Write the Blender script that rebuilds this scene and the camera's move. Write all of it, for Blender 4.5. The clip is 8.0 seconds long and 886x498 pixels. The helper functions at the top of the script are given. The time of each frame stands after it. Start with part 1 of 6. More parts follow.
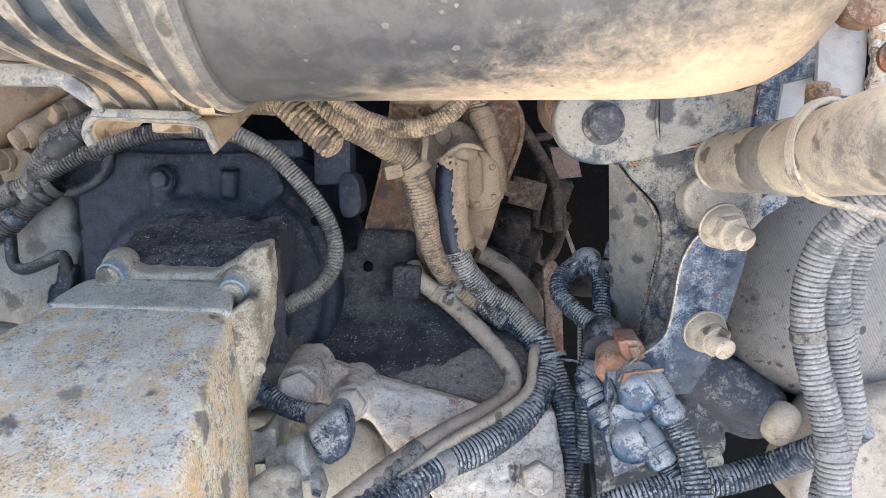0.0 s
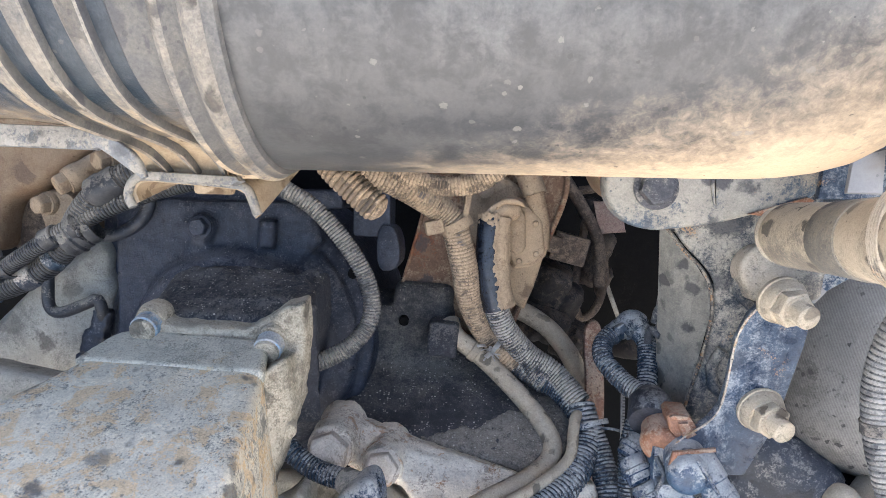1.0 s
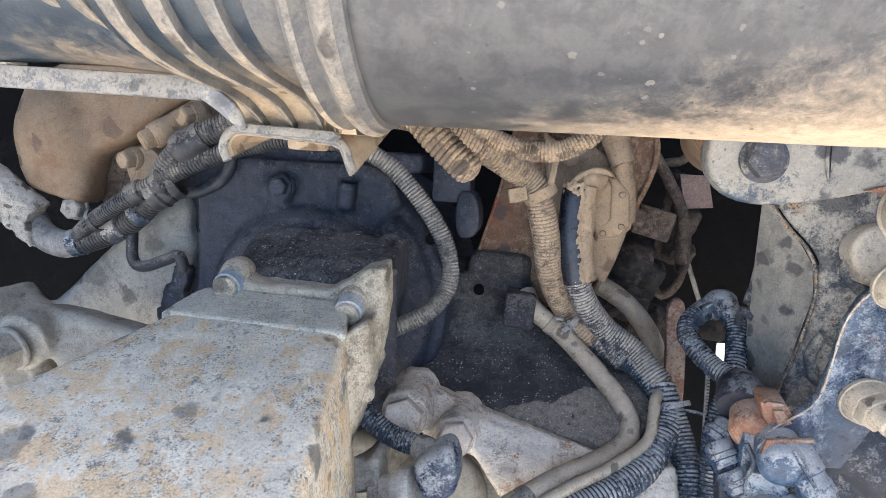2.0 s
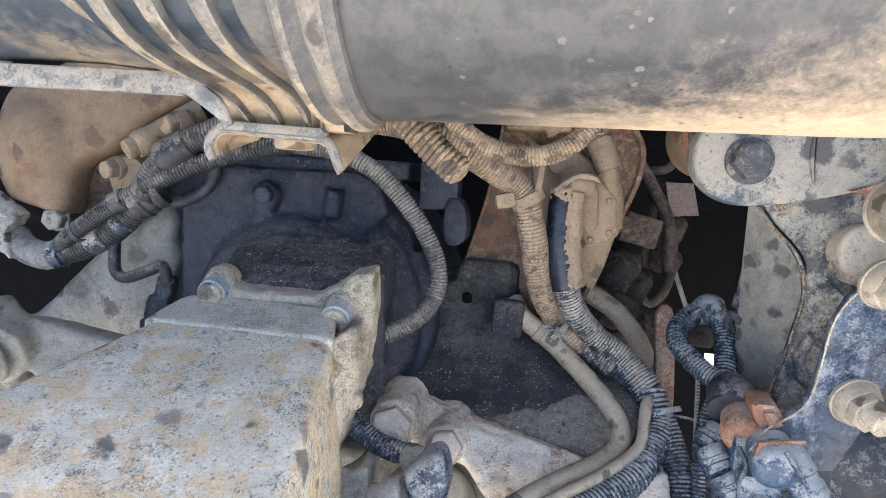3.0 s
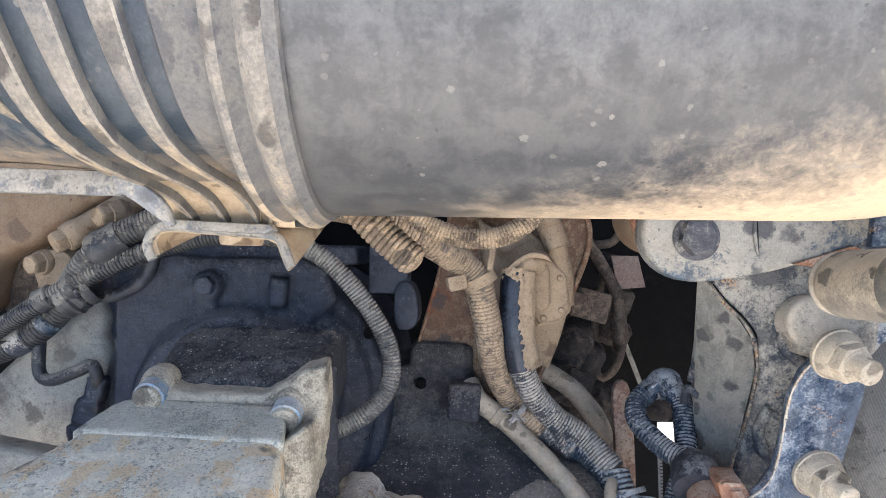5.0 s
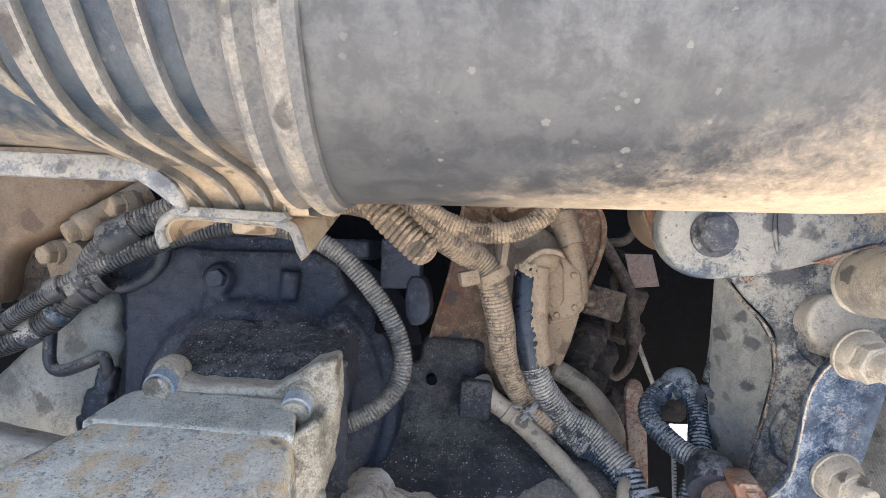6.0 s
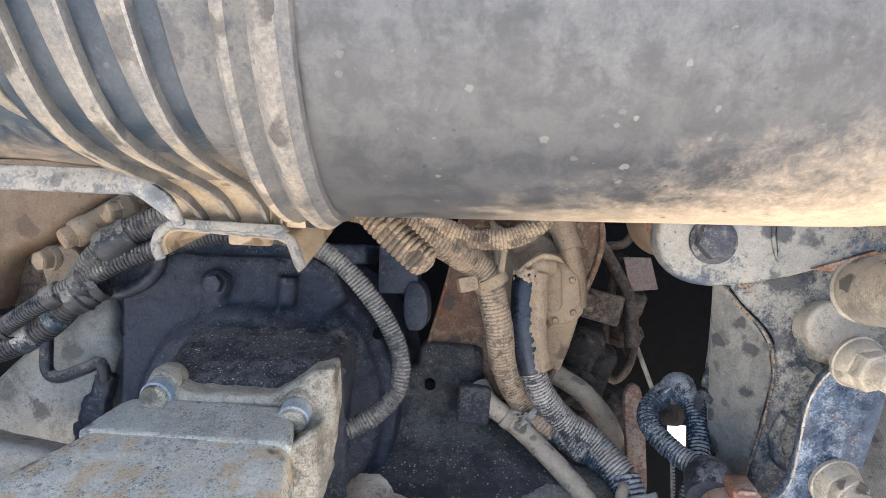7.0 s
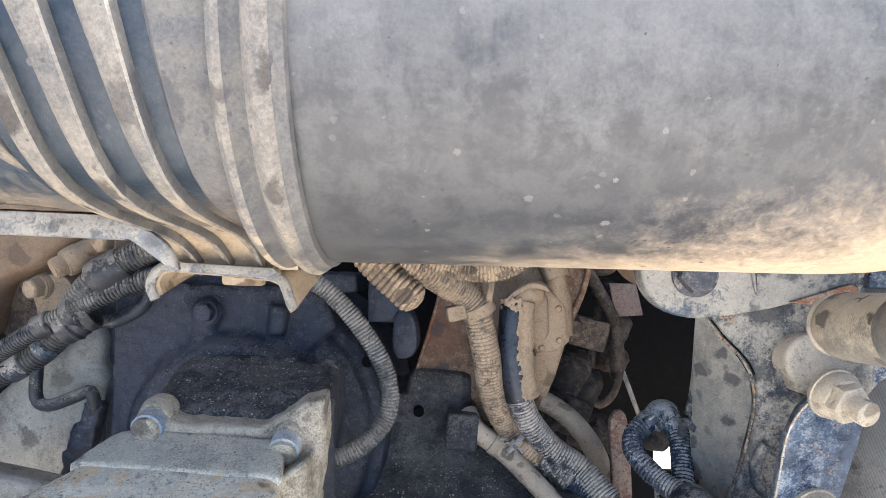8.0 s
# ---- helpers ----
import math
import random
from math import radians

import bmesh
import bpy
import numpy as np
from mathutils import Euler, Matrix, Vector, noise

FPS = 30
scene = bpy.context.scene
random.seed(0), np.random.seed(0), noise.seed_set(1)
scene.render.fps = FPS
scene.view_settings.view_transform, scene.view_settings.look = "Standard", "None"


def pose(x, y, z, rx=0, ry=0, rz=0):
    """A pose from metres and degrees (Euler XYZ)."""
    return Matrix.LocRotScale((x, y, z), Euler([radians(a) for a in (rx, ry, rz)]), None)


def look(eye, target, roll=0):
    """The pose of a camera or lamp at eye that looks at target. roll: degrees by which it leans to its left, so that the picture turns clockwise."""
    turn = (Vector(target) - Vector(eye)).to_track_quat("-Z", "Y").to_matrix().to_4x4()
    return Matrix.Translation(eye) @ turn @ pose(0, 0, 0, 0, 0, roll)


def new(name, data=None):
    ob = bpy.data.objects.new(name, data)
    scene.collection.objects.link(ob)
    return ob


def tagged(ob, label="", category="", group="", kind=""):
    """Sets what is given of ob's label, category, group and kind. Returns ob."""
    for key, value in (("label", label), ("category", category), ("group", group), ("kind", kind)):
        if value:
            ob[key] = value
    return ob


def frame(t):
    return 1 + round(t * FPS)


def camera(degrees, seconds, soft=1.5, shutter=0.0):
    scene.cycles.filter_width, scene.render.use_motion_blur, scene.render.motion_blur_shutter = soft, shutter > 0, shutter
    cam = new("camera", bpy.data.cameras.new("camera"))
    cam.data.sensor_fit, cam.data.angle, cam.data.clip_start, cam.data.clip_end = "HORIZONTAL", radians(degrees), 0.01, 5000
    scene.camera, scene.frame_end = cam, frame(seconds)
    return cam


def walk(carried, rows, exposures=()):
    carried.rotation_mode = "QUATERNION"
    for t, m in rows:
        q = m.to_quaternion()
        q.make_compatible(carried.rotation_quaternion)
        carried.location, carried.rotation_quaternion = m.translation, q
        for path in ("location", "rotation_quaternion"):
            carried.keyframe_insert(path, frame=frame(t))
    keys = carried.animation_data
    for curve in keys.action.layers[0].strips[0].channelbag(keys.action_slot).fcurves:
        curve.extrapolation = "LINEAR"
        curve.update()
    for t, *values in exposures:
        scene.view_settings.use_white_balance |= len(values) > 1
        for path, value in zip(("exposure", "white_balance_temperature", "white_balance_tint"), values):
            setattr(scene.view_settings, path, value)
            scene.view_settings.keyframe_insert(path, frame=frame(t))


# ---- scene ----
cam = camera(67.1, 8.0, soft=0.65)
EYE, TILT = 1.5, -22.0
PATH = [
    (0, (0.01, 0.01, 1.094), (-0.019, 1.993, 0.835), -0.2),
    (0.5, (0.0, 0.039, 1.085), (-0.09, 2.022, 0.842), 0.9),
    (1, (-0.002, 0.033, 1.118), (-0.119, 2.023, 0.95), 1.4),
    (1.5, (-0.02, 0.043, 1.122), (-0.342, 2.0, 0.866), 3.9),
    (1.7, (-0.025, 0.045, 1.119), (-0.33, 2.003, 0.85), 3.6),
    (2.8, (-0.032, 0.05, 1.095), (-0.262, 2.027, 0.896), 2.7),
    (3, (-0.031, 0.05, 1.097), (-0.265, 2.027, 0.903), 2.8),
    (3.5, (-0.042, 0.056, 1.089), (-0.263, 2.036, 0.912), 2.7),
    (4, (-0.033, 0.06, 1.093), (-0.209, 2.045, 0.93), 1.9),
    (4.5, (-0.041, 0.062, 1.107), (-0.14, 2.059, 1.06), 1.3),
    (4.7, (-0.041, 0.063, 1.11), (-0.106, 2.062, 1.111), 0.8),
    (5.8, (-0.049, 0.067, 1.104), (-0.129, 2.065, 1.133), 1.4),
    (6, (-0.046, 0.07, 1.104), (-0.139, 2.068, 1.124), 1.5),
    (6.5, (-0.049, 0.072, 1.107), (-0.136, 2.07, 1.121), 1.3),
    (7, (-0.046, 0.072, 1.112), (-0.134, 2.07, 1.123), 1.4),
    (7.5, (-0.033, 0.072, 1.127), (-0.079, 2.071, 1.156), 0.7),
    (8, (-0.046, 0.061, 1.128), (-0.101, 2.06, 1.178), 1.5),
]
walk(cam, [(t, pose(0, 0, EYE, TILT) @ pose(0, 0, -1.1) @ look(eye, target, roll)) for t, eye, target, roll in PATH])

# Parts are laid out in a frame taken from the camera's view (x right, y inwards, z up),
# placed and shaped to fit that view, and set into the level world by LEAN.
LEAN = pose(0, 0, EYE, TILT) @ pose(0, 0, -1.1)

# ---- world and light ----
SUN_UP, SUN_TURN = 62.0, 30.0          # degrees: height, and turn from +y towards +x
world = bpy.data.worlds.new("sky")
scene.world = world
world.use_nodes = True
wn = world.node_tree.nodes
sky = wn.new("ShaderNodeTexSky")
sky.sky_type, sky.sun_disc = "NISHITA", False
sky.sun_elevation, sky.sun_rotation = radians(SUN_UP), radians(SUN_TURN)
sky.dust_density, sky.air_density, sky.ozone_density = 4.0, 0.85, 0.4
wn["Background"].inputs["Strength"].default_value = 0.15
world.node_tree.links.new(sky.outputs[0], wn["Background"].inputs["Color"])
sun = new("sun", bpy.data.lights.new("sun", "SUN"))
sun.data.energy, sun.data.angle, sun.data.color = 5.0, radians(0.53), (1.0, 0.965, 0.92)
away = Vector((math.sin(radians(SUN_TURN)) * math.cos(radians(SUN_UP)), math.cos(radians(SUN_TURN)) * math.cos(radians(SUN_UP)), math.sin(radians(SUN_UP))))
sun.matrix_world = look(away * 20, (0, 0, 0))
scene.view_settings.exposure = 2.52
scene.view_settings.use_white_balance = True
scene.view_settings.white_balance_temperature, scene.view_settings.white_balance_tint = 6520, 10


# ---- materials ----
def node(tree, kind, **values):
    n = tree.nodes.new(kind)
    for key, value in values.items():
        n.inputs[key].default_value = value
    return n


def noise_of(tree, coords, scale, detail=6.0, rough=0.6, warp=0.0):
    n = node(tree, "ShaderNodeTexNoise", Scale=scale, Detail=detail, Roughness=rough, Distortion=warp)
    tree.links.new(coords, n.inputs["Vector"])
    return n.outputs["Fac"]


def step(tree, value, low, high):
    n = node(tree, "ShaderNodeMapRange")
    n.interpolation_type = "SMOOTHSTEP"
    n.inputs["From Min"].default_value, n.inputs["From Max"].default_value = low, high
    tree.links.new(value, n.inputs["Value"])
    return n.outputs["Result"]


def maths(tree, kind, a, b):
    n = tree.nodes.new("ShaderNodeMath")
    n.operation = kind
    for i, v in enumerate((a, b)):
        if isinstance(v, (int, float)):
            n.inputs[i].default_value = v
        else:
            tree.links.new(v, n.inputs[i])
    return n.outputs[0]


def blend(tree, fac, a, b):
    n = tree.nodes.new("ShaderNodeMix")
    n.data_type = "RGBA"
    for i, v in ((0, fac), (6, a), (7, b)):
        if isinstance(v, (int, float)):
            n.inputs[i].default_value = v
        elif isinstance(v, tuple):
            n.inputs[i].default_value = (*v, 1.0)
        else:
            tree.links.new(v, n.inputs[i])
    return n.outputs[2]


def grime(name, base, second, dust, dusty=0.5, rough=0.6, metal=0.0, size=1.0, rust=None, rusty=0.0, oil=0.0, up=0.3, grain=0.25,
          speck=0.0, coat=0.0, relief=1.0, drift=None, drifted=0.0, thrown=0.0, fleck=0.0, cord=0.0, shine=0.5, pit=0.12, spot=0.0, scuff=0.22, soft=0.045, lee=0.0, streak=0.0, salty=1.0, blot=0.0, blots=30.0, cloud=0.9, chip=230.0, stain=(0.05, 0.05, 0.056), grit=540.0):
    """Worn paint, plastic or metal under road dust: two tones of the base, dust that lies thicker on upper sides, rust blooms, oil spots, sand grains.
    drift: a second colour of dust that lies thick on under sides where wheels throw it."""
    m = bpy.data.materials.new(name)
    m.use_nodes = True
    t = m.node_tree
    bsdf = t.nodes["Principled BSDF"]
    geo = t.nodes.new("ShaderNodeNewGeometry")
    co = geo.outputs["Position"]
    sep = t.nodes.new("ShaderNodeSeparateXYZ")
    t.links.new(geo.outputs["Normal"], sep.inputs[0])
    info = t.nodes.new("ShaderNodeObjectInfo")
    wide = noise_of(t, co, 16 / size, 5, 0.6, 0.4)
    mid = noise_of(t, co, 85 / size, 8, 0.68, 0.3)
    fine = noise_of(t, co, 620, 4, 0.7)
    sand = noise_of(t, co, 1500, 2, 0.6)
    gritty = maths(t, "MULTIPLY", maths(t, "SUBTRACT", fine, 0.5), 0.28)
    colour = blend(t, step(t, mid, 0.38, 0.60), base, second)
    amount = maths(t, "ADD", maths(t, "MULTIPLY", wide, 0.55), maths(t, "MULTIPLY", mid, 0.45))
    amount = maths(t, "ADD", amount, maths(t, "MULTIPLY", sep.outputs["Z"], up * 0.3))
    amount = maths(t, "ADD", amount, maths(t, "MULTIPLY", maths(t, "SUBTRACT", fine, 0.5), grain))
    if streak:
        runs = node(t, "ShaderNodeMapping")
        runs.inputs["Scale"].default_value = (1.0, 0.12, 0.12)
        t.links.new(co, runs.inputs["Vector"])
        wash = noise_of(t, runs.outputs[0], 75, 4, 0.55, 0.5)
        amount = maths(t, "ADD", amount, maths(t, "MULTIPLY", maths(t, "SUBTRACT", wash, 0.5), streak))
    edge = 0.78 - 0.56 * dusty
    rasp = noise_of(t, co, 210, 9, 0.72, 0.6)
    amount = maths(t, "ADD", amount, maths(t, "MULTIPLY", maths(t, "SUBTRACT", rasp, 0.5), scuff))
    mask = step(t, amount, edge - soft, edge + soft)
    tone = blend(t, step(t, noise_of(t, co, 33 / size, 6, 0.6), 0.3, 0.7), tuple(c * 0.78 for c in dust), dust)
    if rusty:
        bloom = step(t, maths(t, "ADD", noise_of(t, co, 26 / size, 9, 0.68, 0.5), gritty), 0.64 - 0.25 * rusty, 0.69 - 0.25 * rusty)
        colour = blend(t, bloom, colour, rust)
    colour = blend(t, maths(t, "MULTIPLY", mask, 0.92), colour, tone)
    if rusty:
        bloom2 = step(t, maths(t, "ADD", noise_of(t, co, 40 / size, 8, 0.7, 0.5), gritty), 0.66 - 0.25 * rusty, 0.71 - 0.25 * rusty)
        colour = blend(t, maths(t, "MULTIPLY", bloom2, 0.75), colour, rust)
    if drift:
        low = maths(t, "ADD", maths(t, "MULTIPLY", sep.outputs["Z"], -0.5), maths(t, "MULTIPLY", maths(t, "SUBTRACT", wide, 0.5), cloud))
        low = maths(t, "ADD", low, maths(t, "MULTIPLY", maths(t, "SUBTRACT", mid, 0.5), 0.5 * cloud + 0.1))
        sepp = t.nodes.new("ShaderNodeSeparateXYZ")
        t.links.new(co, sepp.inputs[0])
        low = maths(t, "ADD", low, maths(t, "MULTIPLY", sepp.outputs["X"], thrown))
        low = maths(t, "ADD", low, maths(t, "MULTIPLY", sep.outputs["X"], lee))
        low = maths(t, "ADD", low, maths(t, "MULTIPLY", maths(t, "SUBTRACT", rasp, 0.5), 1.6 if lee else 0.22))
        caked = step(t, low, 0.48 - 0.5 * drifted, 0.86 - 0.5 * drifted)
        colour = blend(t, caked, colour, drift)
        mask = maths(t, "MAXIMUM", mask, caked)
    wet = None
    if oil:
        wet = step(t, maths(t, "ADD", noise_of(t, co, 44 / size, 3, 0.5, 0.2), maths(t, "ADD", maths(t, "MULTIPLY", gritty, 0.5), maths(t, "MULTIPLY", maths(t, "SUBTRACT", wide, 0.5), 0.5))), 0.68 - 0.16 * oil, 0.82 - 0.16 * oil)
        colour = blend(t, maths(t, "MULTIPLY", wet, 0.78), colour, (0.05, 0.05, 0.056))
    if fleck:
        vof = node(t, "ShaderNodeTexVoronoi", Scale=chip)
        t.links.new(co, vof.inputs["Vector"])
        sepf = t.nodes.new("ShaderNodeSeparateColor")
        t.links.new(vof.outputs["Color"], sepf.inputs[0])
        chips = maths(t, "LESS_THAN", maths(t, "ADD", vof.outputs["Distance"], maths(t, "ADD", gritty, maths(t, "MULTIPLY", maths(t, "SUBTRACT", rasp, 0.5), 0.9))), maths(t, "MULTIPLY", sepf.outputs[1], 0.27))
        chips = maths(t, "MULTIPLY", chips, maths(t, "GREATER_THAN", sepf.outputs[0], 1 - fleck))
        colour = blend(t, maths(t, "MULTIPLY", chips, maths(t, "ADD", maths(t, "MULTIPLY", sepf.outputs[2], 0.5), 0.15)), colour, (0.22, 0.206, 0.184))
    if speck:
        vor = node(t, "ShaderNodeTexVoronoi", Scale=grit)
        t.links.new(co, vor.inputs["Vector"])
        sepc = t.nodes.new("ShaderNodeSeparateColor")
        t.links.new(vor.outputs["Color"], sepc.inputs[0])
        dots = maths(t, "MULTIPLY", maths(t, "LESS_THAN", vor.outputs["Distance"], maths(t, "MULTIPLY", maths(t, "POWER", sepc.outputs[1], 1.6), 0.46)), maths(t, "GREATER_THAN", sepc.outputs[0], 1 - speck))
        dots = maths(t, "MULTIPLY", dots, maths(t, "MULTIPLY", step(t, sep.outputs["Z"], 0.30, 0.65), step(t, mid, 0.36, 0.56)))
        colour = blend(t, maths(t, "MULTIPLY", dots, maths(t, "ADD", maths(t, "MULTIPLY", sepc.outputs[2], 0.6), 0.4)), colour, (0.52, 0.48, 0.42))
    if spot:
        bent = t.nodes.new("ShaderNodeMix")
        bent.data_type, bent.blend_type = "RGBA", "ADD"
        bent.inputs[0].default_value = 0.02
        warper = node(t, "ShaderNodeTexNoise", Scale=90.0, Detail=4.0)
        t.links.new(co, warper.inputs["Vector"])
        t.links.new(co, bent.inputs[6])
        t.links.new(warper.outputs["Color"], bent.inputs[7])
        vos = node(t, "ShaderNodeTexVoronoi", Scale=42.0)
        t.links.new(bent.outputs[2], vos.inputs["Vector"])
        seps = t.nodes.new("ShaderNodeSeparateColor")
        t.links.new(vos.outputs["Color"], seps.inputs[0])
        ragged = maths(t, "ADD", vos.outputs["Distance"], maths(t, "MULTIPLY", maths(t, "SUBTRACT", rasp, 0.5), 0.35))
        patch = step(t, maths(t, "SUBTRACT", maths(t, "MULTIPLY", seps.outputs[1], 0.62), ragged), -0.05, 0.05)
        patch = maths(t, "MULTIPLY", patch, maths(t, "GREATER_THAN", seps.outputs[0], 1 - spot))
        colour = blend(t, maths(t, "MULTIPLY", patch, 0.82), colour, tuple(c * 0.5 for c in base))
    if blot:
        sway = t.nodes.new("ShaderNodeMix")
        sway.data_type, sway.blend_type = "RGBA", "ADD"
        sway.inputs[0].default_value = 0.022
        lean_by = node(t, "ShaderNodeTexNoise", Scale=55.0, Detail=5.0)
        t.links.new(co, lean_by.inputs["Vector"])
        t.links.new(co, sway.inputs[6])
        t.links.new(lean_by.outputs["Color"], sway.inputs[7])
        vob = node(t, "ShaderNodeTexVoronoi", Scale=blots)
        t.links.new(sway.outputs[2], vob.inputs["Vector"])
        sepb = t.nodes.new("ShaderNodeSeparateColor")
        t.links.new(vob.outputs["Color"], sepb.inputs[0])
        rim = maths(t, "ADD", vob.outputs["Distance"], maths(t, "MULTIPLY", maths(t, "SUBTRACT", rasp, 0.5), 0.30))
        drop = step(t, maths(t, "SUBTRACT", maths(t, "ADD", maths(t, "MULTIPLY", sepb.outputs[1], 0.34), 0.14), rim), -0.09, 0.07)
        drop = maths(t, "MULTIPLY", drop, maths(t, "GREATER_THAN", sepb.outputs[0], 1 - blot))
        colour = blend(t, maths(t, "MULTIPLY", drop, maths(t, "ADD", maths(t, "MULTIPLY", sepb.outputs[2], 0.40), 0.52)), colour, stain)
    if pit:
        vop = node(t, "ShaderNodeTexVoronoi", Scale=260.0)
        t.links.new(co, vop.inputs["Vector"])
        sepq = t.nodes.new("ShaderNodeSeparateColor")
        t.links.new(vop.outputs["Color"], sepq.inputs[0])
        hole = maths(t, "LESS_THAN", maths(t, "ADD", vop.outputs["Distance"], gritty), maths(t, "MULTIPLY", sepq.outputs[1], 0.34))
        hole = maths(t, "MULTIPLY", hole, maths(t, "GREATER_THAN", sepq.outputs[0], 1 - pit))
        colour = blend(t, maths(t, "MULTIPLY", hole, 0.55), colour, tuple(c * 0.6 for c in base))
    salt = maths(t, "ADD", maths(t, "MULTIPLY", fine, 0.7), maths(t, "ADD", maths(t, "MULTIPLY", sand, 0.25), maths(t, "MULTIPLY", rasp, 0.5)))
    if cord:
        turned = node(t, "ShaderNodeMapping")
        turned.inputs["Rotation"].default_value = (0.0, 0.6, 0.3)
        t.links.new(co, turned.inputs["Vector"])
        wave = node(t, "ShaderNodeTexWave", Scale=cord, Distortion=0.6, Detail=1.0)
        t.links.new(turned.outputs[0], wave.inputs["Vector"])
        salt = maths(t, "ADD", salt, maths(t, "MULTIPLY", maths(t, "SUBTRACT", wave.outputs["Fac"], 0.5), 0.22))
    varied = node(t, "ShaderNodeHueSaturation")
    salted = t.nodes.new("ShaderNodeMix")
    salted.data_type, salted.blend_type = "RGBA", "MULTIPLY"
    salted.inputs[0].default_value = 1.0
    shade = t.nodes.new("ShaderNodeCombineColor")
    for k in range(3):
        t.links.new(maths(t, "ADD", maths(t, "MULTIPLY", salt, 2.1 * salty), 1.0 - 1.52 * salty), shade.inputs[k])
    t.links.new(colour, salted.inputs[6])
    t.links.new(shade.outputs[0], salted.inputs[7])
    colour = salted.outputs[2]
    t.links.new(colour, varied.inputs["Color"])
    t.links.new(maths(t, "ADD", maths(t, "MULTIPLY", info.outputs["Random"], 0.16), 0.92), varied.inputs["Value"])
    t.links.new(varied.outputs[0], bsdf.inputs["Base Color"])
    gloss = maths(t, "ADD", maths(t, "MULTIPLY", mask, 0.92 - rough), rough)
    gloss = maths(t, "ADD", gloss, maths(t, "MULTIPLY", maths(t, "SUBTRACT", mid, 0.5), 0.25))
    if wet is not None:
        gloss = maths(t, "SUBTRACT", gloss, maths(t, "MULTIPLY", wet, 0.2))
    t.links.new(gloss, bsdf.inputs["Roughness"])
    t.links.new(maths(t, "MULTIPLY", maths(t, "SUBTRACT", 1.0, mask), metal), bsdf.inputs["Metallic"])
    bsdf.inputs["Coat Weight"].default_value = coat
    bsdf.inputs["Specular IOR Level"].default_value = shine
    bump = node(t, "ShaderNodeBump", Strength=0.55, Distance=0.0012 * relief)
    height = maths(t, "ADD", maths(t, "ADD", maths(t, "MULTIPLY", fine, 0.4), maths(t, "MULTIPLY", rasp, 0.5)), maths(t, "ADD", maths(t, "MULTIPLY", mid, 0.9), maths(t, "MULTIPLY", mask, 0.45)))
    t.links.new(height, bump.inputs["Height"])
    t.links.new(bump.outputs[0], bsdf.inputs["Normal"])
    return m


RUST, DARKRUST = (0.42, 0.235, 0.11), (0.20, 0.075, 0.035)
# Besides dust, up=2.1 puts the sky's sheen on the upper side into colour.
M_TANK = grime("dusty_plastic_and_sky_sheen", (0.044, 0.045, 0.047), (0.072, 0.072, 0.072), (0.190, 0.185, 0.174), 0.43, 0.36, 0, 1.2, up=2.1, drift=(0.53, 0.41, 0.28), drifted=0.41, relief=0.2, grain=0.10, thrown=1.6, fleck=0.30, chip=150.0, pit=0.04, scuff=0.18, soft=0.20, streak=0.34, salty=0.3, cloud=0.36)
M_RIB = grime("dusty_ribbed_plastic", (0.115, 0.109, 0.101), (0.16, 0.149, 0.134), (0.265, 0.234, 0.190), 0.56, 0.5, 0, 0.8, up=0.2, drift=(0.42, 0.32, 0.21), drifted=0.47, grain=0.15, pit=0.15, scuff=0.35, soft=0.11, relief=0.8, salty=0.7, cloud=0.6, blot=0.5, blots=40.0, streak=0.3, stain=(0.06, 0.052, 0.045))
M_SHOULDER = grime("grey_dust_and_rib_shade", (0.080, 0.080, 0.080), (0.115, 0.110, 0.104), (0.185, 0.170, 0.145), 0.50, 0.5, 0, 1.0, up=0.4, drift=(0.40, 0.305, 0.20), drifted=0.38, grain=0.1, pit=0.15, scuff=0.25, soft=0.14, relief=0.6, salty=0.6, cloud=0.5, blot=0.3, blots=40.0, streak=0.4)
M_FOOT = grime("smooth_tan_mud", (0.31, 0.225, 0.140), (0.38, 0.285, 0.185), (0.47, 0.375, 0.262), 0.52, 0.85, 0, 1.2, grain=0.1, pit=0.06, scuff=0.2, soft=0.14, relief=0.8, salty=0.4, blot=0.30, blots=70.0, stain=(0.13, 0.085, 0.05))
M_CREST = grime("pale_rib_crest", (0.22, 0.20, 0.172), (0.29, 0.262, 0.222), (0.40, 0.35, 0.275), 0.55, 0.6, 0, 0.8, grain=0.2, pit=0.1, scuff=0.35, soft=0.1, relief=0.8, salty=0.5, blot=0.3, blots=50.0, stain=(0.12, 0.10, 0.085))
# Black plastic of the grooves, also laid on rib flanks for their shade.
M_GROOVE = grime("black_plastic_and_rib_shade", (0.016, 0.027, 0.040), (0.032, 0.045, 0.058), (0.10, 0.104, 0.106), 0.32, 0.36, 0, 1.2, up=0.2, drift=(0.24, 0.185, 0.125), drifted=0.34, grain=0.1, pit=0.0, scuff=0.2, soft=0.14, relief=0.7, salty=0.5, fleck=0.12, chip=200.0)
M_TANMUD = grime("tan_dried_mud", (0.23, 0.16, 0.105), (0.29, 0.207, 0.135), (0.37, 0.276, 0.183), 0.56, 0.85, 0, 1.2, rust=RUST, rusty=0.10, pit=0.15, scuff=0.35, soft=0.08, salty=0.6, blot=0.3, blots=45.0, stain=(0.13, 0.085, 0.055))
M_TANCAST = grime("tan_painted_casting", (0.162, 0.098, 0.056), (0.205, 0.136, 0.084), (0.25, 0.196, 0.134), 0.47, 0.7, 0, 2.0, pit=0.12, scuff=0.15, soft=0.18, salty=0.5, blot=0.2, blots=30.0, relief=1.4, stain=(0.09, 0.062, 0.044))
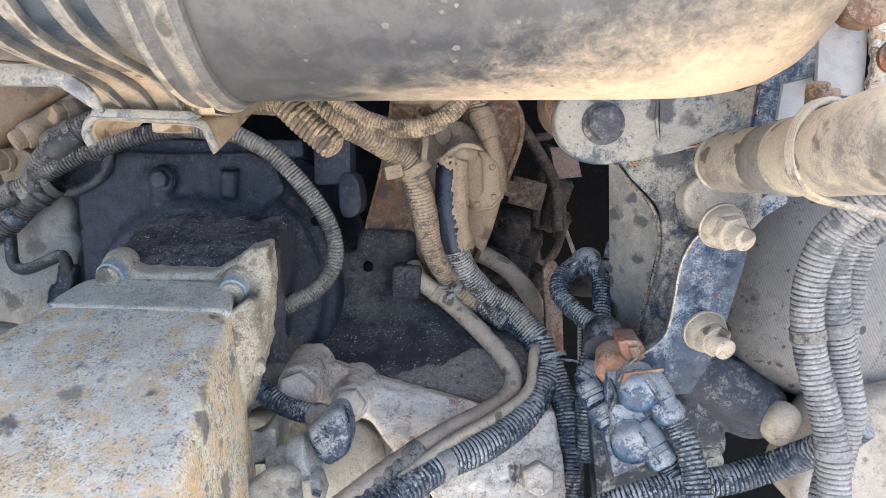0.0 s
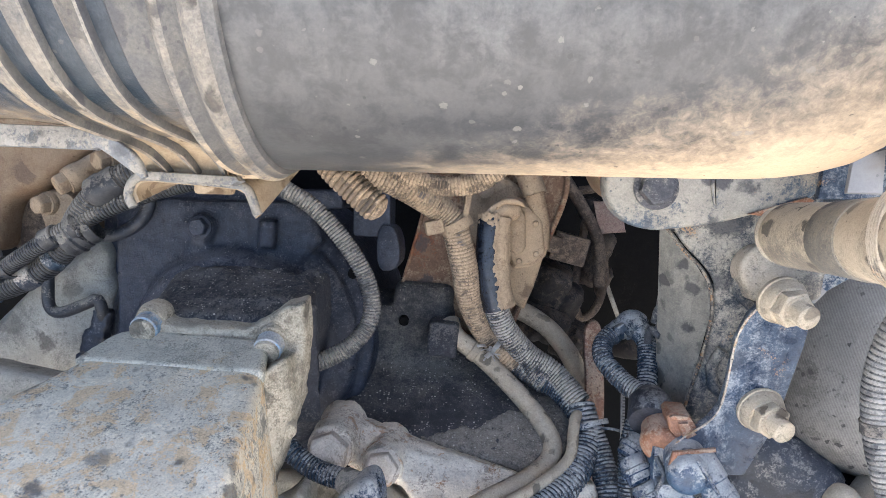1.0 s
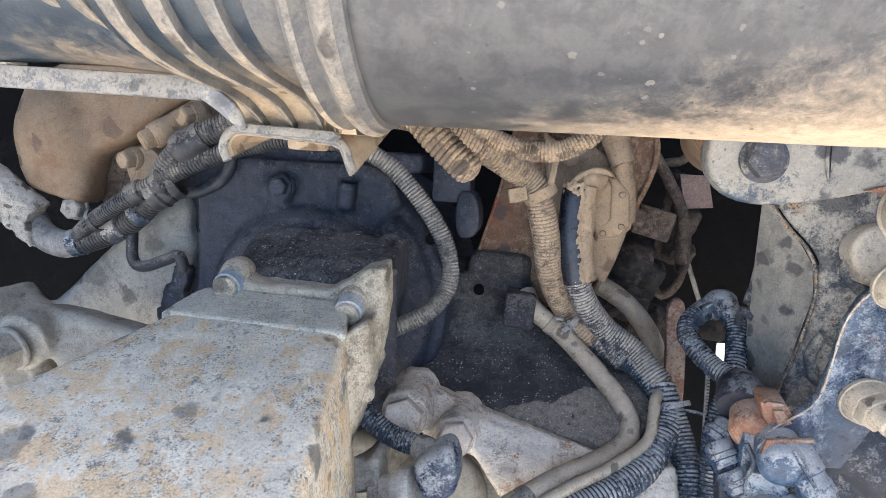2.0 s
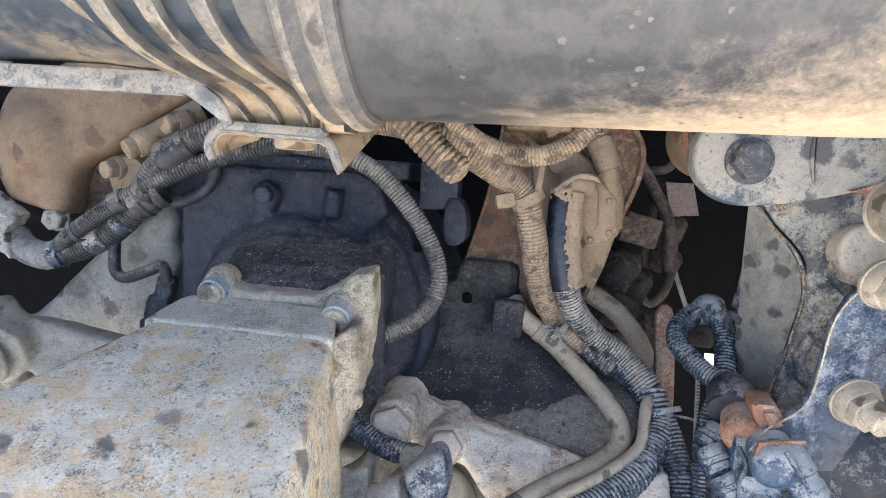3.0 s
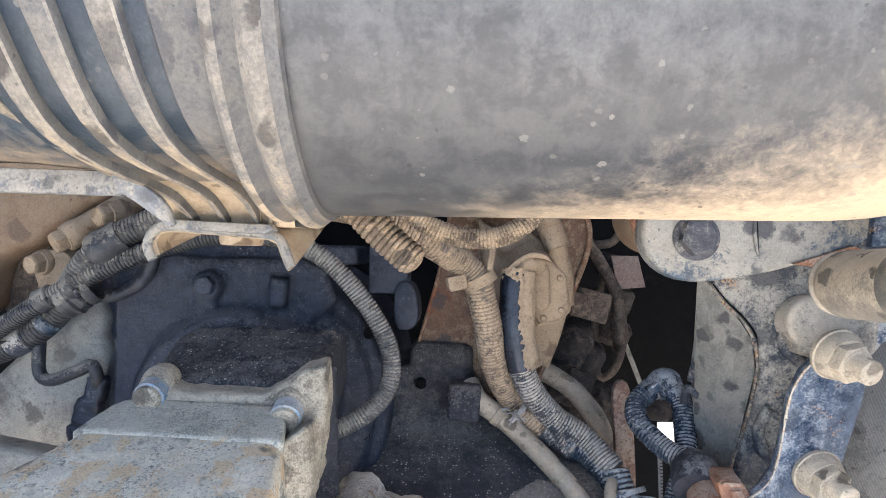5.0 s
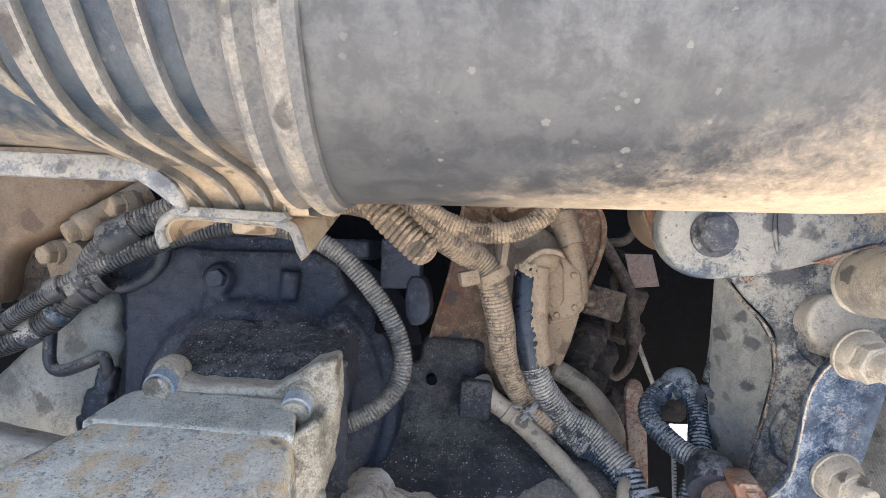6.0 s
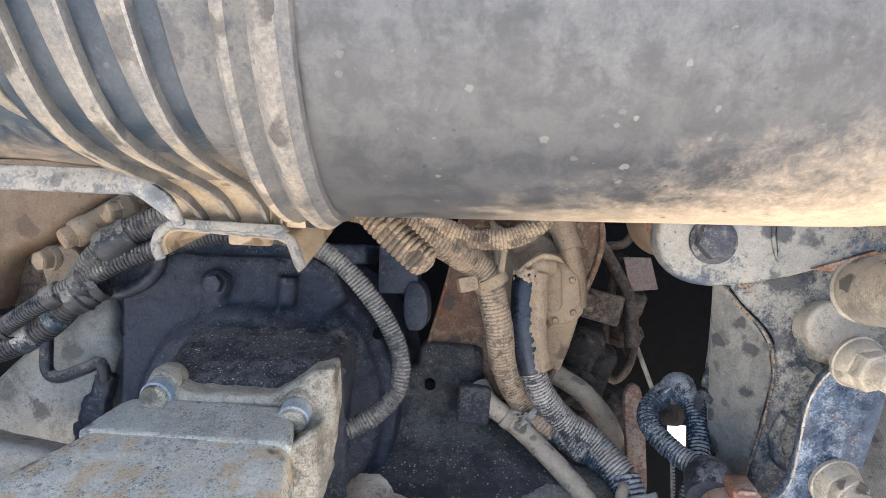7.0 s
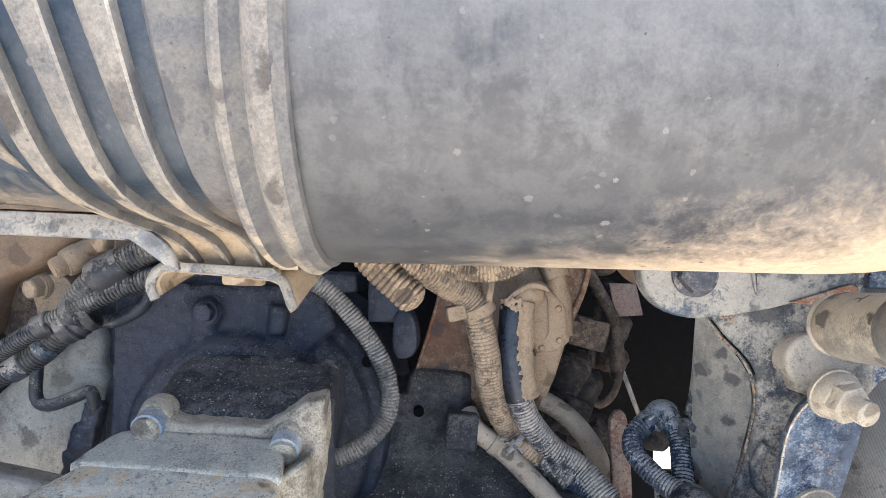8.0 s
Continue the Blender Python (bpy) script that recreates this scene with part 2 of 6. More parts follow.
M_STEEL = grime("dusty_bare_steel", (0.15, 0.154, 0.162), (0.215, 0.217, 0.217), (0.35, 0.32, 0.27), 0.50, 0.5, 0.2, 0.9, scuff=0.4, salty=0.6, blot=0.3, blots=60.0, stain=(0.08, 0.076, 0.072))
M_BLACK = grime("oily_black_casting", (0.022, 0.028, 0.043), (0.041, 0.048, 0.068), (0.125, 0.127, 0.138), 0.215, 0.42, 0, 0.8, up=0.6, speck=0.18, oil=0.3, grain=0.5, relief=2.4, scuff=0.45, pit=0.08, shine=0.4)
M_SOOT = grime("black_sandy_casting", (0.019, 0.021, 0.029), (0.035, 0.037, 0.046), (0.12, 0.114, 0.108), 0.28, 0.7, 0, 0.6, up=0.5, speck=0.45, grit=470.0, oil=0.3, grain=0.6, relief=3.2, scuff=0.5)
M_PAD = grime("black_sandy_pad", (0.026, 0.027, 0.032), (0.048, 0.048, 0.053), (0.20, 0.185, 0.162), 0.335, 0.6, 0, 2.2, up=0.2, speck=0.50, grit=400.0, grain=0.3, relief=3.0, scuff=0.35, soft=0.13, salty=0.8, pit=0.05, blot=0.3, blots=16.0, stain=(0.020, 0.021, 0.026))
M_PADDUST = grime("dust_drift_on_pad", (0.075, 0.070, 0.064), (0.125, 0.114, 0.100), (0.25, 0.224, 0.186), 0.47, 0.85, 0, 1.4, speck=0.5, grit=420.0, grain=0.5, relief=1.8, scuff=0.6, soft=0.16, blot=0.4, blots=20.0, stain=(0.035, 0.035, 0.037))
M_BEAM = grime("weathered_grey_iron", (0.23, 0.222, 0.192), (0.36, 0.342, 0.29), (0.70, 0.645, 0.515), 0.52, 0.65, 0.05, 0.9, rust=(0.62, 0.445, 0.25), rusty=0.60, oil=0.3, relief=2.2, grain=0.7, speck=0.14, pit=0.3, scuff=0.6, soft=0.08, salty=0.68, blot=0.55, blots=31.0, stain=(0.09, 0.09, 0.09))
M_FLANGE = grime("mud_caked_flange", (0.24, 0.21, 0.16), (0.35, 0.31, 0.235), (0.57, 0.51, 0.40), 0.54, 0.85, 0, 0.9, relief=3.2, grain=0.45, scuff=0.45, soft=0.10, salty=0.75, blot=0.4, blots=26.0, stain=(0.09, 0.08, 0.065))
M_ARMCAST = grime("pale_dusty_iron", (0.38, 0.327, 0.27), (0.52, 0.466, 0.39), (0.74, 0.678, 0.565), 0.52, 0.8, 0, 0.8, rust=(0.38, 0.22, 0.12), rusty=0.36, relief=2.6, grain=0.5, pit=0.25, scuff=0.5, salty=0.75, blot=0.3, blots=24.0, stain=(0.07, 0.07, 0.075))
M_ALU = grime("pale_dusty_aluminium", (0.20, 0.192, 0.165), (0.28, 0.269, 0.232), (0.43, 0.41, 0.35), 0.52, 0.7, 0.1, 1.4, oil=0.2, relief=1.6, grain=0.2, scuff=0.3, soft=0.11, salty=0.55, blot=0.35, blots=28.0, stain=(0.10, 0.092, 0.08), streak=0.15)
M_HOSE = grime("dusty_black_conduit", (0.020, 0.022, 0.028), (0.038, 0.040, 0.044), (0.25, 0.228, 0.192), 0.28, 0.42, 0, 0.7, up=0.7, scuff=0.5)
M_HOSEGROOVE = grime("conduit_groove_dust", (0.02, 0.02, 0.02), (0.045, 0.042, 0.038), (0.19, 0.165, 0.135), 0.42, 0.85, 0, 0.7)
M_TANHOSE = grime("tan_dusted_conduit", (0.115, 0.085, 0.060), (0.19, 0.143, 0.10), (0.41, 0.305, 0.206), 0.57, 0.75, 0, 0.8, oil=0.4, pit=0.35, scuff=0.6, soft=0.07, blot=0.5, blots=75.0, stain=(0.060, 0.048, 0.038))
# Darker than the tan ridges: the grooves' shade is put into the colour.
M_TANGROOVE = grime("tan_groove_shade", (0.11, 0.082, 0.057), (0.17, 0.128, 0.088), (0.34, 0.252, 0.165), 0.50, 0.9, 0, 0.8)
M_BLUEHOSE = grime("blue_black_conduit", (0.018, 0.034, 0.058), (0.046, 0.070, 0.098), (0.40, 0.41, 0.405), 0.30, 0.26, 0, 0.6, up=0.6, grain=0.4, scuff=0.55, soft=0.06, speck=0.2)
# Darkened against the ridges to give the shade between them.
M_BLUEGROOVE = grime("blue_groove_shade", (0.016, 0.020, 0.028), (0.040, 0.044, 0.052), (0.28, 0.27, 0.255), 0.33, 0.85, 0, 0.7)
M_PALEHOSE = grime("pale_dusted_conduit", (0.110, 0.112, 0.118), (0.170, 0.170, 0.170), (0.335, 0.322, 0.296), 0.53, 0.6, 0, 0.8, scuff=0.5, soft=0.11, salty=0.7, blot=0.4, blots=36.0, stain=(0.085, 0.085, 0.09))
M_PALEGROOVE = grime("pale_conduit_groove", (0.070, 0.071, 0.076), (0.115, 0.115, 0.116), (0.27, 0.26, 0.235), 0.48, 0.9, 0, 0.9)
M_TUBE = grime("dusty_rubber_tube", (0.235, 0.192, 0.140), (0.305, 0.255, 0.188), (0.45, 0.38, 0.285), 0.58, 0.85, 0, 0.9, pit=0.10, salty=0.6, blot=0.2, blots=60.0, stain=(0.10, 0.085, 0.065))
M_BLUE = grime("worn_blue_black_paint", (0.012, 0.031, 0.068), (0.048, 0.086, 0.142), (0.42, 0.445, 0.465), 0.36, 0.30, 0.05, 1.4, rust=RUST, rusty=0.08, grain=0.3, scuff=0.45, soft=0.11, speck=0.3, grit=420.0, salty=0.7, blot=0.5, blots=34.0, streak=0.4, stain=(0.024, 0.040, 0.068))
M_HANGER = grime("dusty_black_bracket", (0.020, 0.030, 0.046), (0.055, 0.072, 0.094), (0.39, 0.365, 0.312), 0.425, 0.40, 0.05, 1.9, rust=RUST, rusty=0.10, grain=0.25, relief=1.6, scuff=0.4, soft=0.085, speck=0.3, grit=430.0, salty=0.65, blot=0.85, blots=20.0, stain=(0.030, 0.036, 0.048), streak=0.25)
M_ARM = grime("dusty_blue_grey_arm", (0.050, 0.082, 0.122), (0.13, 0.160, 0.185), (0.36, 0.335, 0.285), 0.535, 0.45, 0.05, 1.8, rust=RUST, rusty=0.06, grain=0.2, scuff=0.4, soft=0.07, speck=0.15, salty=0.6, blot=0.95, blots=34.0, stain=(0.070, 0.072, 0.080), streak=0.3)
M_PIPE = grime("tan_dusty_pipe", (0.20, 0.178, 0.148), (0.28, 0.25, 0.205), (0.54, 0.46, 0.345), 0.62, 0.6, 0, 1.6, scuff=0.25, soft=0.09, pit=0.06, salty=0.4, blot=0.35, blots=48.0, stain=(0.10, 0.09, 0.08))
M_DARKBOLT = grime("dark_oily_bolt", (0.07, 0.072, 0.08), (0.11, 0.11, 0.118), (0.30, 0.28, 0.25), 0.35, 0.45, 0.3, 0.6, oil=0.4)
M_BOLT = grime("cream_dusty_bolt", (0.34, 0.29, 0.22), (0.42, 0.36, 0.28), (0.58, 0.495, 0.37), 0.6, 0.7, 0.1, 0.6, salty=0.6, blot=0.3, blots=70.0, stain=(0.15, 0.12, 0.09))
M_BAG = grime("grey_rubber_bag", (0.135, 0.128, 0.116), (0.175, 0.167, 0.152), (0.245, 0.233, 0.212), 0.6, 0.8, 0, 1.4, cord=130.0, pit=0.1, salty=0.5, blot=0.22, blots=120.0, stain=(0.03, 0.03, 0.03))
M_ORANGE = grime("rust_orange_plastic", (0.26, 0.115, 0.060), (0.34, 0.165, 0.095), (0.42, 0.31, 0.23), 0.42, 0.5, 0, 0.6, oil=0.2)
M_CONN = grime("blue_grey_connector", (0.018, 0.046, 0.095), (0.050, 0.094, 0.152), (0.42, 0.435, 0.43), 0.36, 0.30, 0, 0.8, grain=0.35, scuff=0.6, soft=0.08, salty=0.8, speck=0.25, grit=430.0, blot=0.3, blots=60.0, up=0.9, stain=(0.020, 0.034, 0.060))
M_ELBOW = grime("dark_blue_elbow", (0.014, 0.030, 0.062), (0.026, 0.050, 0.092), (0.40, 0.41, 0.40), 0.25, 0.28, 0, 0.8, grain=0.35, scuff=0.6, soft=0.07, salty=0.7, speck=0.15, up=0.9)
M_CLOTH = grime("frayed_cloth_tape", (0.26, 0.245, 0.215), (0.36, 0.342, 0.30), (0.48, 0.455, 0.40), 0.5, 0.95, 0, 0.5, relief=4, grain=0.6, salty=0.8, blot=0.5, blots=90.0, stain=(0.055, 0.048, 0.042))
# Near-black base colour that holds the deep shade of the bay.
M_DARK = grime("shade_black", (0.004, 0.004, 0.0045), (0.006, 0.006, 0.006), (0.014, 0.013, 0.012), 0.25, 0.85, 0, 1.2, shine=0.1)
M_BRONZE = grime("rusty_brown_plate", (0.145, 0.083, 0.051), (0.20, 0.122, 0.076), (0.33, 0.24, 0.162), 0.42, 0.8, 0, 0.9, rust=DARKRUST, rusty=0.26, pit=0.30, scuff=0.5, salty=0.6, blot=0.3, blots=40.0)
M_RUSTBAR = grime("red_rusty_strap", (0.17, 0.095, 0.07), (0.25, 0.155, 0.115), (0.34, 0.265, 0.205), 0.42, 0.85, 0, 0.5, rust=DARKRUST, rusty=0.34, pit=0.5)
# Dusty brown darkened so that the gloom of the bay is in the colour.
M_GLOOM = grime("gloom_dimmed_dusty_fittings", (0.018, 0.014, 0.012), (0.035, 0.027, 0.022), (0.11, 0.082, 0.062), 0.38, 0.8, 0, 0.7)
M_BEAMLIP = grime("pale_grey_iron_lip", (0.38, 0.366, 0.303), (0.47, 0.45, 0.37), (0.66, 0.615, 0.50), 0.53, 0.7, 0.05, 1.0, rust=(0.5, 0.37, 0.20), rusty=0.2, grain=0.6, pit=0.2, scuff=0.5, soft=0.08, salty=0.8, relief=1.8, blot=0.35, blots=30.0, stain=(0.12, 0.115, 0.10))
M_SIDE = grime("pale_grey_bracket_side", (0.17, 0.168, 0.154), (0.225, 0.22, 0.20), (0.33, 0.312, 0.27), 0.51, 0.65, 0, 1.4, grain=0.12, scuff=0.3, soft=0.14, speck=0.15, salty=0.55, blot=0.75, blots=50.0, stain=(0.046, 0.047, 0.052), pit=0.05)
M_CHIP = grime("chipped_edge", (0.16, 0.14, 0.12), (0.42, 0.37, 0.30), (0.66, 0.60, 0.50), 0.55, 0.8, 0, 0.4, rust=(0.45, 0.25, 0.11), rusty=0.5, grain=0.6)
M_WHITE = grime("white_paint_and_reflection", (0.30, 0.298, 0.295), (0.36, 0.352, 0.344), (0.37, 0.345, 0.31), 0.4, 0.4, 0, 1.5, scuff=0.05, pit=0.03, soft=0.2, relief=0.2, salty=0.3, blot=0.2, blots=40.0, stain=(0.16, 0.15, 0.14))
M_BLUEPLUG = grime("pale_blue_ring", (0.25, 0.38, 0.50), (0.33, 0.45, 0.56), (0.48, 0.48, 0.46), 0.5, 0.6, 0, 0.5)
M_SAND = grime("sunlit_sand", (0.33, 0.312, 0.285), (0.40, 0.378, 0.348), (0.44, 0.418, 0.388), 0.5, 0.95, 0, 40, relief=6, pit=0)

M_MIXHOSE = grime("half_clean_conduit", (0.020, 0.028, 0.045), (0.045, 0.055, 0.070), (0.43, 0.395, 0.345), 0.50, 0.4, 0, 0.6, up=0.4, scuff=0.8, soft=0.05, grain=0.5, speck=0.25)
M_MIXGROOVE = grime("half_clean_groove", (0.05, 0.047, 0.044), (0.09, 0.082, 0.072), (0.30, 0.26, 0.21), 0.5, 0.9, 0, 0.9)
M_BOLTPALE = grime("pale_rusted_bolt", (0.30, 0.255, 0.212), (0.38, 0.332, 0.285), (0.52, 0.465, 0.395), 0.54, 0.75, 0.05, 0.6, rust=(0.40, 0.24, 0.135), rusty=0.28, relief=1.8, salty=0.7, scuff=0.4)
# A lighter dimmed brown, again with the bay's shade in it.
M_DIMBROWN = grime("dusty_brown_dimmed", (0.050, 0.034, 0.025), (0.080, 0.058, 0.044), (0.15, 0.112, 0.08), 0.45, 0.8, 0, 0.6, pit=0.3)
M_TAG = grime("faded_pink_paper", (0.26, 0.165, 0.128), (0.31, 0.205, 0.16), (0.33, 0.24, 0.185), 0.4, 0.8, 0, 0.8, oil=0.3)
M_TAPE = grime("grey_tape_on_pipe", (0.17, 0.163, 0.15), (0.23, 0.218, 0.198), (0.40, 0.355, 0.285), 0.50, 0.6, 0, 1.2, scuff=0.3, soft=0.12, salty=0.4, blot=0.4, blots=34.0)
M_LUG = grime("dusty_tan_lug", (0.16, 0.15, 0.132), (0.26, 0.24, 0.20), (0.52, 0.455, 0.36), 0.58, 0.6, 0, 1.8, scuff=0.3, soft=0.08, salty=0.5, blot=0.3, blots=34.0, rust=RUST, rusty=0.12)
M_FOLD = grime("worn_fold", (0.05, 0.05, 0.052), (0.13, 0.115, 0.10), (0.34, 0.30, 0.245), 0.46, 0.7, 0, 0.5, rust=(0.36, 0.20, 0.095), rusty=0.34, scuff=0.6)
M_PLUGGREY = grime("pale_grey_plug_plastic", (0.20, 0.21, 0.205), (0.27, 0.275, 0.265), (0.44, 0.43, 0.39), 0.50, 0.6, 0, 1.0, oil=0.3, spot=0.12, scuff=0.3, soft=0.08)
M_SLEEVE2 = grime("matt_black_rubber", (0.018, 0.021, 0.030), (0.032, 0.037, 0.050), (0.24, 0.24, 0.235), 0.20, 0.42, 0, 0.8, up=0.5, scuff=0.4, soft=0.06)
M_LOOP = grime("grey_dusted_conduit", (0.050, 0.049, 0.049), (0.085, 0.081, 0.076), (0.27, 0.246, 0.212), 0.50, 0.6, 0, 0.8, up=0.5, scuff=0.6, soft=0.07)


# ---- building helpers ----
BASES = {}


def seat_of(ob):
    return BASES[ob.name]


def finish(bm, sharp=38):
    bm.normal_update()
    for f in bm.faces:
        f.smooth = True
    for e in bm.edges:
        if len(e.link_faces) == 2 and e.calc_face_angle(0) > radians(sharp):
            e.smooth = False


def mesh_from(name, bm, mats, base):
    bmesh.ops.translate(bm, verts=bm.verts, vec=-Vector(base))
    finish(bm)
    me = bpy.data.meshes.new(name)
    bm.to_mesh(me)
    bm.free()
    for m in (mats if isinstance(mats, (list, tuple)) else [mats]):
        me.materials.append(m)
    return me


def thing(name, base, label, category, group="", kind=""):
    """An empty at the thing's base; its parts hang under it."""
    ob = new(name)
    ob.matrix_world = LEAN @ Matrix.Translation(base)
    ob.empty_display_size = 0.02
    BASES[ob.name] = base
    return tagged(ob, label, category, group, kind)


def solo(name, bm, mats, label, category, base=None, group="", kind=""):
    """A thing that is one mesh."""
    if base is None:
        bm.verts.ensure_lookup_table()
        base = tuple(sum(v.co[i] for v in bm.verts) / len(bm.verts) for i in range(3))
    ob = new(name, mesh_from(name, bm, mats, base))
    ob.matrix_world = LEAN @ Matrix.Translation(base)
    BASES[ob.name] = base
    return tagged(ob, label, category, group, kind)


def part(name, bm, mats, parent, label=""):
    base = seat_of(parent)
    ob = new(name, mesh_from(name, bm, mats, base))
    ob.parent = parent
    BASES[ob.name] = base
    return tagged(ob, label)


def cast(ob, voxel=0.004, smooth=3, rough=0.0012, grain=0.02):
    """Turns the joined solids of a part into one casting with fillets and a pitted skin."""
    r = ob.modifiers.new("skin", "REMESH")
    r.mode, r.voxel_size, r.use_smooth_shade = "VOXEL", voxel, True
    s = ob.modifiers.new("fillet", "SMOOTH")
    s.factor, s.iterations = 0.5, smooth
    if rough:
        tex = bpy.data.textures.new("pits", "CLOUDS")
        tex.noise_scale, tex.noise_depth = grain, 3
        d = ob.modifiers.new("pits", "DISPLACE")
        d.texture, d.strength, d.mid_level, d.texture_coords = tex, rough, 0.5, "LOCAL"
    return ob


def box(bm, c, size, rx=0, ry=0, rz=0, bevel=0.0):
    b = bmesh.new()
    bmesh.ops.create_cube(b, size=1)
    bmesh.ops.scale(b, vec=size, verts=b.verts)
    if bevel:
        bmesh.ops.bevel(b, geom=b.edges[:], offset=bevel, segments=2, profile=0.5, affect="EDGES")
    b.transform(pose(*c, rx, ry, rz))
    return merge(bm, b)


def merge(bm, b):
    me = bpy.data.meshes.new("tmp")
    b.to_mesh(me)
    b.free()
    bm.from_mesh(me)
    bpy.data.meshes.remove(me)
    return bm


def along(p, q):
    """A turn that takes z to the way from p to q, set at p."""
    d = Vector(q) - Vector(p)
    return Matrix.Translation(p) @ d.to_track_quat("Z", "Y").to_matrix().to_4x4(), d.length


def lathe(bm, p, q, profile, seg=32, cap=True, mat=0, spin=0.0):
    """Turns the profile, rows of (share of the way from p to q, radius), round the line from p to q."""
    m, length = along(p, q)
    rings = []
    for s, r in profile:
        ring = []
        for k in range(seg):
            a = 2 * math.pi * k / seg + spin
            ring.append(bm.verts.new(m @ Vector((r * math.cos(a), r * math.sin(a), s * length))))
        rings.append(ring)
    for a, b in zip(rings, rings[1:]):
        for k in range(seg):
            f = bm.faces.new((a[k], a[(k + 1) % seg], b[(k + 1) % seg], b[k]))
            f.material_index = mat
    if cap:
        bm.faces.new(rings[0][::-1]).material_index = mat
        bm.faces.new(rings[-1]).material_index = mat
    return bm


def cyl(bm, p, q, r, r2=None, seg=24, bevel=0.0, spin=0.0):
    r2 = r if r2 is None else r2
    length = (Vector(q) - Vector(p)).length
    if bevel:
        e = bevel / length
        prof = [(0, r - bevel), (e * 0.3, r - bevel * 0.3), (e, r), (1 - e, r2), (1 - e * 0.3, r2 - bevel * 0.3), (1, r2 - bevel)]
    else:
        prof = [(0, r), (1, r2)]
    return lathe(bm, p, q, prof, seg, spin=spin)


def ball(bm, c, r, seg=20):
    b = bmesh.new()
    bmesh.ops.create_uvsphere(b, u_segments=seg, v_segments=seg // 2, radius=1)
    bmesh.ops.scale(b, vec=(r, r, r) if isinstance(r, float) else r, verts=b.verts)
    bmesh.ops.translate(b, vec=c, verts=b.verts)
    return merge(bm, b)


def rounded(points, per=4):
    """A closed outline with soft corners (Chaikin)."""
    pts = [Vector(p) for p in points]
    for _ in range(per):
        pts = [v for a, b in zip(pts, pts[1:] + pts[:1]) for v in (a * 0.75 + b * 0.25, a * 0.25 + b * 0.75)]
    return pts


def slab(bm, points, thick, bevel=0.002, segments=2):
    """A plate: a front outline in space, and the way through it."""
    b = bmesh.new()
    front = [b.verts.new(p) for p in points]
    back = [b.verts.new(Vector(p) + Vector(thick)) for p in points]
    n = len(front)
    caps = [b.faces.new(front), b.faces.new(back[::-1])]
    for k in range(n):
        b.faces.new((front[(k + 1) % n], front[k], back[k], back[(k + 1) % n]))
    bmesh.ops.recalc_face_normals(b, faces=b.faces[:])
    if bevel:
        rim = [e for f in caps for e in f.edges]
        bmesh.ops.bevel(b, geom=rim, offset=bevel, segments=segments, profile=0.5, affect="EDGES")
    return merge(bm, b)


def plane_y(points, y, lean=0.0, z0=1.0, turn=0.0, x0=0.0):
    """Lays an outline of (x, z) on a plane that stands at y, leans back by lean per metre of height and turns by turn per metre of width."""
    return [(x, y + lean * (z - z0) + turn * (x - x0), z) for x, z in points]


def curve_points(points, gap):
    """Evenly spaced points along a smooth line through the given ones."""
    p = [Vector(v) for v in points]
    p = [p[0] * 2 - p[1]] + p + [p[-1] * 2 - p[-2]]
    fine = []
    for a, b, c, d in zip(p, p[1:], p[2:], p[3:]):
        for k in range(24):
            t = k / 24
            fine.append(0.5 * ((2 * b) + (c - a) * t + (2 * a - 5 * b + 4 * c - d) * t * t + (3 * b - a - 3 * c + d) * t ** 3))
    fine.append(p[-2])
    out, left = [fine[0]], gap
    for a, b in zip(fine, fine[1:]):
        while (b - a).length >= left and (b - a).length > 1e-9:
            a = a + (b - a).normalized() * left
            out.append(a.copy())
            left = gap
        left -= (b - a).length
    return out


def sweep(bm, points, radii, seg=16, mats=None, cap=True):
    """A tube along points with a radius for each."""
    side = None
    rings = []
    for i, p in enumerate(points):
        d = (points[min(i + 1, len(points) - 1)] - points[max(i - 1, 0)]).normalized()
        if side is None:
            side = d.orthogonal().normalized()
        side = (side - d * side.dot(d)).normalized()
        up = d.cross(side)
        rings.append([bm.verts.new(p + (side * math.cos(2 * math.pi * k / seg) + up * math.sin(2 * math.pi * k / seg)) * radii[i]) for k in range(seg)])
    for i, (a, b) in enumerate(zip(rings, rings[1:])):
        for k in range(seg):
            f = bm.faces.new((a[k], a[(k + 1) % seg], b[(k + 1) % seg], b[k]))
            if mats:
                f.material_index = mats[i]
    if cap:
        bm.faces.new(rings[0][::-1])
        bm.faces.new(rings[-1])
    return bm


def conduit(bm, points, r, pitch=0.0042, depth=0.0013, seg=18, taper_end=False):
    """A corrugated hose: ridges and narrow grooves as they are moulded, a little uneven."""
    pitch, depth = pitch * 0.80, depth * 0.90
    pts = curve_points(points, pitch / 6)
    radii, mats = [], []
    for i, _ in enumerate(pts):
        k = i % 6
        wob = 1 + 0.020 * noise.noise(pts[i] * 40) + 0.006 * noise.noise(pts[i] * 300)
        radii.append((r - (depth if k == 0 else depth * 0.35 if k in (1, 5) else 0.0)) * wob)
        # Groove rows use the second material; tan and blue ones carry painted shade.
        mats.append(1 if k in (0, 5) else 0)
    if taper_end:
        for j in range(12):
            radii[-1 - j] *= math.sqrt(1 - ((12 - j) / 12.3) ** 2)
    return sweep(bm, pts, radii, seg, mats)


def tube(bm, points, r, seg=16):
    pts = curve_points(points, r * 0.6)
    return sweep(bm, pts, [r * (1 + 0.03 * noise.noise(p * 45)) for p in pts], seg)


def hose(name, points, r, label, mats=None, pitch=0.0042, depth=0.0013, group="", category="hose", taper_end=False):
    bm = conduit(bmesh.new(), points, r, pitch, depth, taper_end=taper_end)
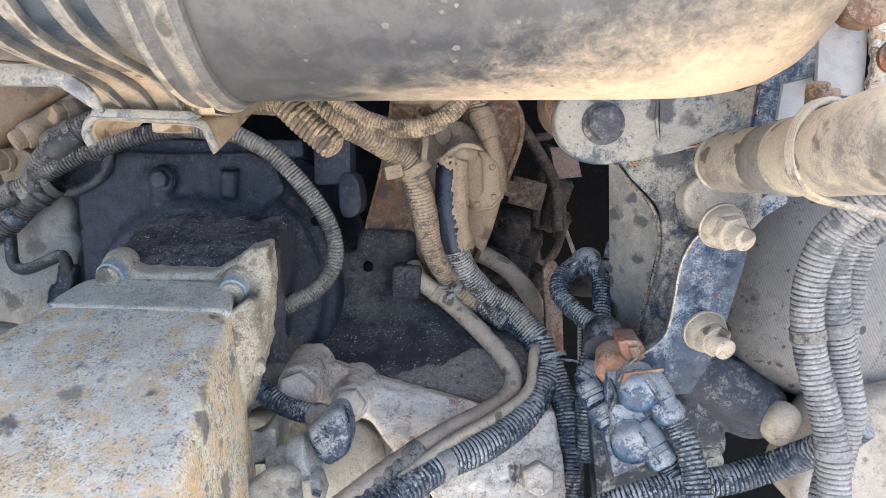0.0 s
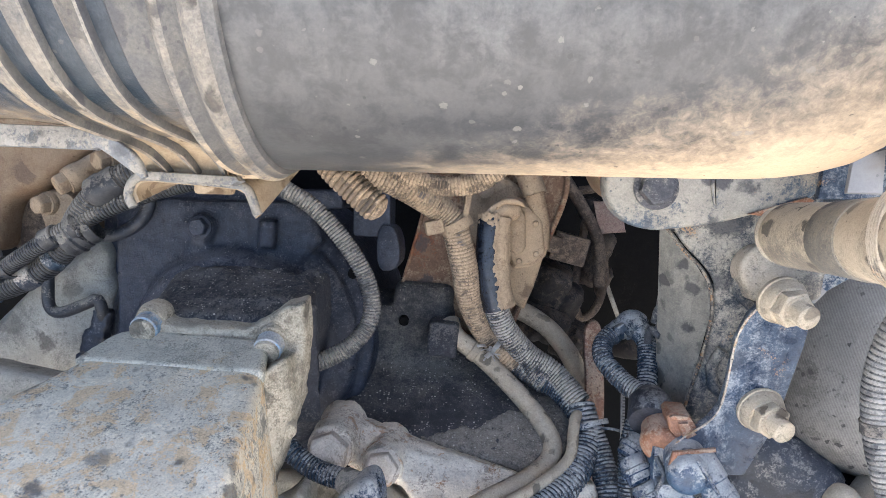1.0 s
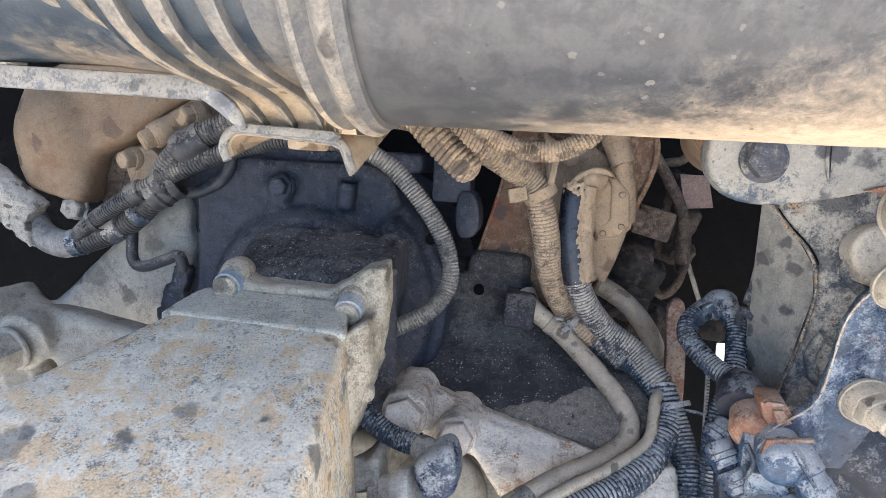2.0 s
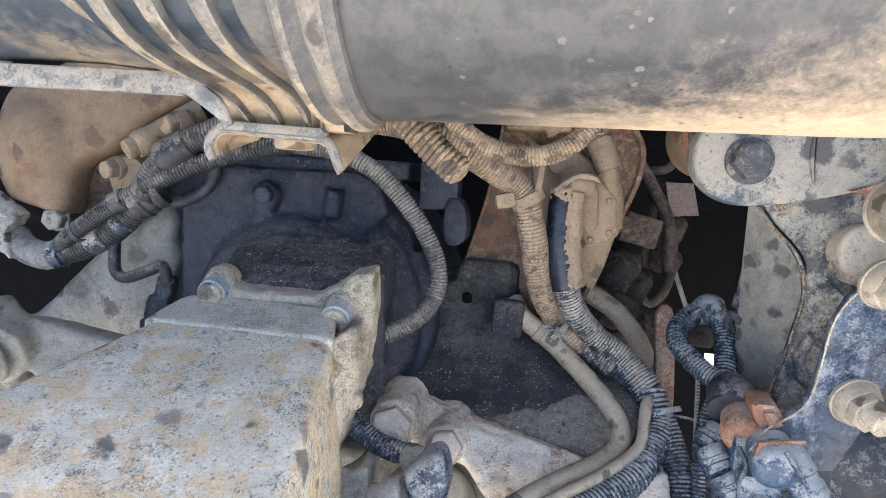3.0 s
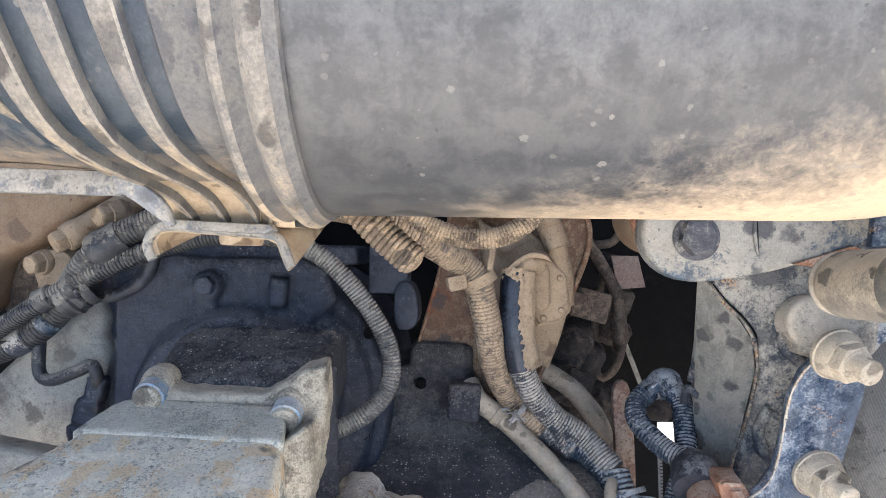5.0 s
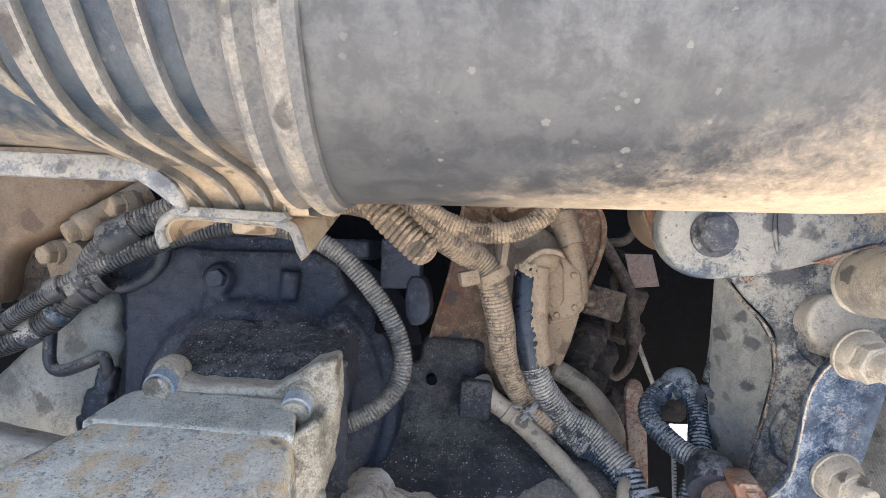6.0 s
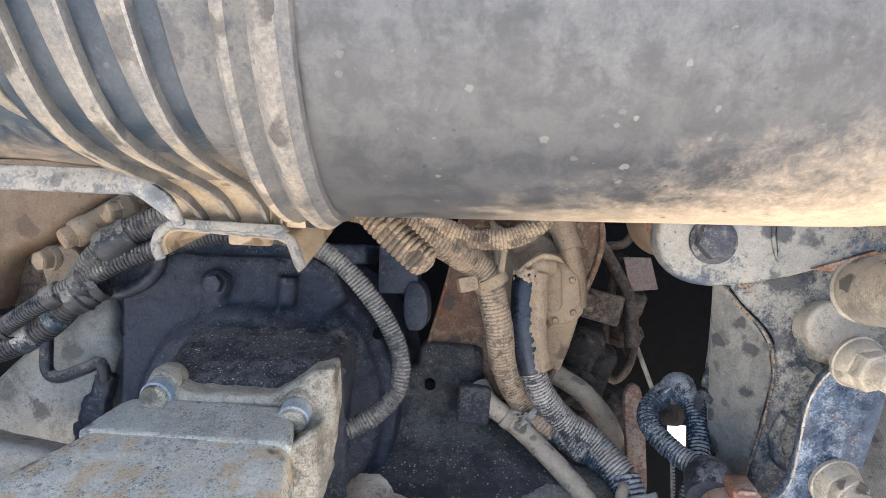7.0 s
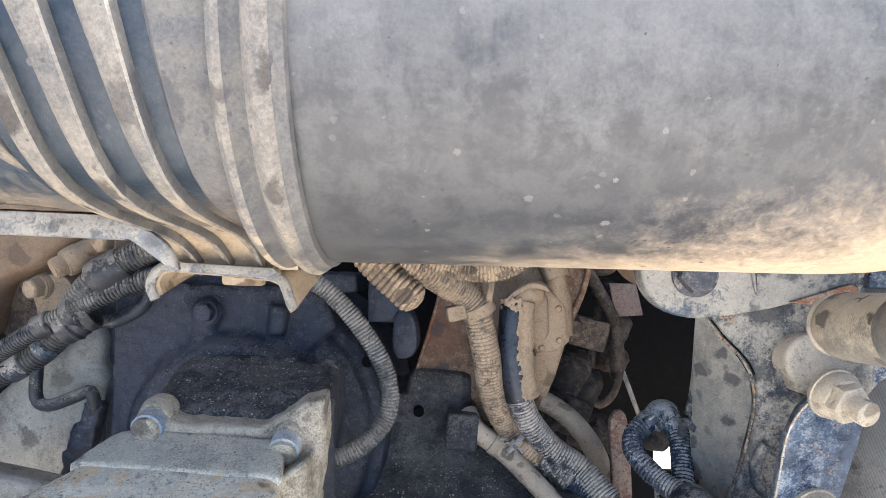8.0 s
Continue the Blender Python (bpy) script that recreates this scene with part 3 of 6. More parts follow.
    return solo(name, bm, mats or [M_HOSE, M_HOSEGROOVE], label, category, points[0], group)


def ring_clip(bm, p, d, r, wide=0.006, thick=0.0015):
    """A band round a hose at p that runs along d."""
    d = Vector(d).normalized()
    a, b = Vector(p) - d * wide / 2, Vector(p) + d * wide / 2
    return lathe(bm, a, b, [(0, r), (0, r + thick), (0.5, r + thick * 1.15), (1, r + thick), (1, r)], 24, cap=False)


def bolt(parent, p, d, af, high, mat, washer=0.0, thread=0.0, label="", spin=0.2, screw=0.30):
    """A hex head at p that points along d, with a washer below it and the screw's end above."""
    p, d = Vector(p), Vector(d).normalized()
    r = af / math.sqrt(3)
    bm = bmesh.new()
    lathe(bm, p - d * 0.001, p + d * high, [(0, r), (0.78, r), (0.93, r * 0.95), (1, r * 0.84)], 6, spin=spin)
    lathe(bm, p + d * high * 0.8, p + d * (high + 0.0004), [(0, af * 0.44), (1, af * 0.42)], 20)
    head = part("bolt", bm, mat, parent, label)
    if washer:
        bm = bmesh.new()
        cyl(bm, p - d * 0.003, p + d * 0.0012, washer, bevel=0.0008, seg=32)
        part("washer", bm, mat, head)
    if thread:
        bm = bmesh.new()
        n = max(4, int(thread / 0.002))
        prof = [(0, af * screw)]
        for k in range(n):
            prof += [((k + 0.1) / n, af * (screw - 0.03)), ((k + 0.55) / n, af * (screw + 0.01))]
        prof += [(0.96, af * screw), (1, af * (screw - 0.03))]
        lathe(bm, p + d * high * 0.9, p + d * (high + thread), prof, 20)
        part("thread", bm, mat, head)
    return head


# ---- setting: ground, and unseen plates added to shade the bay ----
def flat(name, points, thick, mat, label="", kind="structure", category=""):
    """A plate of the setting, in level world metres."""
    bm = slab(bmesh.new(), points, thick, 0)
    finish(bm)
    me = bpy.data.meshes.new(name)
    bm.to_mesh(me)
    bm.free()
    me.materials.append(mat)
    return tagged(new(name, me), label, category, "", kind)


flat("ground", [(-400, -400, 0), (400, -400, 0), (400, 400, 0), (-400, 400, 0)], (0, 0, -0.3), M_SAND, "sunlit pale sandy yard ground", category="ground")
# Unseen plates, added only to keep sun and sky light off the machine.
flat("ceiling", [(-1.3, 0.55, 1.92), (1.3, 0.55, 1.92), (1.3, 1.6, 1.92), (-1.3, 1.6, 1.92)], (0, 0, 0.08), M_DARK, "unseen dark plate added overhead to block the sun", category="cab floor")
flat("wall_left", [(-1.3, 0.1, 0.5), (-1.3, 1.54, 0.5), (-1.3, 1.54, 1.92), (-1.3, 0.1, 1.92)], (-0.06, 0, 0), M_DARK, "unseen dark plate added to shade the bay from the side", category="side panel")
flat("wall_right", [(1.3, 0.1, 0.5), (1.3, 1.54, 0.5), (1.3, 1.54, 1.92), (1.3, 0.1, 1.92)], (0.06, 0, 0), M_DARK, "unseen dark plate added to shade the bay from the side", category="side panel")
flat("wall_back", [(-1.3, 1.54, 1.0), (1.3, 1.54, 1.0), (1.3, 1.54, 1.92), (-1.3, 1.54, 1.92)], (0, 0.06, 0), M_DARK, "unseen dark plate added to stop light leaking in from behind", category="bulkhead")


# Backdrop box whose near-black colour gives the darkness behind the parts.
def engine_backdrop():
    t = thing("engine_backdrop", (-0.3, 1.0, 0.8), "backdrop in place of the engine block, near-black for deep shade", "engine block")
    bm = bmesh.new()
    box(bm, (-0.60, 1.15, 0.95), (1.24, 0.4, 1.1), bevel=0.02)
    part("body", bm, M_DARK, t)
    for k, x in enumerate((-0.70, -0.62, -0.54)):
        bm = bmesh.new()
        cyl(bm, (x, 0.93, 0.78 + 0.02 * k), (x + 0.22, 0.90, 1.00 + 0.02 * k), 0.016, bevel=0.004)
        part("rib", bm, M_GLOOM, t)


def rail_backdrop():
    """A near-black backdrop for the bay's shade, its opening placed where the camera sees bright ground."""
    t = thing("rail_backdrop", (0.3, 1.2, 0.9), "near-black backdrop wall with a gap placed for the camera view", "frame rail")
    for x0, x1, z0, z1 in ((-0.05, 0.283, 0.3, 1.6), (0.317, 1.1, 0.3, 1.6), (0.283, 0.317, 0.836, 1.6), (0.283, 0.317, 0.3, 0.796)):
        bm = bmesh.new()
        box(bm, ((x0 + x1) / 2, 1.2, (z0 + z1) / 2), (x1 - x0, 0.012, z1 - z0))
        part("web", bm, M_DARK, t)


# ---- the air tank, its foot and rail ----
def air_tank():
    t = thing("air_tank", (0, 0.392, 1.13), "big black plastic air intake drum caked with tan dust underneath", "air tank")
    cy, cz = 0.392, 1.2335
    def ring(rows, name, mat, label="", seg=128):
        bm = bmesh.new()
        x0, x1 = rows[0][0], rows[-1][0]
        lathe(bm, (x0, cy, cz), (x1, cy, cz), [((x - x0) / (x1 - x0), r) for x, r in rows], seg)
        for f in bm.faces:
            x = f.calc_center_median().x
            if isinstance(mat, list) and (-0.1315 < x < -0.1245 or x > -0.1142):
                f.material_index = 1
        return part(name, bm, mat, t, label)
    rows = [(-0.110, 0.104), (-0.108, 0.105)]
    rows += [(-0.108 + 0.01 * k, 0.105) for k in range(1, 23)]
    rows += [(0.135, 0.1046), (0.150, 0.1035), (0.165, 0.1012), (0.178, 0.0975), (0.189, 0.0915), (0.198, 0.082), (0.204, 0.068), (0.207, 0.05), (0.208, 0.02)]
    ring(rows, "body", M_TANK, "smooth black drum with tan dust along its underside")
    ring([(-0.138, 0.100), (-0.1370, 0.1068), (-0.1345, 0.1088), (-0.1315, 0.1086), (-0.1290, 0.1062), (-0.1270, 0.1052), (-0.1250, 0.1058), (-0.1225, 0.1090), (-0.1195, 0.1113), (-0.1165, 0.1117), (-0.1140, 0.1100), (-0.1120, 0.1082), (-0.1095, 0.1076), (-0.108, 0.102)], "collar", [M_RIB, M_SHOULDER], "raised dusty collar band")
    ring([(-0.640, 0.079)] + [(-0.64 + 0.03 * k, 0.080) for k in range(1, 13)] + [(-0.262, 0.0805), (-0.236, 0.0830), (-0.20, 0.0850), (-0.1365, 0.0860)], "inner_duct", M_GROOVE, "dark ribbed end of the drum")
    # the ribs fan out upwards and run down into the foot on the bracket
    turns = list(range(-90, 56, 5))
    tail = [(0.352, 1.1435), (0.372, 1.1422), (0.392, 1.1415), (0.403, 1.1392), (0.411, 1.1358), (0.4155, 1.1305), (0.4180, 1.1235)]

    def run(r, sink=0.0):
        arc = [(cy - (r - sink) * math.cos(radians(a)), cz - (r - sink) * math.sin(radians(a))) for a in turns]
        return arc + [(y + sink * 1.2, z + (sink * 0.8 if z > 1.13 else 0)) for y, z in tail]

    stops = [(0, -0.205, 0.037), (13, -0.184, 0.031), (22, -0.166, 0.0235), (29, -0.160, 0.023), (len(turns) + len(tail) - 1, -0.152, 0.017)]

    def fan(i, k):
        for (a, xa, da), (b, xb, db) in zip(stops, stops[1:]):
            if i <= b:
                s = (i - a) / (b - a)
                return xa + (xb - xa) * s - k * (da + (db - da) * s)

    tops = (0.1070, 0.1070, 0.1045, 0.0985, 0.0920, 0.088, 0.086)

    def top(k):
        k = min(max(k, 0.0), 5.0)
        return tops[int(k)] + (tops[int(k) + 1] - tops[int(k)]) * (k - int(k))

    def course(k, sink=0.0, right=None, share=0.0):
        """The whole way of a rib or skin line, eased so that arc, under side and fin run into one another."""
        way = [Vector((fan(i, k), y, z)) for i, (y, z) in enumerate(run(top(k), sink))]
        for _ in range(5):
            way = [way[0]] + [(a + b * 2 + c) / 4 for a, b, c in zip(way, way[1:], way[2:])] + [way[-1]]
        if right is not None:
            way = [Vector((p.x + (right - p.x) * share, p.y, p.z)) for p in way]
        return way

    def skin(name, ways, mat, label=""):
        bm = bmesh.new()
        rows = []
        for way in ways:
            x = way[-1].x
            way = way + [Vector(p) for p in ((x, 0.452, 1.1242), (x, 0.456, 1.150), (x, 0.47, 1.165), (x, cy + 0.09, cz))]
            rows.append([bm.verts.new(p) for p in way])
        for a, b in zip(rows, rows[1:]):
            for i in range(len(a)):
                f = bm.faces.new((a[i], b[i], b[(i + 1) % len(a)], a[(i + 1) % len(a)]))
                f.material_index = 1 if i > len(turns) + 1 else 0
        bm.faces.new(rows[0][::-1])
        bm.faces.new(rows[-1])
        bmesh.ops.recalc_face_normals(bm, faces=bm.faces[:])
        return part(name, bm, mat, t, label)

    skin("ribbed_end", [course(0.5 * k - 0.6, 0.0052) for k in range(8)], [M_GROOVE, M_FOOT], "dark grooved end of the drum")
    skin("shoulder", [course(-0.36, 0.0048)] + [course(-0.36, 0.0026, -0.134, s) for s in (0.08, 0.4, 0.7, 1.0)], [M_SHOULDER, M_FOOT], "dusty flat shoulder beside the collar")
    # a saw-tooth section: steep darkened flank, rounded crest, then a broad dusty slope; widths are shares of the gap
    # to the next rib
    section = ((0.03, -0.0056), (0.0, -0.0030), (-0.04, -0.0009), (-0.10, 0.0), (-0.24, -0.0001), (-0.46, -0.0005), (-0.68, -0.0013), (-0.80, -0.0032), (-0.86, -0.0058))
    for k in range(5):
        bm = bmesh.new()
        path = course(k)
        if k > 2:
            path = path[:len(turns) + (2 if k == 3 else 1)]
        rows = []
        for i, p in enumerate(path):
            a, b = path[max(i - 1, 0)], path[min(i + 1, len(path) - 1)]
            out = Vector((0, b.z - a.z, -(b.y - a.y))).normalized()
            gap = fan(i, k) - fan(i, k + 1)
            thin = gap * (1.0 - 0.34 * min(1.0, max(0.0, (i - 8) / 14))) * (1.0 - 0.62 * max(0.0, (i - 22) / (len(turns) + len(tail) - 23)))
            fade = max(0.0, i - len(path) + 10) / 9 if k > 2 else 0.0
            rows.append([bm.verts.new(p + Vector((dx * thin, 0, 0)) + out * (dn - 0.018 * fade * fade)) for dx, dn in section])
        n = len(section)
        for j, (a, b) in enumerate(zip(rows, rows[1:])):
            for i in range(n):
                f = bm.faces.new((a[i], b[i], b[(i + 1) % n], a[(i + 1) % n]))
                # Flank faces get darker materials that stand in for shade.
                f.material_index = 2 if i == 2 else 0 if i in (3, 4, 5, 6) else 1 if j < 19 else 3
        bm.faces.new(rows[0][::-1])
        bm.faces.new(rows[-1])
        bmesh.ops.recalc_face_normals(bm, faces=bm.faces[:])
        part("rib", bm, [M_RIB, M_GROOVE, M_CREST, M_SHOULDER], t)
    # the foot between the fins, and a moulded tab near the far end
    bm = bmesh.new()
    slab(bm, [(-0.206, 0.4215, 1.1250), (-0.151, 0.4215, 1.1232), (-0.147, 0.4215, 1.1290), (-0.146, 0.4215, 1.1480), (-0.206, 0.4215, 1.1430)], (0, 0.04, 0), 0.003)
    for x in (-0.1535, -0.1475, -0.1440):
        slab(bm, [(x, 0.4185, 1.1240), (x + 0.0016, 0.4185, 1.1240), (x + 0.0010, 0.4185, 1.1410), (x - 0.0006, 0.4185, 1.1410)], (0, 0.006, 0), 0.0005)
    part("foot", bm, M_FOOT, t, "tan dusty foot of the drum")
    bm = bmesh.new()
    slab(bm, [(-0.2065, 0.4125, 1.1215), (-0.1480, 0.4125, 1.1192), (-0.1430, 0.4125, 1.1218), (-0.1450, 0.4125, 1.1245), (-0.2050, 0.4125, 1.1268)], (0, 0.012, 0), 0.0012)
    part("foot_strip", bm, M_STEEL, t, "pale worn strip along the foot")
    bm = bmesh.new()
    slab(bm, [(0.176, 0.405, 1.1330), (0.196, 0.405, 1.1480), (0.199, 0.405, 1.1490), (0.199, 0.405, 1.1430)], (0, 0.02, 0.004), 0.0015)
    part("moulded_tab", bm, M_TANK, t)


def tank_rail():
    t = thing("tank_rail", (-0.3, 0.4, 1.14), "pressed steel support rail with worn dusty edge under the drum", "support rail")
    bm = bmesh.new()
    slab(bm, [(-0.66, 0.388, 1.1455), (-0.2130, 0.388, 1.1365), (-0.2105, 0.388, 1.1420), (-0.222, 0.388, 1.1490), (-0.66, 0.388, 1.1580)], (0, 0.005, 0), 0.0012)
    part("lip", bm, M_STEEL, t, "worn bare lip")
    bm = bmesh.new()
    slab(bm, [(-0.66, 0.391, 1.156), (-0.236, 0.391, 1.149), (-0.236, 0.44, 1.153), (-0.66, 0.44, 1.160)], (0, 0, -0.004), 0.001)
    part("web", bm, M_STEEL, t)
    bm = bmesh.new()
    slab(bm, [(-0.2140, 0.385, 1.1370), (-0.2110, 0.385, 1.1375), (-0.2030, 0.385, 1.1325), (-0.1940, 0.385, 1.1262), (-0.1870, 0.385, 1.1215), (-0.1850, 0.385, 1.1228), (-0.1872, 0.384, 1.1305), (-0.1910, 0.383, 1.1360), (-0.1970, 0.382, 1.1405), (-0.2045, 0.382, 1.1440), (-0.2150, 0.382, 1.1470)], (0.001, 0.004, 0), 0.0012)
    part("gusset", bm, M_STEEL, t)


def mount_bracket():
    t = thing("mount_bracket", (-0.18, 0.45, 1.12), "bent steel saddle bracket with turned-down ends and pale worn edge", "bracket")
    front = [(-0.2175, 1.1060), (-0.2205, 1.1125), (-0.2195, 1.1185), (-0.2160, 1.1230), (-0.2090, 1.1250), (-0.18, 1.1232), (-0.152, 1.1210), (-0.1455, 1.1180), (-0.1425, 1.1120), (-0.1400, 1.1050), (-0.1378, 1.1012)]
    back = [(-0.2225, 1.1195), (-0.2228, 1.1212), (-0.2205, 1.1240), (-0.2170, 1.1272), (-0.212, 1.1288), (-0.18, 1.1290), (-0.146, 1.1400), (-0.138, 1.1438), (-0.1325, 1.1442), (-0.1290, 1.1420), (-0.1262, 1.1382)]
    bm = bmesh.new()
    steps, loops = 6, []
    for s in range(steps + 1):
        k = s / steps
        y = 0.434 + 0.066 * k
        loops.append([Vector((a[0] * (1 - k) + b[0] * k, y, a[1] * (1 - k) + b[1] * k)) for a, b in zip(front, back)])
    grid = [[bm.verts.new(p) for p in row] for row in loops]
    for a, b in zip(grid, grid[1:]):
        for k in range(len(a) - 1):
            bm.faces.new((a[k], a[k + 1], b[k + 1], b[k]))
    bmesh.ops.recalc_face_normals(bm, faces=bm.faces[:])
    bmesh.ops.solidify(bm, geom=bm.faces[:], thickness=0.0045)
    part("saddle", bm, M_FOOT, t)
    bm = bmesh.new()
    pts = [Vector((x, 0.4335, z - 0.0012)) for x, z in front]
    sweep(bm, curve_points(pts, 0.002), [0.0029] * len(curve_points(pts, 0.002)), 10)
    part("edge", bm, M_STEEL, t, "pale worn front edge")
    bm = bmesh.new()
    cyl(bm, (-0.1735, 0.452, 1.1135), (-0.1735, 0.452, 1.122), 0.0125, bevel=0.002)
    part("nut", bm, M_FOOT, t)


# ---- bell housing, neck and flange ----
def bell_housing():
    t = thing("bell_housing", (-0.26, 0.74, 0.95), "oily black clutch bell housing with sand grains on its ledges", "bell housing")
    c = Vector((-0.262, 0.74, 0.955))
    bm = bmesh.new()
    lathe(bm, c + Vector((0, -0.028, 0)), c + Vector((0, 0.30, 0)), [(0, 0.118), (0.005, 0.126), (0.02, 0.132), (0.05, 0.134), (0.055, 0.142), (0.07, 0.146), (0.3, 0.148), (1, 0.16)], 96)
    lathe(bm, c + Vector((0, -0.062, 0)), c + Vector((0, 0.0, 0)), [(0, 0.088), (0.1, 0.094), (0.5, 0.104), (0.8, 0.112), (1, 0.118)], 72)
    # top pad that carries the bolt and pin
    slab(bm, [(-0.322, 0.708, 1.050), (-0.316, 0.708, 1.094), (-0.306, 0.708, 1.104), (-0.20, 0.708, 1.104), (-0.178, 0.708, 1.094), (-0.165, 0.708, 1.065), (-0.20, 0.708, 1.035), (-0.29, 0.708, 1.028)], (0, 0.07, 0), 0.004)
    box(bm, (-0.25, 0.775, 1.108), (0.20, 0.10, 0.02), bevel=0.004)
    cyl(bm, (-0.222, 0.702, 1.056), (-0.220, 0.702, 1.086), 0.0095, seg=20)
    cyl(bm, (-0.289, 0.712, 1.076), (-0.290, 0.697, 1.077), 0.0145, seg=24)
    slab(bm, [(-0.383, 0.704, 1.108), (-0.310, 0.704, 1.106), (-0.300, 0.704, 1.06), (-0.302, 0.704, 0.82), (-0.383, 0.704, 0.82)], (0, 0.06, 0), 0.004)
    slab(bm, [(-0.305, 0.70, 1.062), (-0.282, 0.70, 1.062), (-0.285, 0.70, 1.02), (-0.31, 0.70, 1.02)], (0, 0.04, 0), 0.003)
    cast(part("shell", bm, M_BLACK, t), 0.0032, 4, 0.0026, 0.010)
    bolt(t, (-0.289, 0.696, 1.077), (0.05, -1, 0.05), 0.0165, 0.010, M_BLACK, 0.0120, label="oily black bolt")
    bm = bmesh.new()
    cyl(bm, (-0.135, 0.723, 1.032), (-0.135, 0.714, 1.032), 0.0055, seg=14)
    part("plug", bm, M_DARK, t)
    # sensor body at the rim
    bm = bmesh.new()
    slab(bm, rounded([(-0.112, 0.72, 1.082), (-0.096, 0.72, 1.084), (-0.088, 0.72, 1.070), (-0.086, 0.72, 1.045), (-0.095, 0.72, 1.034), (-0.112, 0.72, 1.036)], 2), (0, 0.05, 0), 0.004)
    box(bm, (-0.118, 0.745, 1.095), (0.04, 0.04, 0.05), bevel=0.004)
    part("sensor", bm, M_BLACK, t)
    # flat side of the engine plate towards the castings
    bm = bmesh.new()
    slab(bm, [(-0.425, 0.752, 1.115), (-0.30, 0.752, 1.125), (-0.28, 0.752, 0.80), (-0.425, 0.752, 0.80)], (0, 0.2, 0), 0.006)
    part("side_plate", bm, M_BLACK, t)
    # a squared neck that comes forward
    bm = bmesh.new()
    slab(bm, [(-0.294, 0.602, 1.015), (-0.144, 0.602, 1.022), (-0.168, 0.655, 1.035), (-0.185, 0.668, 1.041), (-0.24, 0.674, 1.045), (-0.285, 0.668, 1.041), (-0.297, 0.655, 1.037)], (0, 0.02, -0.12), 0.006)
    rng = random.Random(5)
    for k in range(70):
        lump = Vector((rng.uniform(-0.285, -0.16), rng.uniform(0.61, 0.664), 0))
        lump.z = 1.015 + 0.42 * (lump.y - 0.602)
        size = rng.uniform(0.0025, 0.0065)
        ball(bm, lump, (size, size, size * 0.6), 10)
    slab(bm, [(-0.292, 0.592, 1.012), (-0.18, 0.592, 1.011), (-0.152, 0.60, 1.022), (-0.150, 0.60, 0.98), (-0.160, 0.60, 0.92), (-0.285, 0.60, 0.92)], (0, 0.09, 0.018), 0.006)
    cast(part("neck", bm, M_SOOT, t, "sandy black neck"), 0.0035, 3, 0.0025, 0.01)
    return t


def side_beam():
    t = thing("side_beam", (-0.25, 0.5, 0.86), "heavy grey iron support block, rust-stained with dark oil spots", "support block")
    z = lambda y: 0.975 + 0.43 * (y - 0.53)
    top = [(-0.300, 0.564), (-0.290, 0.570), (-0.188, 0.566), (-0.176, 0.558), (-0.169, 0.53), (-0.150, 0.37), (-0.152, 0.30), (-0.42, 0.30), (-0.419, 0.410), (-0.388, 0.450)]
    bm = bmesh.new()
    b = bmesh.new()
    hi = [b.verts.new((x, y, z(y) + (0.001 if y > 0.545 else 0))) for x, y in top]
    lo = []
    for x, y in top:
        side = 0.0 if x < -0.2 else 0.012
        lo.append(b.verts.new((x + side, y + 0.010, z(y) - 0.16)))
    n = len(top)
    b.faces.new(hi)
    b.faces.new(lo[::-1])
    for k in range(n):
        b.faces.new((hi[(k + 1) % n], hi[k], lo[k], lo[(k + 1) % n]))
    bmesh.ops.recalc_face_normals(b, faces=b.faces[:])
    bmesh.ops.bevel(b, geom=[e for e in b.edges if all(abs(v.co.z - z(v.co.y)) < 0.02 for v in e.verts)], offset=0.007, segments=3, profile=0.5, affect="EDGES")
    merge(bm, b)
    cast(part("block", bm, M_BEAM, t), 0.004, 3, 0.0016, 0.03)
    bm = bmesh.new()
    slab(bm, [(x, y, z(y) + 0.003) for x, y in ((-0.324, 0.535), (-0.310, 0.565), (-0.303, 0.572), (-0.292, 0.575), (-0.186, 0.569), (-0.175, 0.562), (-0.167, 0.528))], (0, 0.004, -0.012), 0.003)
    cast(part("rear_lip", bm, M_BEAMLIP, t, "paler raised rear lip"), 0.0022, 2, 0.0008, 0.012)
    # caked flange behind the block
    bm = bmesh.new()
    slab(bm, [(-0.300, 0.572, 1.000), (-0.290, 0.572, 1.009), (-0.276, 0.572, 1.009), (-0.262, 0.572, 1.002), (-0.195, 0.572, 1.000), (-0.176, 0.572, 1.012), (-0.166, 0.572, 1.019), (-0.148, 0.572, 1.024), (-0.146, 0.572, 0.99), (-0.150, 0.572, 0.955), (-0.158, 0.572, 0.915), (-0.172, 0.572, 0.87), (-0.29, 0.572, 0.87)], (0, 0.03, 0.004), 0.004)
    slab(bm, [(-0.172, 0.535, 0.975), (-0.155, 0.545, 0.985), (-0.152, 0.56, 0.94), (-0.163, 0.55, 0.90), (-0.176, 0.54, 0.86)], (0, 0.05, 0), 0.004)
    cast(part("flange", bm, M_FLANGE, t, "mud-caked flange"), 0.0028, 2, 0.0040, 0.014)
    for p, q in (((-0.281, 0.560, 0.997), (-0.281, 0.588, 1.006)), ((-0.1750, 0.556, 0.984), (-0.1750, 0.584, 0.996))):
        bm = bmesh.new()
        cyl(bm, p, q, 0.0105, bevel=0.002)
        d = (Vector(q) - Vector(p)).normalized()
        lathe(bm, Vector(p) + d * 0.018, Vector(q) + d * 0.012, [(0, 0.0135), (0.4, 0.0150), (0.8, 0.013), (1, 0.010)], 20)
        stud = part("stud", bm, M_FLANGE, t, "dusty stud with a pale blue ring")
        bm = bmesh.new()
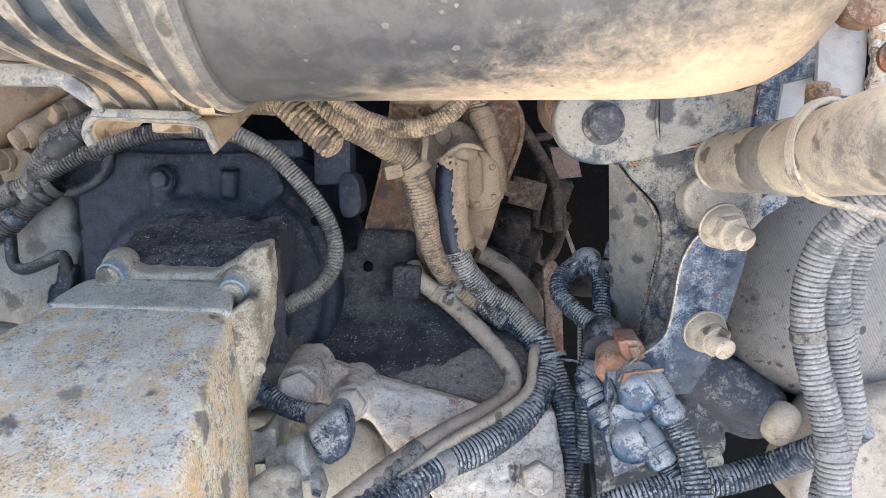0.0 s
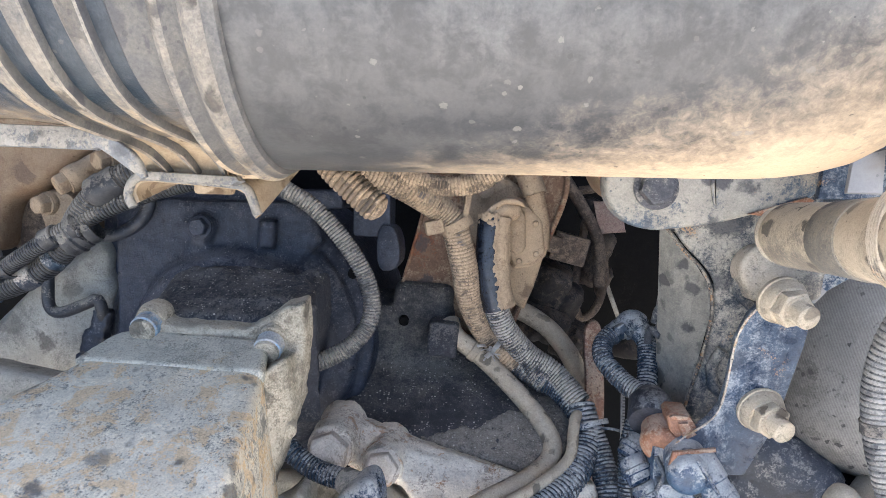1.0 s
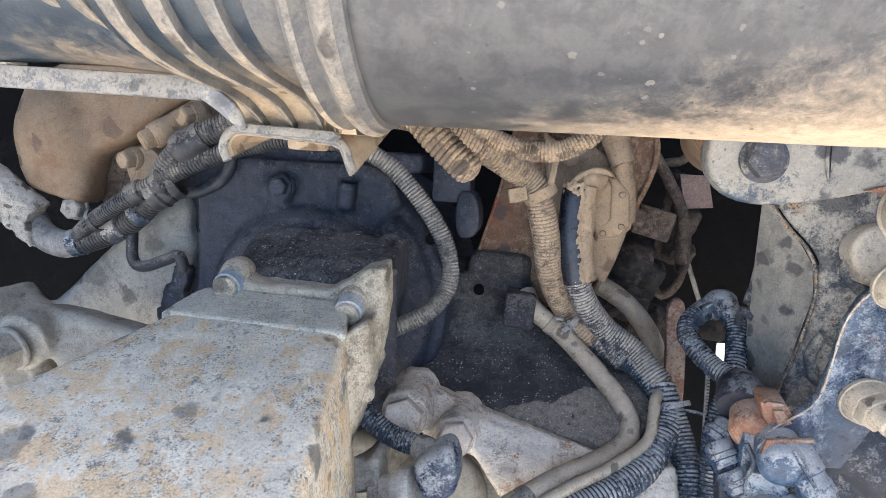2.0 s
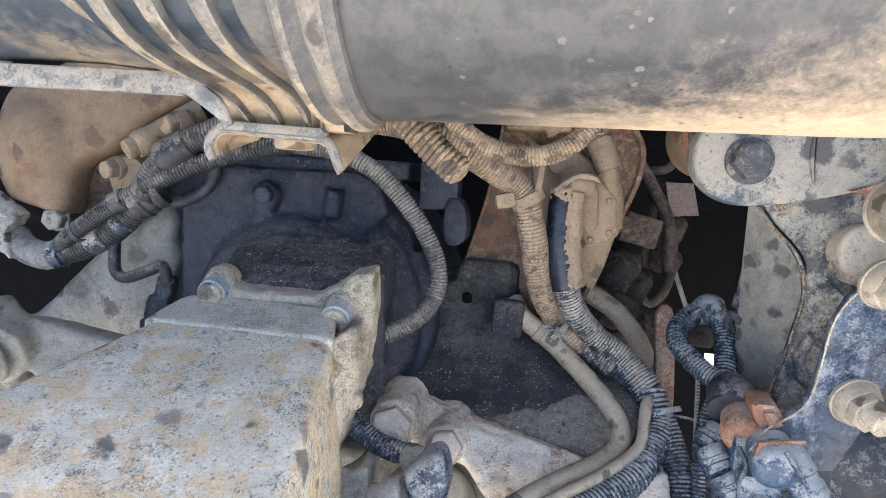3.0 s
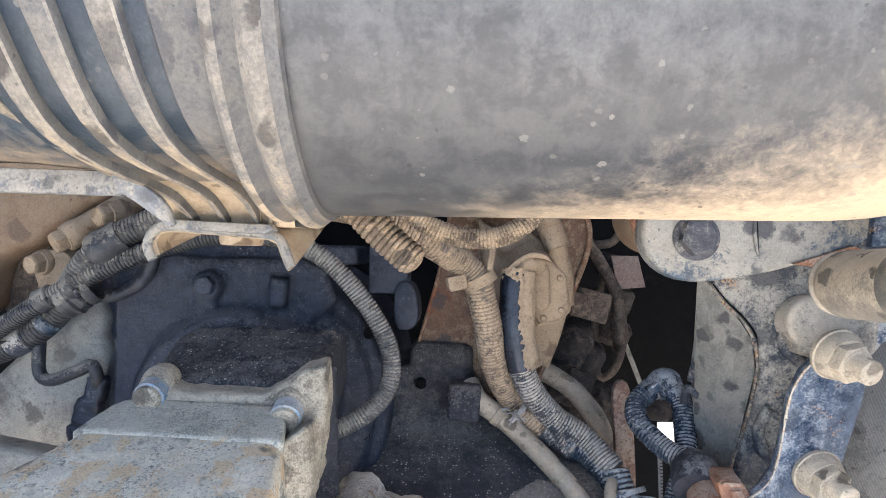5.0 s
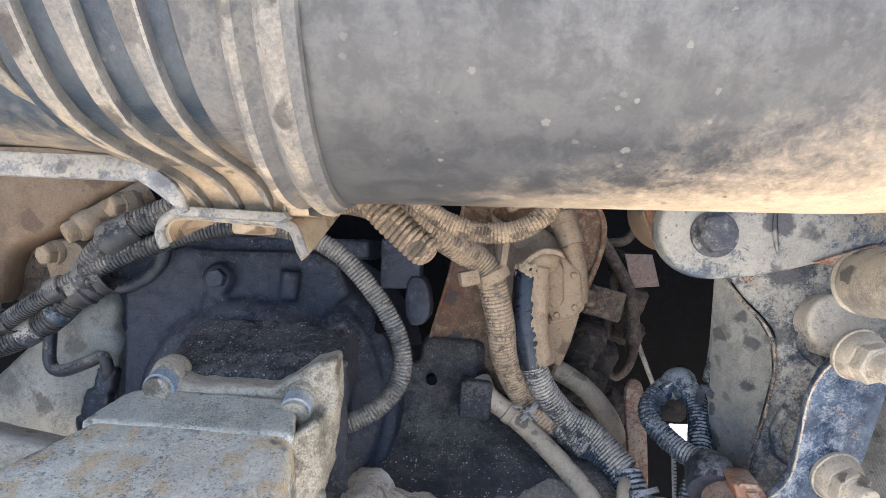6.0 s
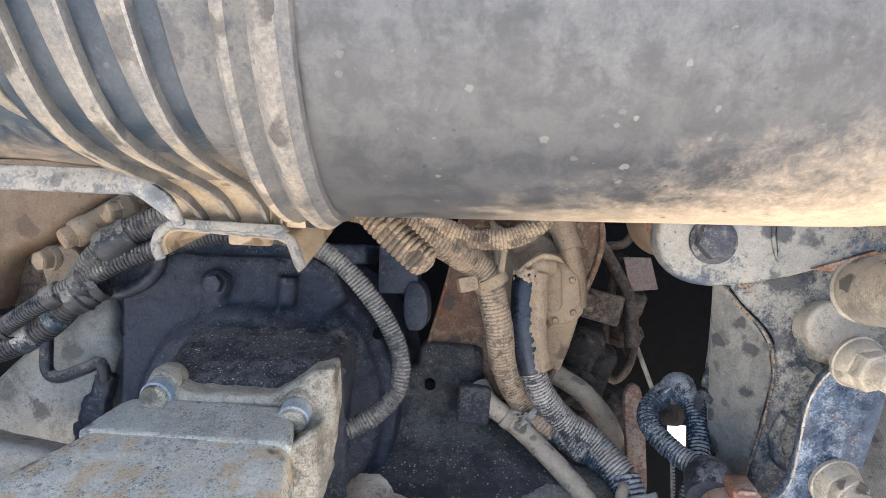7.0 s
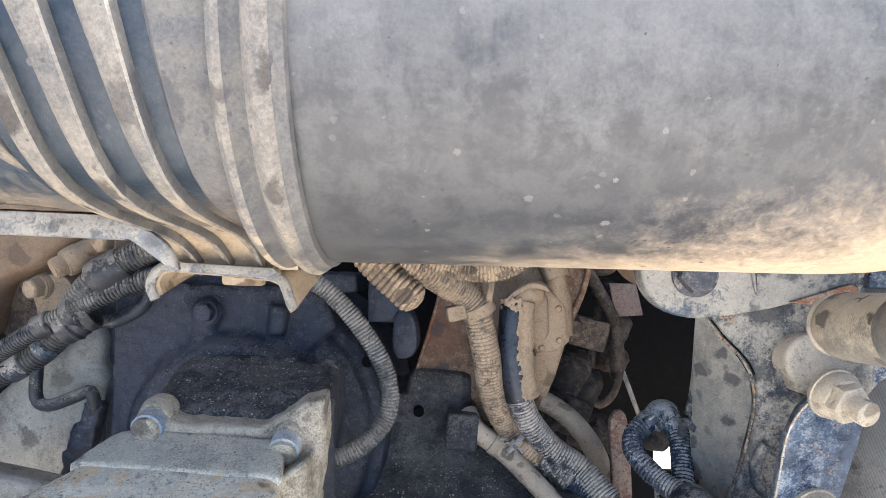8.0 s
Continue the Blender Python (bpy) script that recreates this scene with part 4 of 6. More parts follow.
        lathe(bm, Vector(p) + d * 0.004, Vector(p) + d * 0.017, [(0, 0.0105), (0.1, 0.0118), (0.3, 0.0112), (0.5, 0.0118), (0.7, 0.0112), (0.9, 0.0118), (1, 0.0105)], 24)
        part("ring", bm, M_BLUEPLUG, stud)
    bm = bmesh.new()
    cyl(bm, (-0.160, 0.57, 0.922), (-0.157, 0.558, 0.919), 0.0075, bevel=0.002)
    part("stud", bm, M_FLANGE, t)


def engine_mount():
    t = thing("engine_mount", (-0.02, 0.68, 0.82), "black sandy engine mount on a pale rusty bolted arm", "engine mount")
    z = lambda y: 0.885 + 0.58 * (y - 0.708)
    bm = bmesh.new()
    top = [(-0.166, 0.695), (-0.158, 0.76), (-0.140, 0.82), (-0.02, 0.83), (0.095, 0.76), (0.108, 0.72), (0.072, 0.655), (-0.05, 0.684), (-0.139, 0.708)]
    slab(bm, [(x, y, z(y)) for x, y in top], (0, 0.01, -0.05), 0.006)
    box(bm, (-0.08, 0.80, 0.955), (0.10, 0.06, 0.09), rx=15, bevel=0.008)
    box(bm, (-0.066, 0.79, 0.993), (0.068, 0.06, 0.05), ry=3, bevel=0.01)
    cast(part("pad", bm, M_PAD, t, "black mount pad dusted with sand"), 0.0035, 3, 0.002, 0.014)
    bm = bmesh.new()
    upper = curve_points([(0.106, 0.738, 0), (0.092, 0.755, 0), (0.070, 0.742, 0), (0.050, 0.728, 0), (0.024, 0.718, 0), (-0.004, 0.702, 0), (-0.060, 0.6905, 0)], 0.004)
    ragged = [(p.x, p.y + 0.010 * noise.noise(p * 90) + 0.006 * noise.noise(p * 260)) for p in upper]
    slab(bm, [(x, y, z(y) + 0.0008) for x, y in [(-0.060, 0.6870), (0.070, 0.6530), (0.108, 0.718)] + ragged], (0, 0.002, -0.012), 0.001)
    cast(part("dust_shelf", bm, M_PADDUST, t, "dust-drifted lower shelf of the pad"), 0.0025, 2, 0.003, 0.012)
    bm = bmesh.new()
    box(bm, (-0.041, 0.752, 0.962), (0.032, 0.046, 0.038), ry=4, bevel=0.003)
    cast(part("stop_block", bm, M_SOOT, t, "square black stop block"), 0.0025, 2, 0.0025, 0.012)
    # The hole is a solid near-black disc in place of its shade.
    bm = bmesh.new()
    cyl(bm, (-0.086, 0.766, 0.979), (-0.086, 0.757, 0.975), 0.0055, seg=14)
    part("hole", bm, M_DARK, t)
    # the pale arm in front
    bm = bmesh.new()
    slab(bm, [(-0.152, 0.636, 0.878), (-0.150, 0.65, 0.895), (-0.132, 0.664, 0.901), (-0.062, 0.660, 0.878), (0.000, 0.652, 0.864), (0.075, 0.645, 0.846), (0.112, 0.648, 0.850), (0.118, 0.62, 0.80), (0.116, 0.585, 0.745), (0.03, 0.585, 0.745), (-0.02, 0.605, 0.79), (-0.052, 0.622, 0.822), (-0.070, 0.628, 0.845), (-0.115, 0.630, 0.858)], (0.0, 0.045, -0.012), 0.006)
    cyl(bm, (-0.1358, 0.623, 0.8805), (-0.136, 0.69, 0.886), 0.0222, seg=28)
    cyl(bm, (-0.0888, 0.627, 0.8650), (-0.088, 0.69, 0.868), 0.0192, seg=28)
    cast(part("arm", bm, M_ARMCAST, t, "pale rusty cast arm"), 0.0026, 3, 0.0034, 0.009)
    bolt(t, (-0.1358, 0.62, 0.8797), (0.04, -1, 0.20), 0.033, 0.017, M_BOLTPALE, 0.0205, label="large pale rusted bolt", spin=0.35)
    bolt(t, (-0.0888, 0.624, 0.8644), (0.06, -1, 0.20), 0.0285, 0.016, M_BOLTPALE, 0.0178, label="pale rusted bolt", spin=0.1)
    bolt(t, (0.090, 0.612, 0.797), (0, -1, 0.25), 0.028, 0.015, M_BOLTPALE, label="pale rusted nut", spin=0.5)


# ---- upper left castings ----
def steering_cover():
    t = thing("gear_cover", (-0.5, 0.7, 1.05), "tan painted cast cover, dusty and smooth", "cover")
    out = [(-0.596, 1.130), (-0.592, 1.155), (-0.580, 1.178), (-0.50, 1.215), (-0.34, 1.215), (-0.36, 1.178), (-0.415, 1.150), (-0.464, 1.115), (-0.500, 1.100), (-0.507, 1.078), (-0.509, 1.052), (-0.517, 1.042), (-0.546, 1.050), (-0.580, 1.058), (-0.592, 1.080), (-0.597, 1.105)]
    bm = bmesh.new()
    slab(bm, plane_y(out, 0.700, 0.05, 1.1), (0, 0.05, 0), 0.012, 4)
    ball(bm, (-0.550, 0.725, 1.118), (0.052, 0.045, 0.058))
    box(bm, (-0.596, 0.74, 1.128), (0.02, 0.03, 0.024), bevel=0.004)
    cast(part("shell", bm, M_TANCAST, t), 0.0045, 16, 0.004, 0.06)
    bolt(t, (-0.528, 0.712, 1.040), (0.1, -1, -0.1), 0.021, 0.012, M_STEEL, 0.014)
    # A slab set back here; its dark brown stands in for the hollow's shade.
    bm = bmesh.new()
    slab(bm, rounded([(-0.470, 0.738, 1.130), (-0.512, 0.738, 1.108), (-0.521, 0.738, 1.070), (-0.522, 0.738, 1.046), (-0.499, 0.738, 1.036), (-0.460, 0.738, 1.050), (-0.452, 0.738, 1.100)], 2), (0, 0.04, 0), 0.006)
    part("recess", bm, M_DIMBROWN, t, "brown slab toned for the shade in a hollow beside the cover")
    # a sleeve with a bolt in its end, a second bolt behind it, and a lug
    bm = bmesh.new()
    lathe(bm, (-0.372, 0.722, 1.162), (-0.4235, 0.693, 1.1215), [(0, 0.0125), (0.80, 0.0122), (0.83, 0.0135), (0.97, 0.0135), (1, 0.0122)], 28)
    part("sleeve", bm, M_TANMUD, t, "dusty brown spacer sleeve")
    bm = bmesh.new()
    slab(bm, rounded([(-0.482, 0.718, 1.102), (-0.455, 0.718, 1.112), (-0.436, 0.718, 1.106), (-0.428, 0.718, 1.085), (-0.440, 0.718, 1.050), (-0.466, 0.718, 1.050), (-0.470, 0.718, 1.078)], 2), (0, 0.06, 0), 0.004)
    part("lug", bm, M_TANMUD, t)
    for (x, y, z), d, af, mat in (((-0.3830, 0.690, 1.1435), (-0.45, -1, -0.25), 0.0185, M_TANMUD), ((-0.4250, 0.692, 1.1205), (-0.72, -0.75, -0.55), 0.0195, M_TANMUD), ((-0.4650, 0.716, 1.0960), (-0.30, -1, -0.15), 0.0185, M_TANMUD)):
        d = Vector(d).normalized()
        bm = bmesh.new()
        cyl(bm, Vector((x, y, z)) - d * 0.018, Vector((x, y, z)), af * 0.70, bevel=0.002)
        part("boss", bm, M_TANMUD, t)
        bolt(t, (x, y, z), d, af, 0.012, mat, af * 0.66, label="dusty flanged bolt")
    # dark pipe mouth and pale pad at the far edge
    bm = bmesh.new()
    tube(bm, [(-0.60, 0.75, 1.12), (-0.588, 0.735, 1.150), (-0.560, 0.73, 1.172), (-0.51, 0.74, 1.19)], 0.013)
    part("hose_end", bm, M_DARK, t)
    bm = bmesh.new()
    slab(bm, rounded([(-0.70, 0.70, 1.15), (-0.64, 0.70, 1.168), (-0.59, 0.70, 1.185), (-0.59, 0.70, 1.25), (-0.70, 0.70, 1.25)], 2), (0, 0.03, 0), 0.003)
    part("pad", bm, M_ALU, t)


def gearbox_side():
    t = thing("gearbox_casting", (-0.5, 0.72, 0.9), "pale grey-green gearbox casting dulled by dust", "gearbox")
    bm = bmesh.new()
    slab(bm, [(-0.60, 0.735, 0.905), (-0.56, 0.735, 0.940), (-0.517, 0.735, 0.983), (-0.474, 0.735, 1.022), (-0.420, 0.735, 1.055), (-0.408, 0.735, 1.040), (-0.411, 0.735, 1.018), (-0.401, 0.735, 1.000), (-0.405, 0.735, 0.980), (-0.398, 0.735, 0.962), (-0.410, 0.735, 0.945), (-0.416, 0.735, 0.928), (-0.44, 0.735, 0.86), (-0.62, 0.735, 0.86)], (0, 0.09, 0.03), 0.008)
    slab(bm, [(-0.66, 0.66, 0.93), (-0.60, 0.66, 0.95), (-0.57, 0.66, 0.915), (-0.58, 0.66, 0.85), (-0.66, 0.66, 0.85)], (0, 0.08, 0), 0.01)
    ball(bm, (-0.60, 0.715, 0.89), (0.05, 0.04, 0.05))
    cast(part("shell", bm, M_ALU, t), 0.004, 4, 0.0022, 0.03)
    bm = bmesh.new()
    slab(bm, [(-0.540, 0.620, 0.925), (-0.530, 0.625, 0.945), (-0.510, 0.63, 0.951), (-0.475, 0.63, 0.947), (-0.383, 0.63, 0.930), (-0.37, 0.60, 0.86), (-0.455, 0.60, 0.862), (-0.467, 0.605, 0.886), (-0.484, 0.61, 0.907), (-0.52, 0.60, 0.90)], (0, 0.05, -0.01), 0.006)
    slab(bm, [(-0.56, 0.61, 0.90), (-0.500, 0.61, 0.898), (-0.496, 0.605, 0.875), (-0.475, 0.60, 0.855), (-0.47, 0.60, 0.84), (-0.58, 0.60, 0.84)], (0, 0.06, 0), 0.008)
    cyl(bm, (-0.512, 0.64, 0.925), (-0.507, 0.60, 0.919), 0.028, seg=28)
    cast(part("arm", bm, M_ALU, t, "pale dusty support arm"), 0.0038, 4, 0.0016, 0.02)
    bolt(t, (-0.512, 0.598, 0.914), (-0.25, -1, -0.25), 0.034, 0.026, M_ALU, 0.022, label="large pale hex bolt")


# ---- right side: arm, hanger, link, pipe, bag ----
def control_arm():
    t = thing("control_arm", (0.14, 0.6, 1.12), "dusty blue-grey forged arm with rounded end and large hex bolt", "arm")
    out = [(0.142 + 0.0435 * math.cos(radians(a)), 1.1295 + 0.0385 * math.sin(radians(a))) for a in range(95, 286, 10)]
    out += [(0.172, 1.0945), (0.20, 1.100), (0.235, 1.110), (0.266, 1.121), (0.287, 1.136), (0.297, 1.180), (0.31, 1.21), (0.36, 1.27), (0.25, 1.27), (0.20, 1.20)]
    bm = bmesh.new()
    slab(bm, plane_y(out, 0.600), (0, 0.028, 0), 0.004, 3)
    part("plate", bm, M_ARM, t)
    bm = bmesh.new()
    slab(bm, rounded([(0.188, 0.598, 1.112), (0.184, 0.598, 1.130), (0.186, 0.598, 1.15), (0.189, 0.598, 1.15), (0.1875, 0.598, 1.13), (0.191, 0.598, 1.112)], 2), (0, 0.004, 0), 0.0008)
    part("weld_bead", bm, M_ARM, t)
    bolt(t, (0.1405, 0.598, 1.1265), (0.02, -1, 0.03), 0.027, 0.011, M_DARKBOLT, 0.0185, label="dark flanged hex bolt with stamped head")
    bm = bmesh.new()
    cyl(bm, (0.131, 0.640, 1.149), (0.131, 0.700, 1.149), 0.036, bevel=0.003, seg=48)
    part("bush", bm, M_TANCAST, t)
    bm = bmesh.new()
    cyl(bm, (0.1310, 0.634, 1.149), (0.1310, 0.641, 1.149), 0.0345, seg=48)
    part("seal", bm, M_ORANGE, t, "rust-orange seal ring")
    bm = bmesh.new()
    cyl(bm, (0.1330, 0.627, 1.149), (0.1330, 0.640, 1.149), 0.0325, bevel=0.002, seg=48)
    part("spacer", bm, M_BRONZE, t)
    bm = bmesh.new()
    slab(bm, [(0.215, 0.597, 1.1065), (0.262, 0.597, 1.1215), (0.268, 0.597, 1.119), (0.262, 0.597, 1.112), (0.238, 0.597, 1.104)], (0, 0.01, 0), 0.001)
    part("rust_edge", bm, M_ORANGE, t, "flaked rust along the lower edge")


def hanger():
    t = thing("hanger_bracket", (0.2, 0.64, 0.95), "pressed black hanger bracket, mud-spattered and chipped", "bracket")
    bm = bmesh.new()
    slab(bm, [(0.158, 0.630, 1.098), (0.172, 0.628, 1.077), (0.190, 0.626, 1.058), (0.200, 0.626, 1.043), (0.204, 0.630, 1.018), (0.203, 0.638, 0.985), (0.198, 0.648, 0.955), (0.192, 0.66, 0.925), (0.187, 0.67, 0.87), (0.215, 0.66, 0.875), (0.245, 0.635, 0.92), (0.258, 0.625, 1.00), (0.272, 0.612, 1.06), (0.285, 0.61, 1.13), (0.16, 0.622, 1.13)], (0, 0.016, 0.002), 0.003)
    cast(part("face", bm, M_HANGER, t), 0.003, 3, 0.002, 0.025)
    # folded side that turns away
    bm = bmesh.new()
    slab(bm, [(0.158, 0.634, 1.095), (0.189, 0.630, 1.057), (0.199, 0.630, 1.042), (0.203, 0.634, 1.016), (0.197, 0.652, 0.954), (0.186, 0.674, 0.88), (0.1805, 0.70, 0.88), (0.1785, 0.70, 0.922), (0.1792, 0.70, 0.940), (0.1772, 0.70, 0.958), (0.1784, 0.70, 0.972), (0.1752, 0.70, 0.985), (0.1776, 0.70, 1.000), (0.1758, 0.70, 1.012), (0.1782, 0.70, 1.030), (0.1800, 0.70, 1.058), (0.1815, 0.70, 1.086), (0.172, 0.665, 1.092)], (-0.004, 0.003, 0.0), 0.001)
    part("side", bm, M_SIDE, t, "pale dusty folded side")
    bm = bmesh.new()
    pts = curve_points([(0.158, 0.629, 1.093), (0.172, 0.627, 1.075), (0.190, 0.625, 1.056), (0.199, 0.626, 1.038), (0.202, 0.630, 1.014), (0.199, 0.641, 0.975), (0.195, 0.655, 0.940), (0.188, 0.668, 0.89)], 0.003)
    sweep(bm, pts, [0.0015 + 0.0009 * noise.noise(p * 110) + 0.0006 * noise.noise(p * 400) for p in pts], 8)
    # Near-black strip laid beside the fold to give the crease's shade.
    crease = bmesh.new()
    sweep(crease, [p + Vector((0.0030, -0.0006, 0.0005)) for p in pts[2:22]], [0.0006 + 0.0003 * noise.noise(p * 200) for p in pts[2:22]], 6)
    part("crease", crease, M_DARK, t, "near-black strip put in for the shade of the crease")
    part("fold", bm, M_FOLD, t, "rust-chipped fold edge")
    bm = bmesh.new()
    for p in ([(0.176, 0.672, 1.0), (0.173, 0.675, 1.012), (0.170, 0.685, 1.010), (0.168, 0.69, 0.995)], [(0.172, 0.68, 0.985), (0.165, 0.688, 0.99), (0.165, 0.70, 0.975)]):
        tube(bm, p, 0.004, 10)
    part("clip", bm, M_HUB, t)
    # pressed ribs
    bm = bmesh.new()
    tube(bm, [(0.238, 0.618, 1.075), (0.224, 0.620, 1.062), (0.222, 0.624, 1.040), (0.236, 0.622, 1.025)], 0.006, 12)
    part("bead", bm, M_HANGER, t)
    bm = bmesh.new()
    tube(bm, [(0.214, 0.632, 0.985), (0.207, 0.636, 0.968), (0.212, 0.64, 0.948), (0.222, 0.64, 0.940)], 0.005, 12)
    part("bead", bm, M_HANGER, t)
    # neck to the pipe
    bm = bmesh.new()
    slab(bm, [(0.245, 0.60, 1.085), (0.222, 0.604, 1.055), (0.222, 0.60, 1.035), (0.245, 0.585, 1.03), (0.27, 0.575, 1.04), (0.275, 0.575, 1.09)], (0, 0.03, 0), 0.006)
    cyl(bm, (0.235, 0.60, 1.060), (0.235, 0.64, 1.060), 0.022, seg=28)
    cast(part("lug", bm, M_LUG, t), 0.003, 3, 0.0015, 0.02)


def link_plate():
    t = thing("link_plate", (0.22, 0.6, 0.95), "blue-black painted steel link plate with dusty worn edges", "plate")
    out = [(0.262, 0.573, 1.032), (0.224, 0.573, 1.038), (0.213, 0.577, 1.024), (0.207, 0.584, 1.003), (0.206, 0.595, 0.965), (0.203, 0.600, 0.942), (0.193, 0.597, 0.930), (0.168, 0.592, 0.914), (0.163, 0.592, 0.900), (0.170, 0.594, 0.882), (0.230, 0.608, 0.880), (0.247, 0.607, 0.914), (0.256, 0.597, 0.955), (0.261, 0.583, 1.0)]
    bm = bmesh.new()
    slab(bm, out, (0.001, 0.010, 0.003), 0.0018)
    part("plate", bm, M_BLUE, t)
    bm = bmesh.new()
    pts = curve_points([Vector(p) + Vector((0, -0.0004, 0)) for p in out[1:10]], 0.002)
    sweep(bm, pts, [0.0010 + 0.0006 * noise.noise(p * 200) for p in pts], 6)
    part("worn_edge", bm, M_CHIP, t, "pale worn plate edge")
    for (p, spin) in (((0.2355, 0.571, 1.0395), 0.2), ((0.2355, 0.597, 0.9425), 0.5)):
        bm = bmesh.new()
        lathe(bm, Vector(p) + Vector((0, 0.004, 0.001)), Vector(p) + Vector((0.002, -0.010, -0.003)), [(0, 0.0195), (0.25, 0.0200), (0.30, 0.0188), (0.6, 0.0184), (0.8, 0.0172), (1, 0.0160)], 40)
        part("washer", bm, M_BOLT, t, "cream dusty flanged washer")
        bolt(t, Vector(p) + Vector((0.002, -0.010, -0.003)), (0.22, -1, -0.24), 0.0270, 0.009, M_BOLT, thread=0.014, label="cream dusty hex nut on a thick screw end", spin=spin, screw=0.34)


def long_pipe():
    t = thing("tan_pipe", (0.222, 0.45, 1.07), "large tan dust-covered pipe with dark stain bands", "pipe")
    bm = bmesh.new()
    p = [(0.2235, 0.548, 1.093), (0.2245, 0.53, 1.0935), (0.2275, 0.47, 1.095), (0.2240, 0.40, 1.0985), (0.213, 0.33, 1.103), (0.212, 0.25, 1.106), (0.225, 0.16, 1.11), (0.25, 0.05, 1.115)]
    pts = curve_points(p, 0.006)
    sweep(bm, pts, [0.019, 0.0215] + [0.0237 + 0.0016 * min(1.0, max(0.0, (i - 14) / 6)) for i in range(len(pts) - 2)], 40)
    part("tube", bm, M_PIPE, t)
    bm = bmesh.new()
    lathe(bm, (0.2236, 0.5490, 1.093), (0.2238, 0.5435, 1.0932), [(0, 0.0195), (0.2, 0.0222), (0.7, 0.0228), (1, 0.0215)], 36)
    part("rust_rim", bm, M_LUG, t, "rusted rim of the pipe end")
    bm = bmesh.new()
    pts = curve_points([(0.236, 0.402, 1.1225), (0.224, 0.398, 1.1275), (0.2105, 0.394, 1.1240), (0.2005, 0.388, 1.1130), (0.1965, 0.384, 1.0985), (0.2020, 0.386, 1.0830), (0.2150, 0.392, 1.0735), (0.2320, 0.398, 1.0690), (0.2520, 0.408, 1.0650), (0.2760, 0.42, 1.0600), (0.300, 0.435, 1.058)], 0.002)
    for off in (-0.0036, -0.0012, 0.0012, 0.0036):
        sweep(bm, [p + Vector((0, off, 0)) for p in pts], [0.0021] * len(pts), 8)
    clip = part("band_clip", bm, M_LUG, t, "pale rubber-lined band clip")
    bm = bmesh.new()
    box(bm, (0.2225, 0.405, 1.1290), (0.014, 0.014, 0.012), rz=10, bevel=0.002)
    cyl(bm, (0.219, 0.405, 1.130), (0.219, 0.403, 1.1385), 0.0062, bevel=0.001)
    part("clamp_screw", bm, M_BRONZE, clip)
    bm = bmesh.new()
    lathe(bm, (0.2275, 0.474, 1.0950), (0.2262, 0.434, 1.0966), [(0, 0.0236), (0.02, 0.0241), (0.5, 0.0246), (0.98, 0.0252), (1, 0.0246)], 40)
    part("tape", bm, M_TAPE, t, "grey worn tape round the pipe")


def air_bag():
    t = thing("air_bag", (0.4, 0.8, 0.85), "grey rubber air spring with fine woven cord and dark spots", "air spring")
    bm = bmesh.new()
    c = Vector((0.425, 0.785, 0.965))
    prof = [(0.0, 0.05), (0.03, 0.085), (0.10, 0.112), (0.22, 0.132), (0.38, 0.141), (0.55, 0.140), (0.72, 0.132), (0.88, 0.118), (1.0, 0.105)]
    lathe(bm, c + Vector((-0.03, -0.02, -0.135)), c + Vector((0.05, 0.02, 0.16)), prof, 96)
    part("bellows", bm, M_BAG, t)
    bm = bmesh.new()
    cyl(bm, c + Vector((-0.035, -0.02, -0.165)), c + Vector((-0.03, -0.02, -0.125)), 0.062, bevel=0.004, seg=48)
    part("piston", bm, M_DARK, t)


M_HUB = grime("oily_blue_black_hub", (0.030, 0.036, 0.048), (0.055, 0.062, 0.076), (0.32, 0.31, 0.29), 0.34, 0.45, 0, 1.4, oil=0.5, spot=0.4, scuff=0.4, relief=1.8)


def hub_casting():
    t = thing("hub_casting", (0.3, 0.7, 0.8), "black oily hub casting with a cream rounded cap", "hub")
    bm = bmesh.new()
    lathe(bm, (0.244, 0.735, 0.880), (0.356, 0.712, 0.818), [(0, 0.030), (0.1, 0.038), (0.5, 0.040), (0.85, 0.037), (1, 0.030)], 40)
    slab(bm, rounded([(0.232, 0.70, 0.83), (0.265, 0.69, 0.845), (0.305, 0.69, 0.805), (0.30, 0.69, 0.77), (0.24, 0.70, 0.77)], 2), (0, 0.06, 0), 0.008)
    cast(part("body", bm, M_HUB, t), 0.0035, 6, 0.004, 0.03)
    bm = bmesh.new()
    ball(bm, (0.352, 0.682, 0.822), (0.022, 0.02, 0.024))
    part("cap", bm, M_BOLT, t)
    bm = bmesh.new()
    slab(bm, rounded([(0.252, 0.66, 0.80), (0.278, 0.66, 0.806), (0.288, 0.66, 0.79), (0.28, 0.66, 0.775), (0.262, 0.66, 0.778)], 2), (0, 0.006, 0), 0.001)
    cyl(bm, (0.272, 0.662, 0.790), (0.272, 0.656, 0.790), 0.006, seg=16)
    part("pin_eye", bm, M_HANGER, t)


def lower_pan():
    t = thing("axle_casting", (0.42, 0.62, 0.76), "pale tan axle casting at the lower edge", "axle casting")
    bm = bmesh.new()
    slab(bm, rounded([(0.385, 0.63, 0.862), (0.46, 0.63, 0.885), (0.52, 0.62, 0.86), (0.52, 0.60, 0.74), (0.36, 0.60, 0.74), (0.33, 0.61, 0.775), (0.36, 0.63, 0.82)], 2), (0, 0.08, 0), 0.01)
    cast(part("shell", bm, M_LUG, t), 0.004, 4, 0.0015, 0.02)


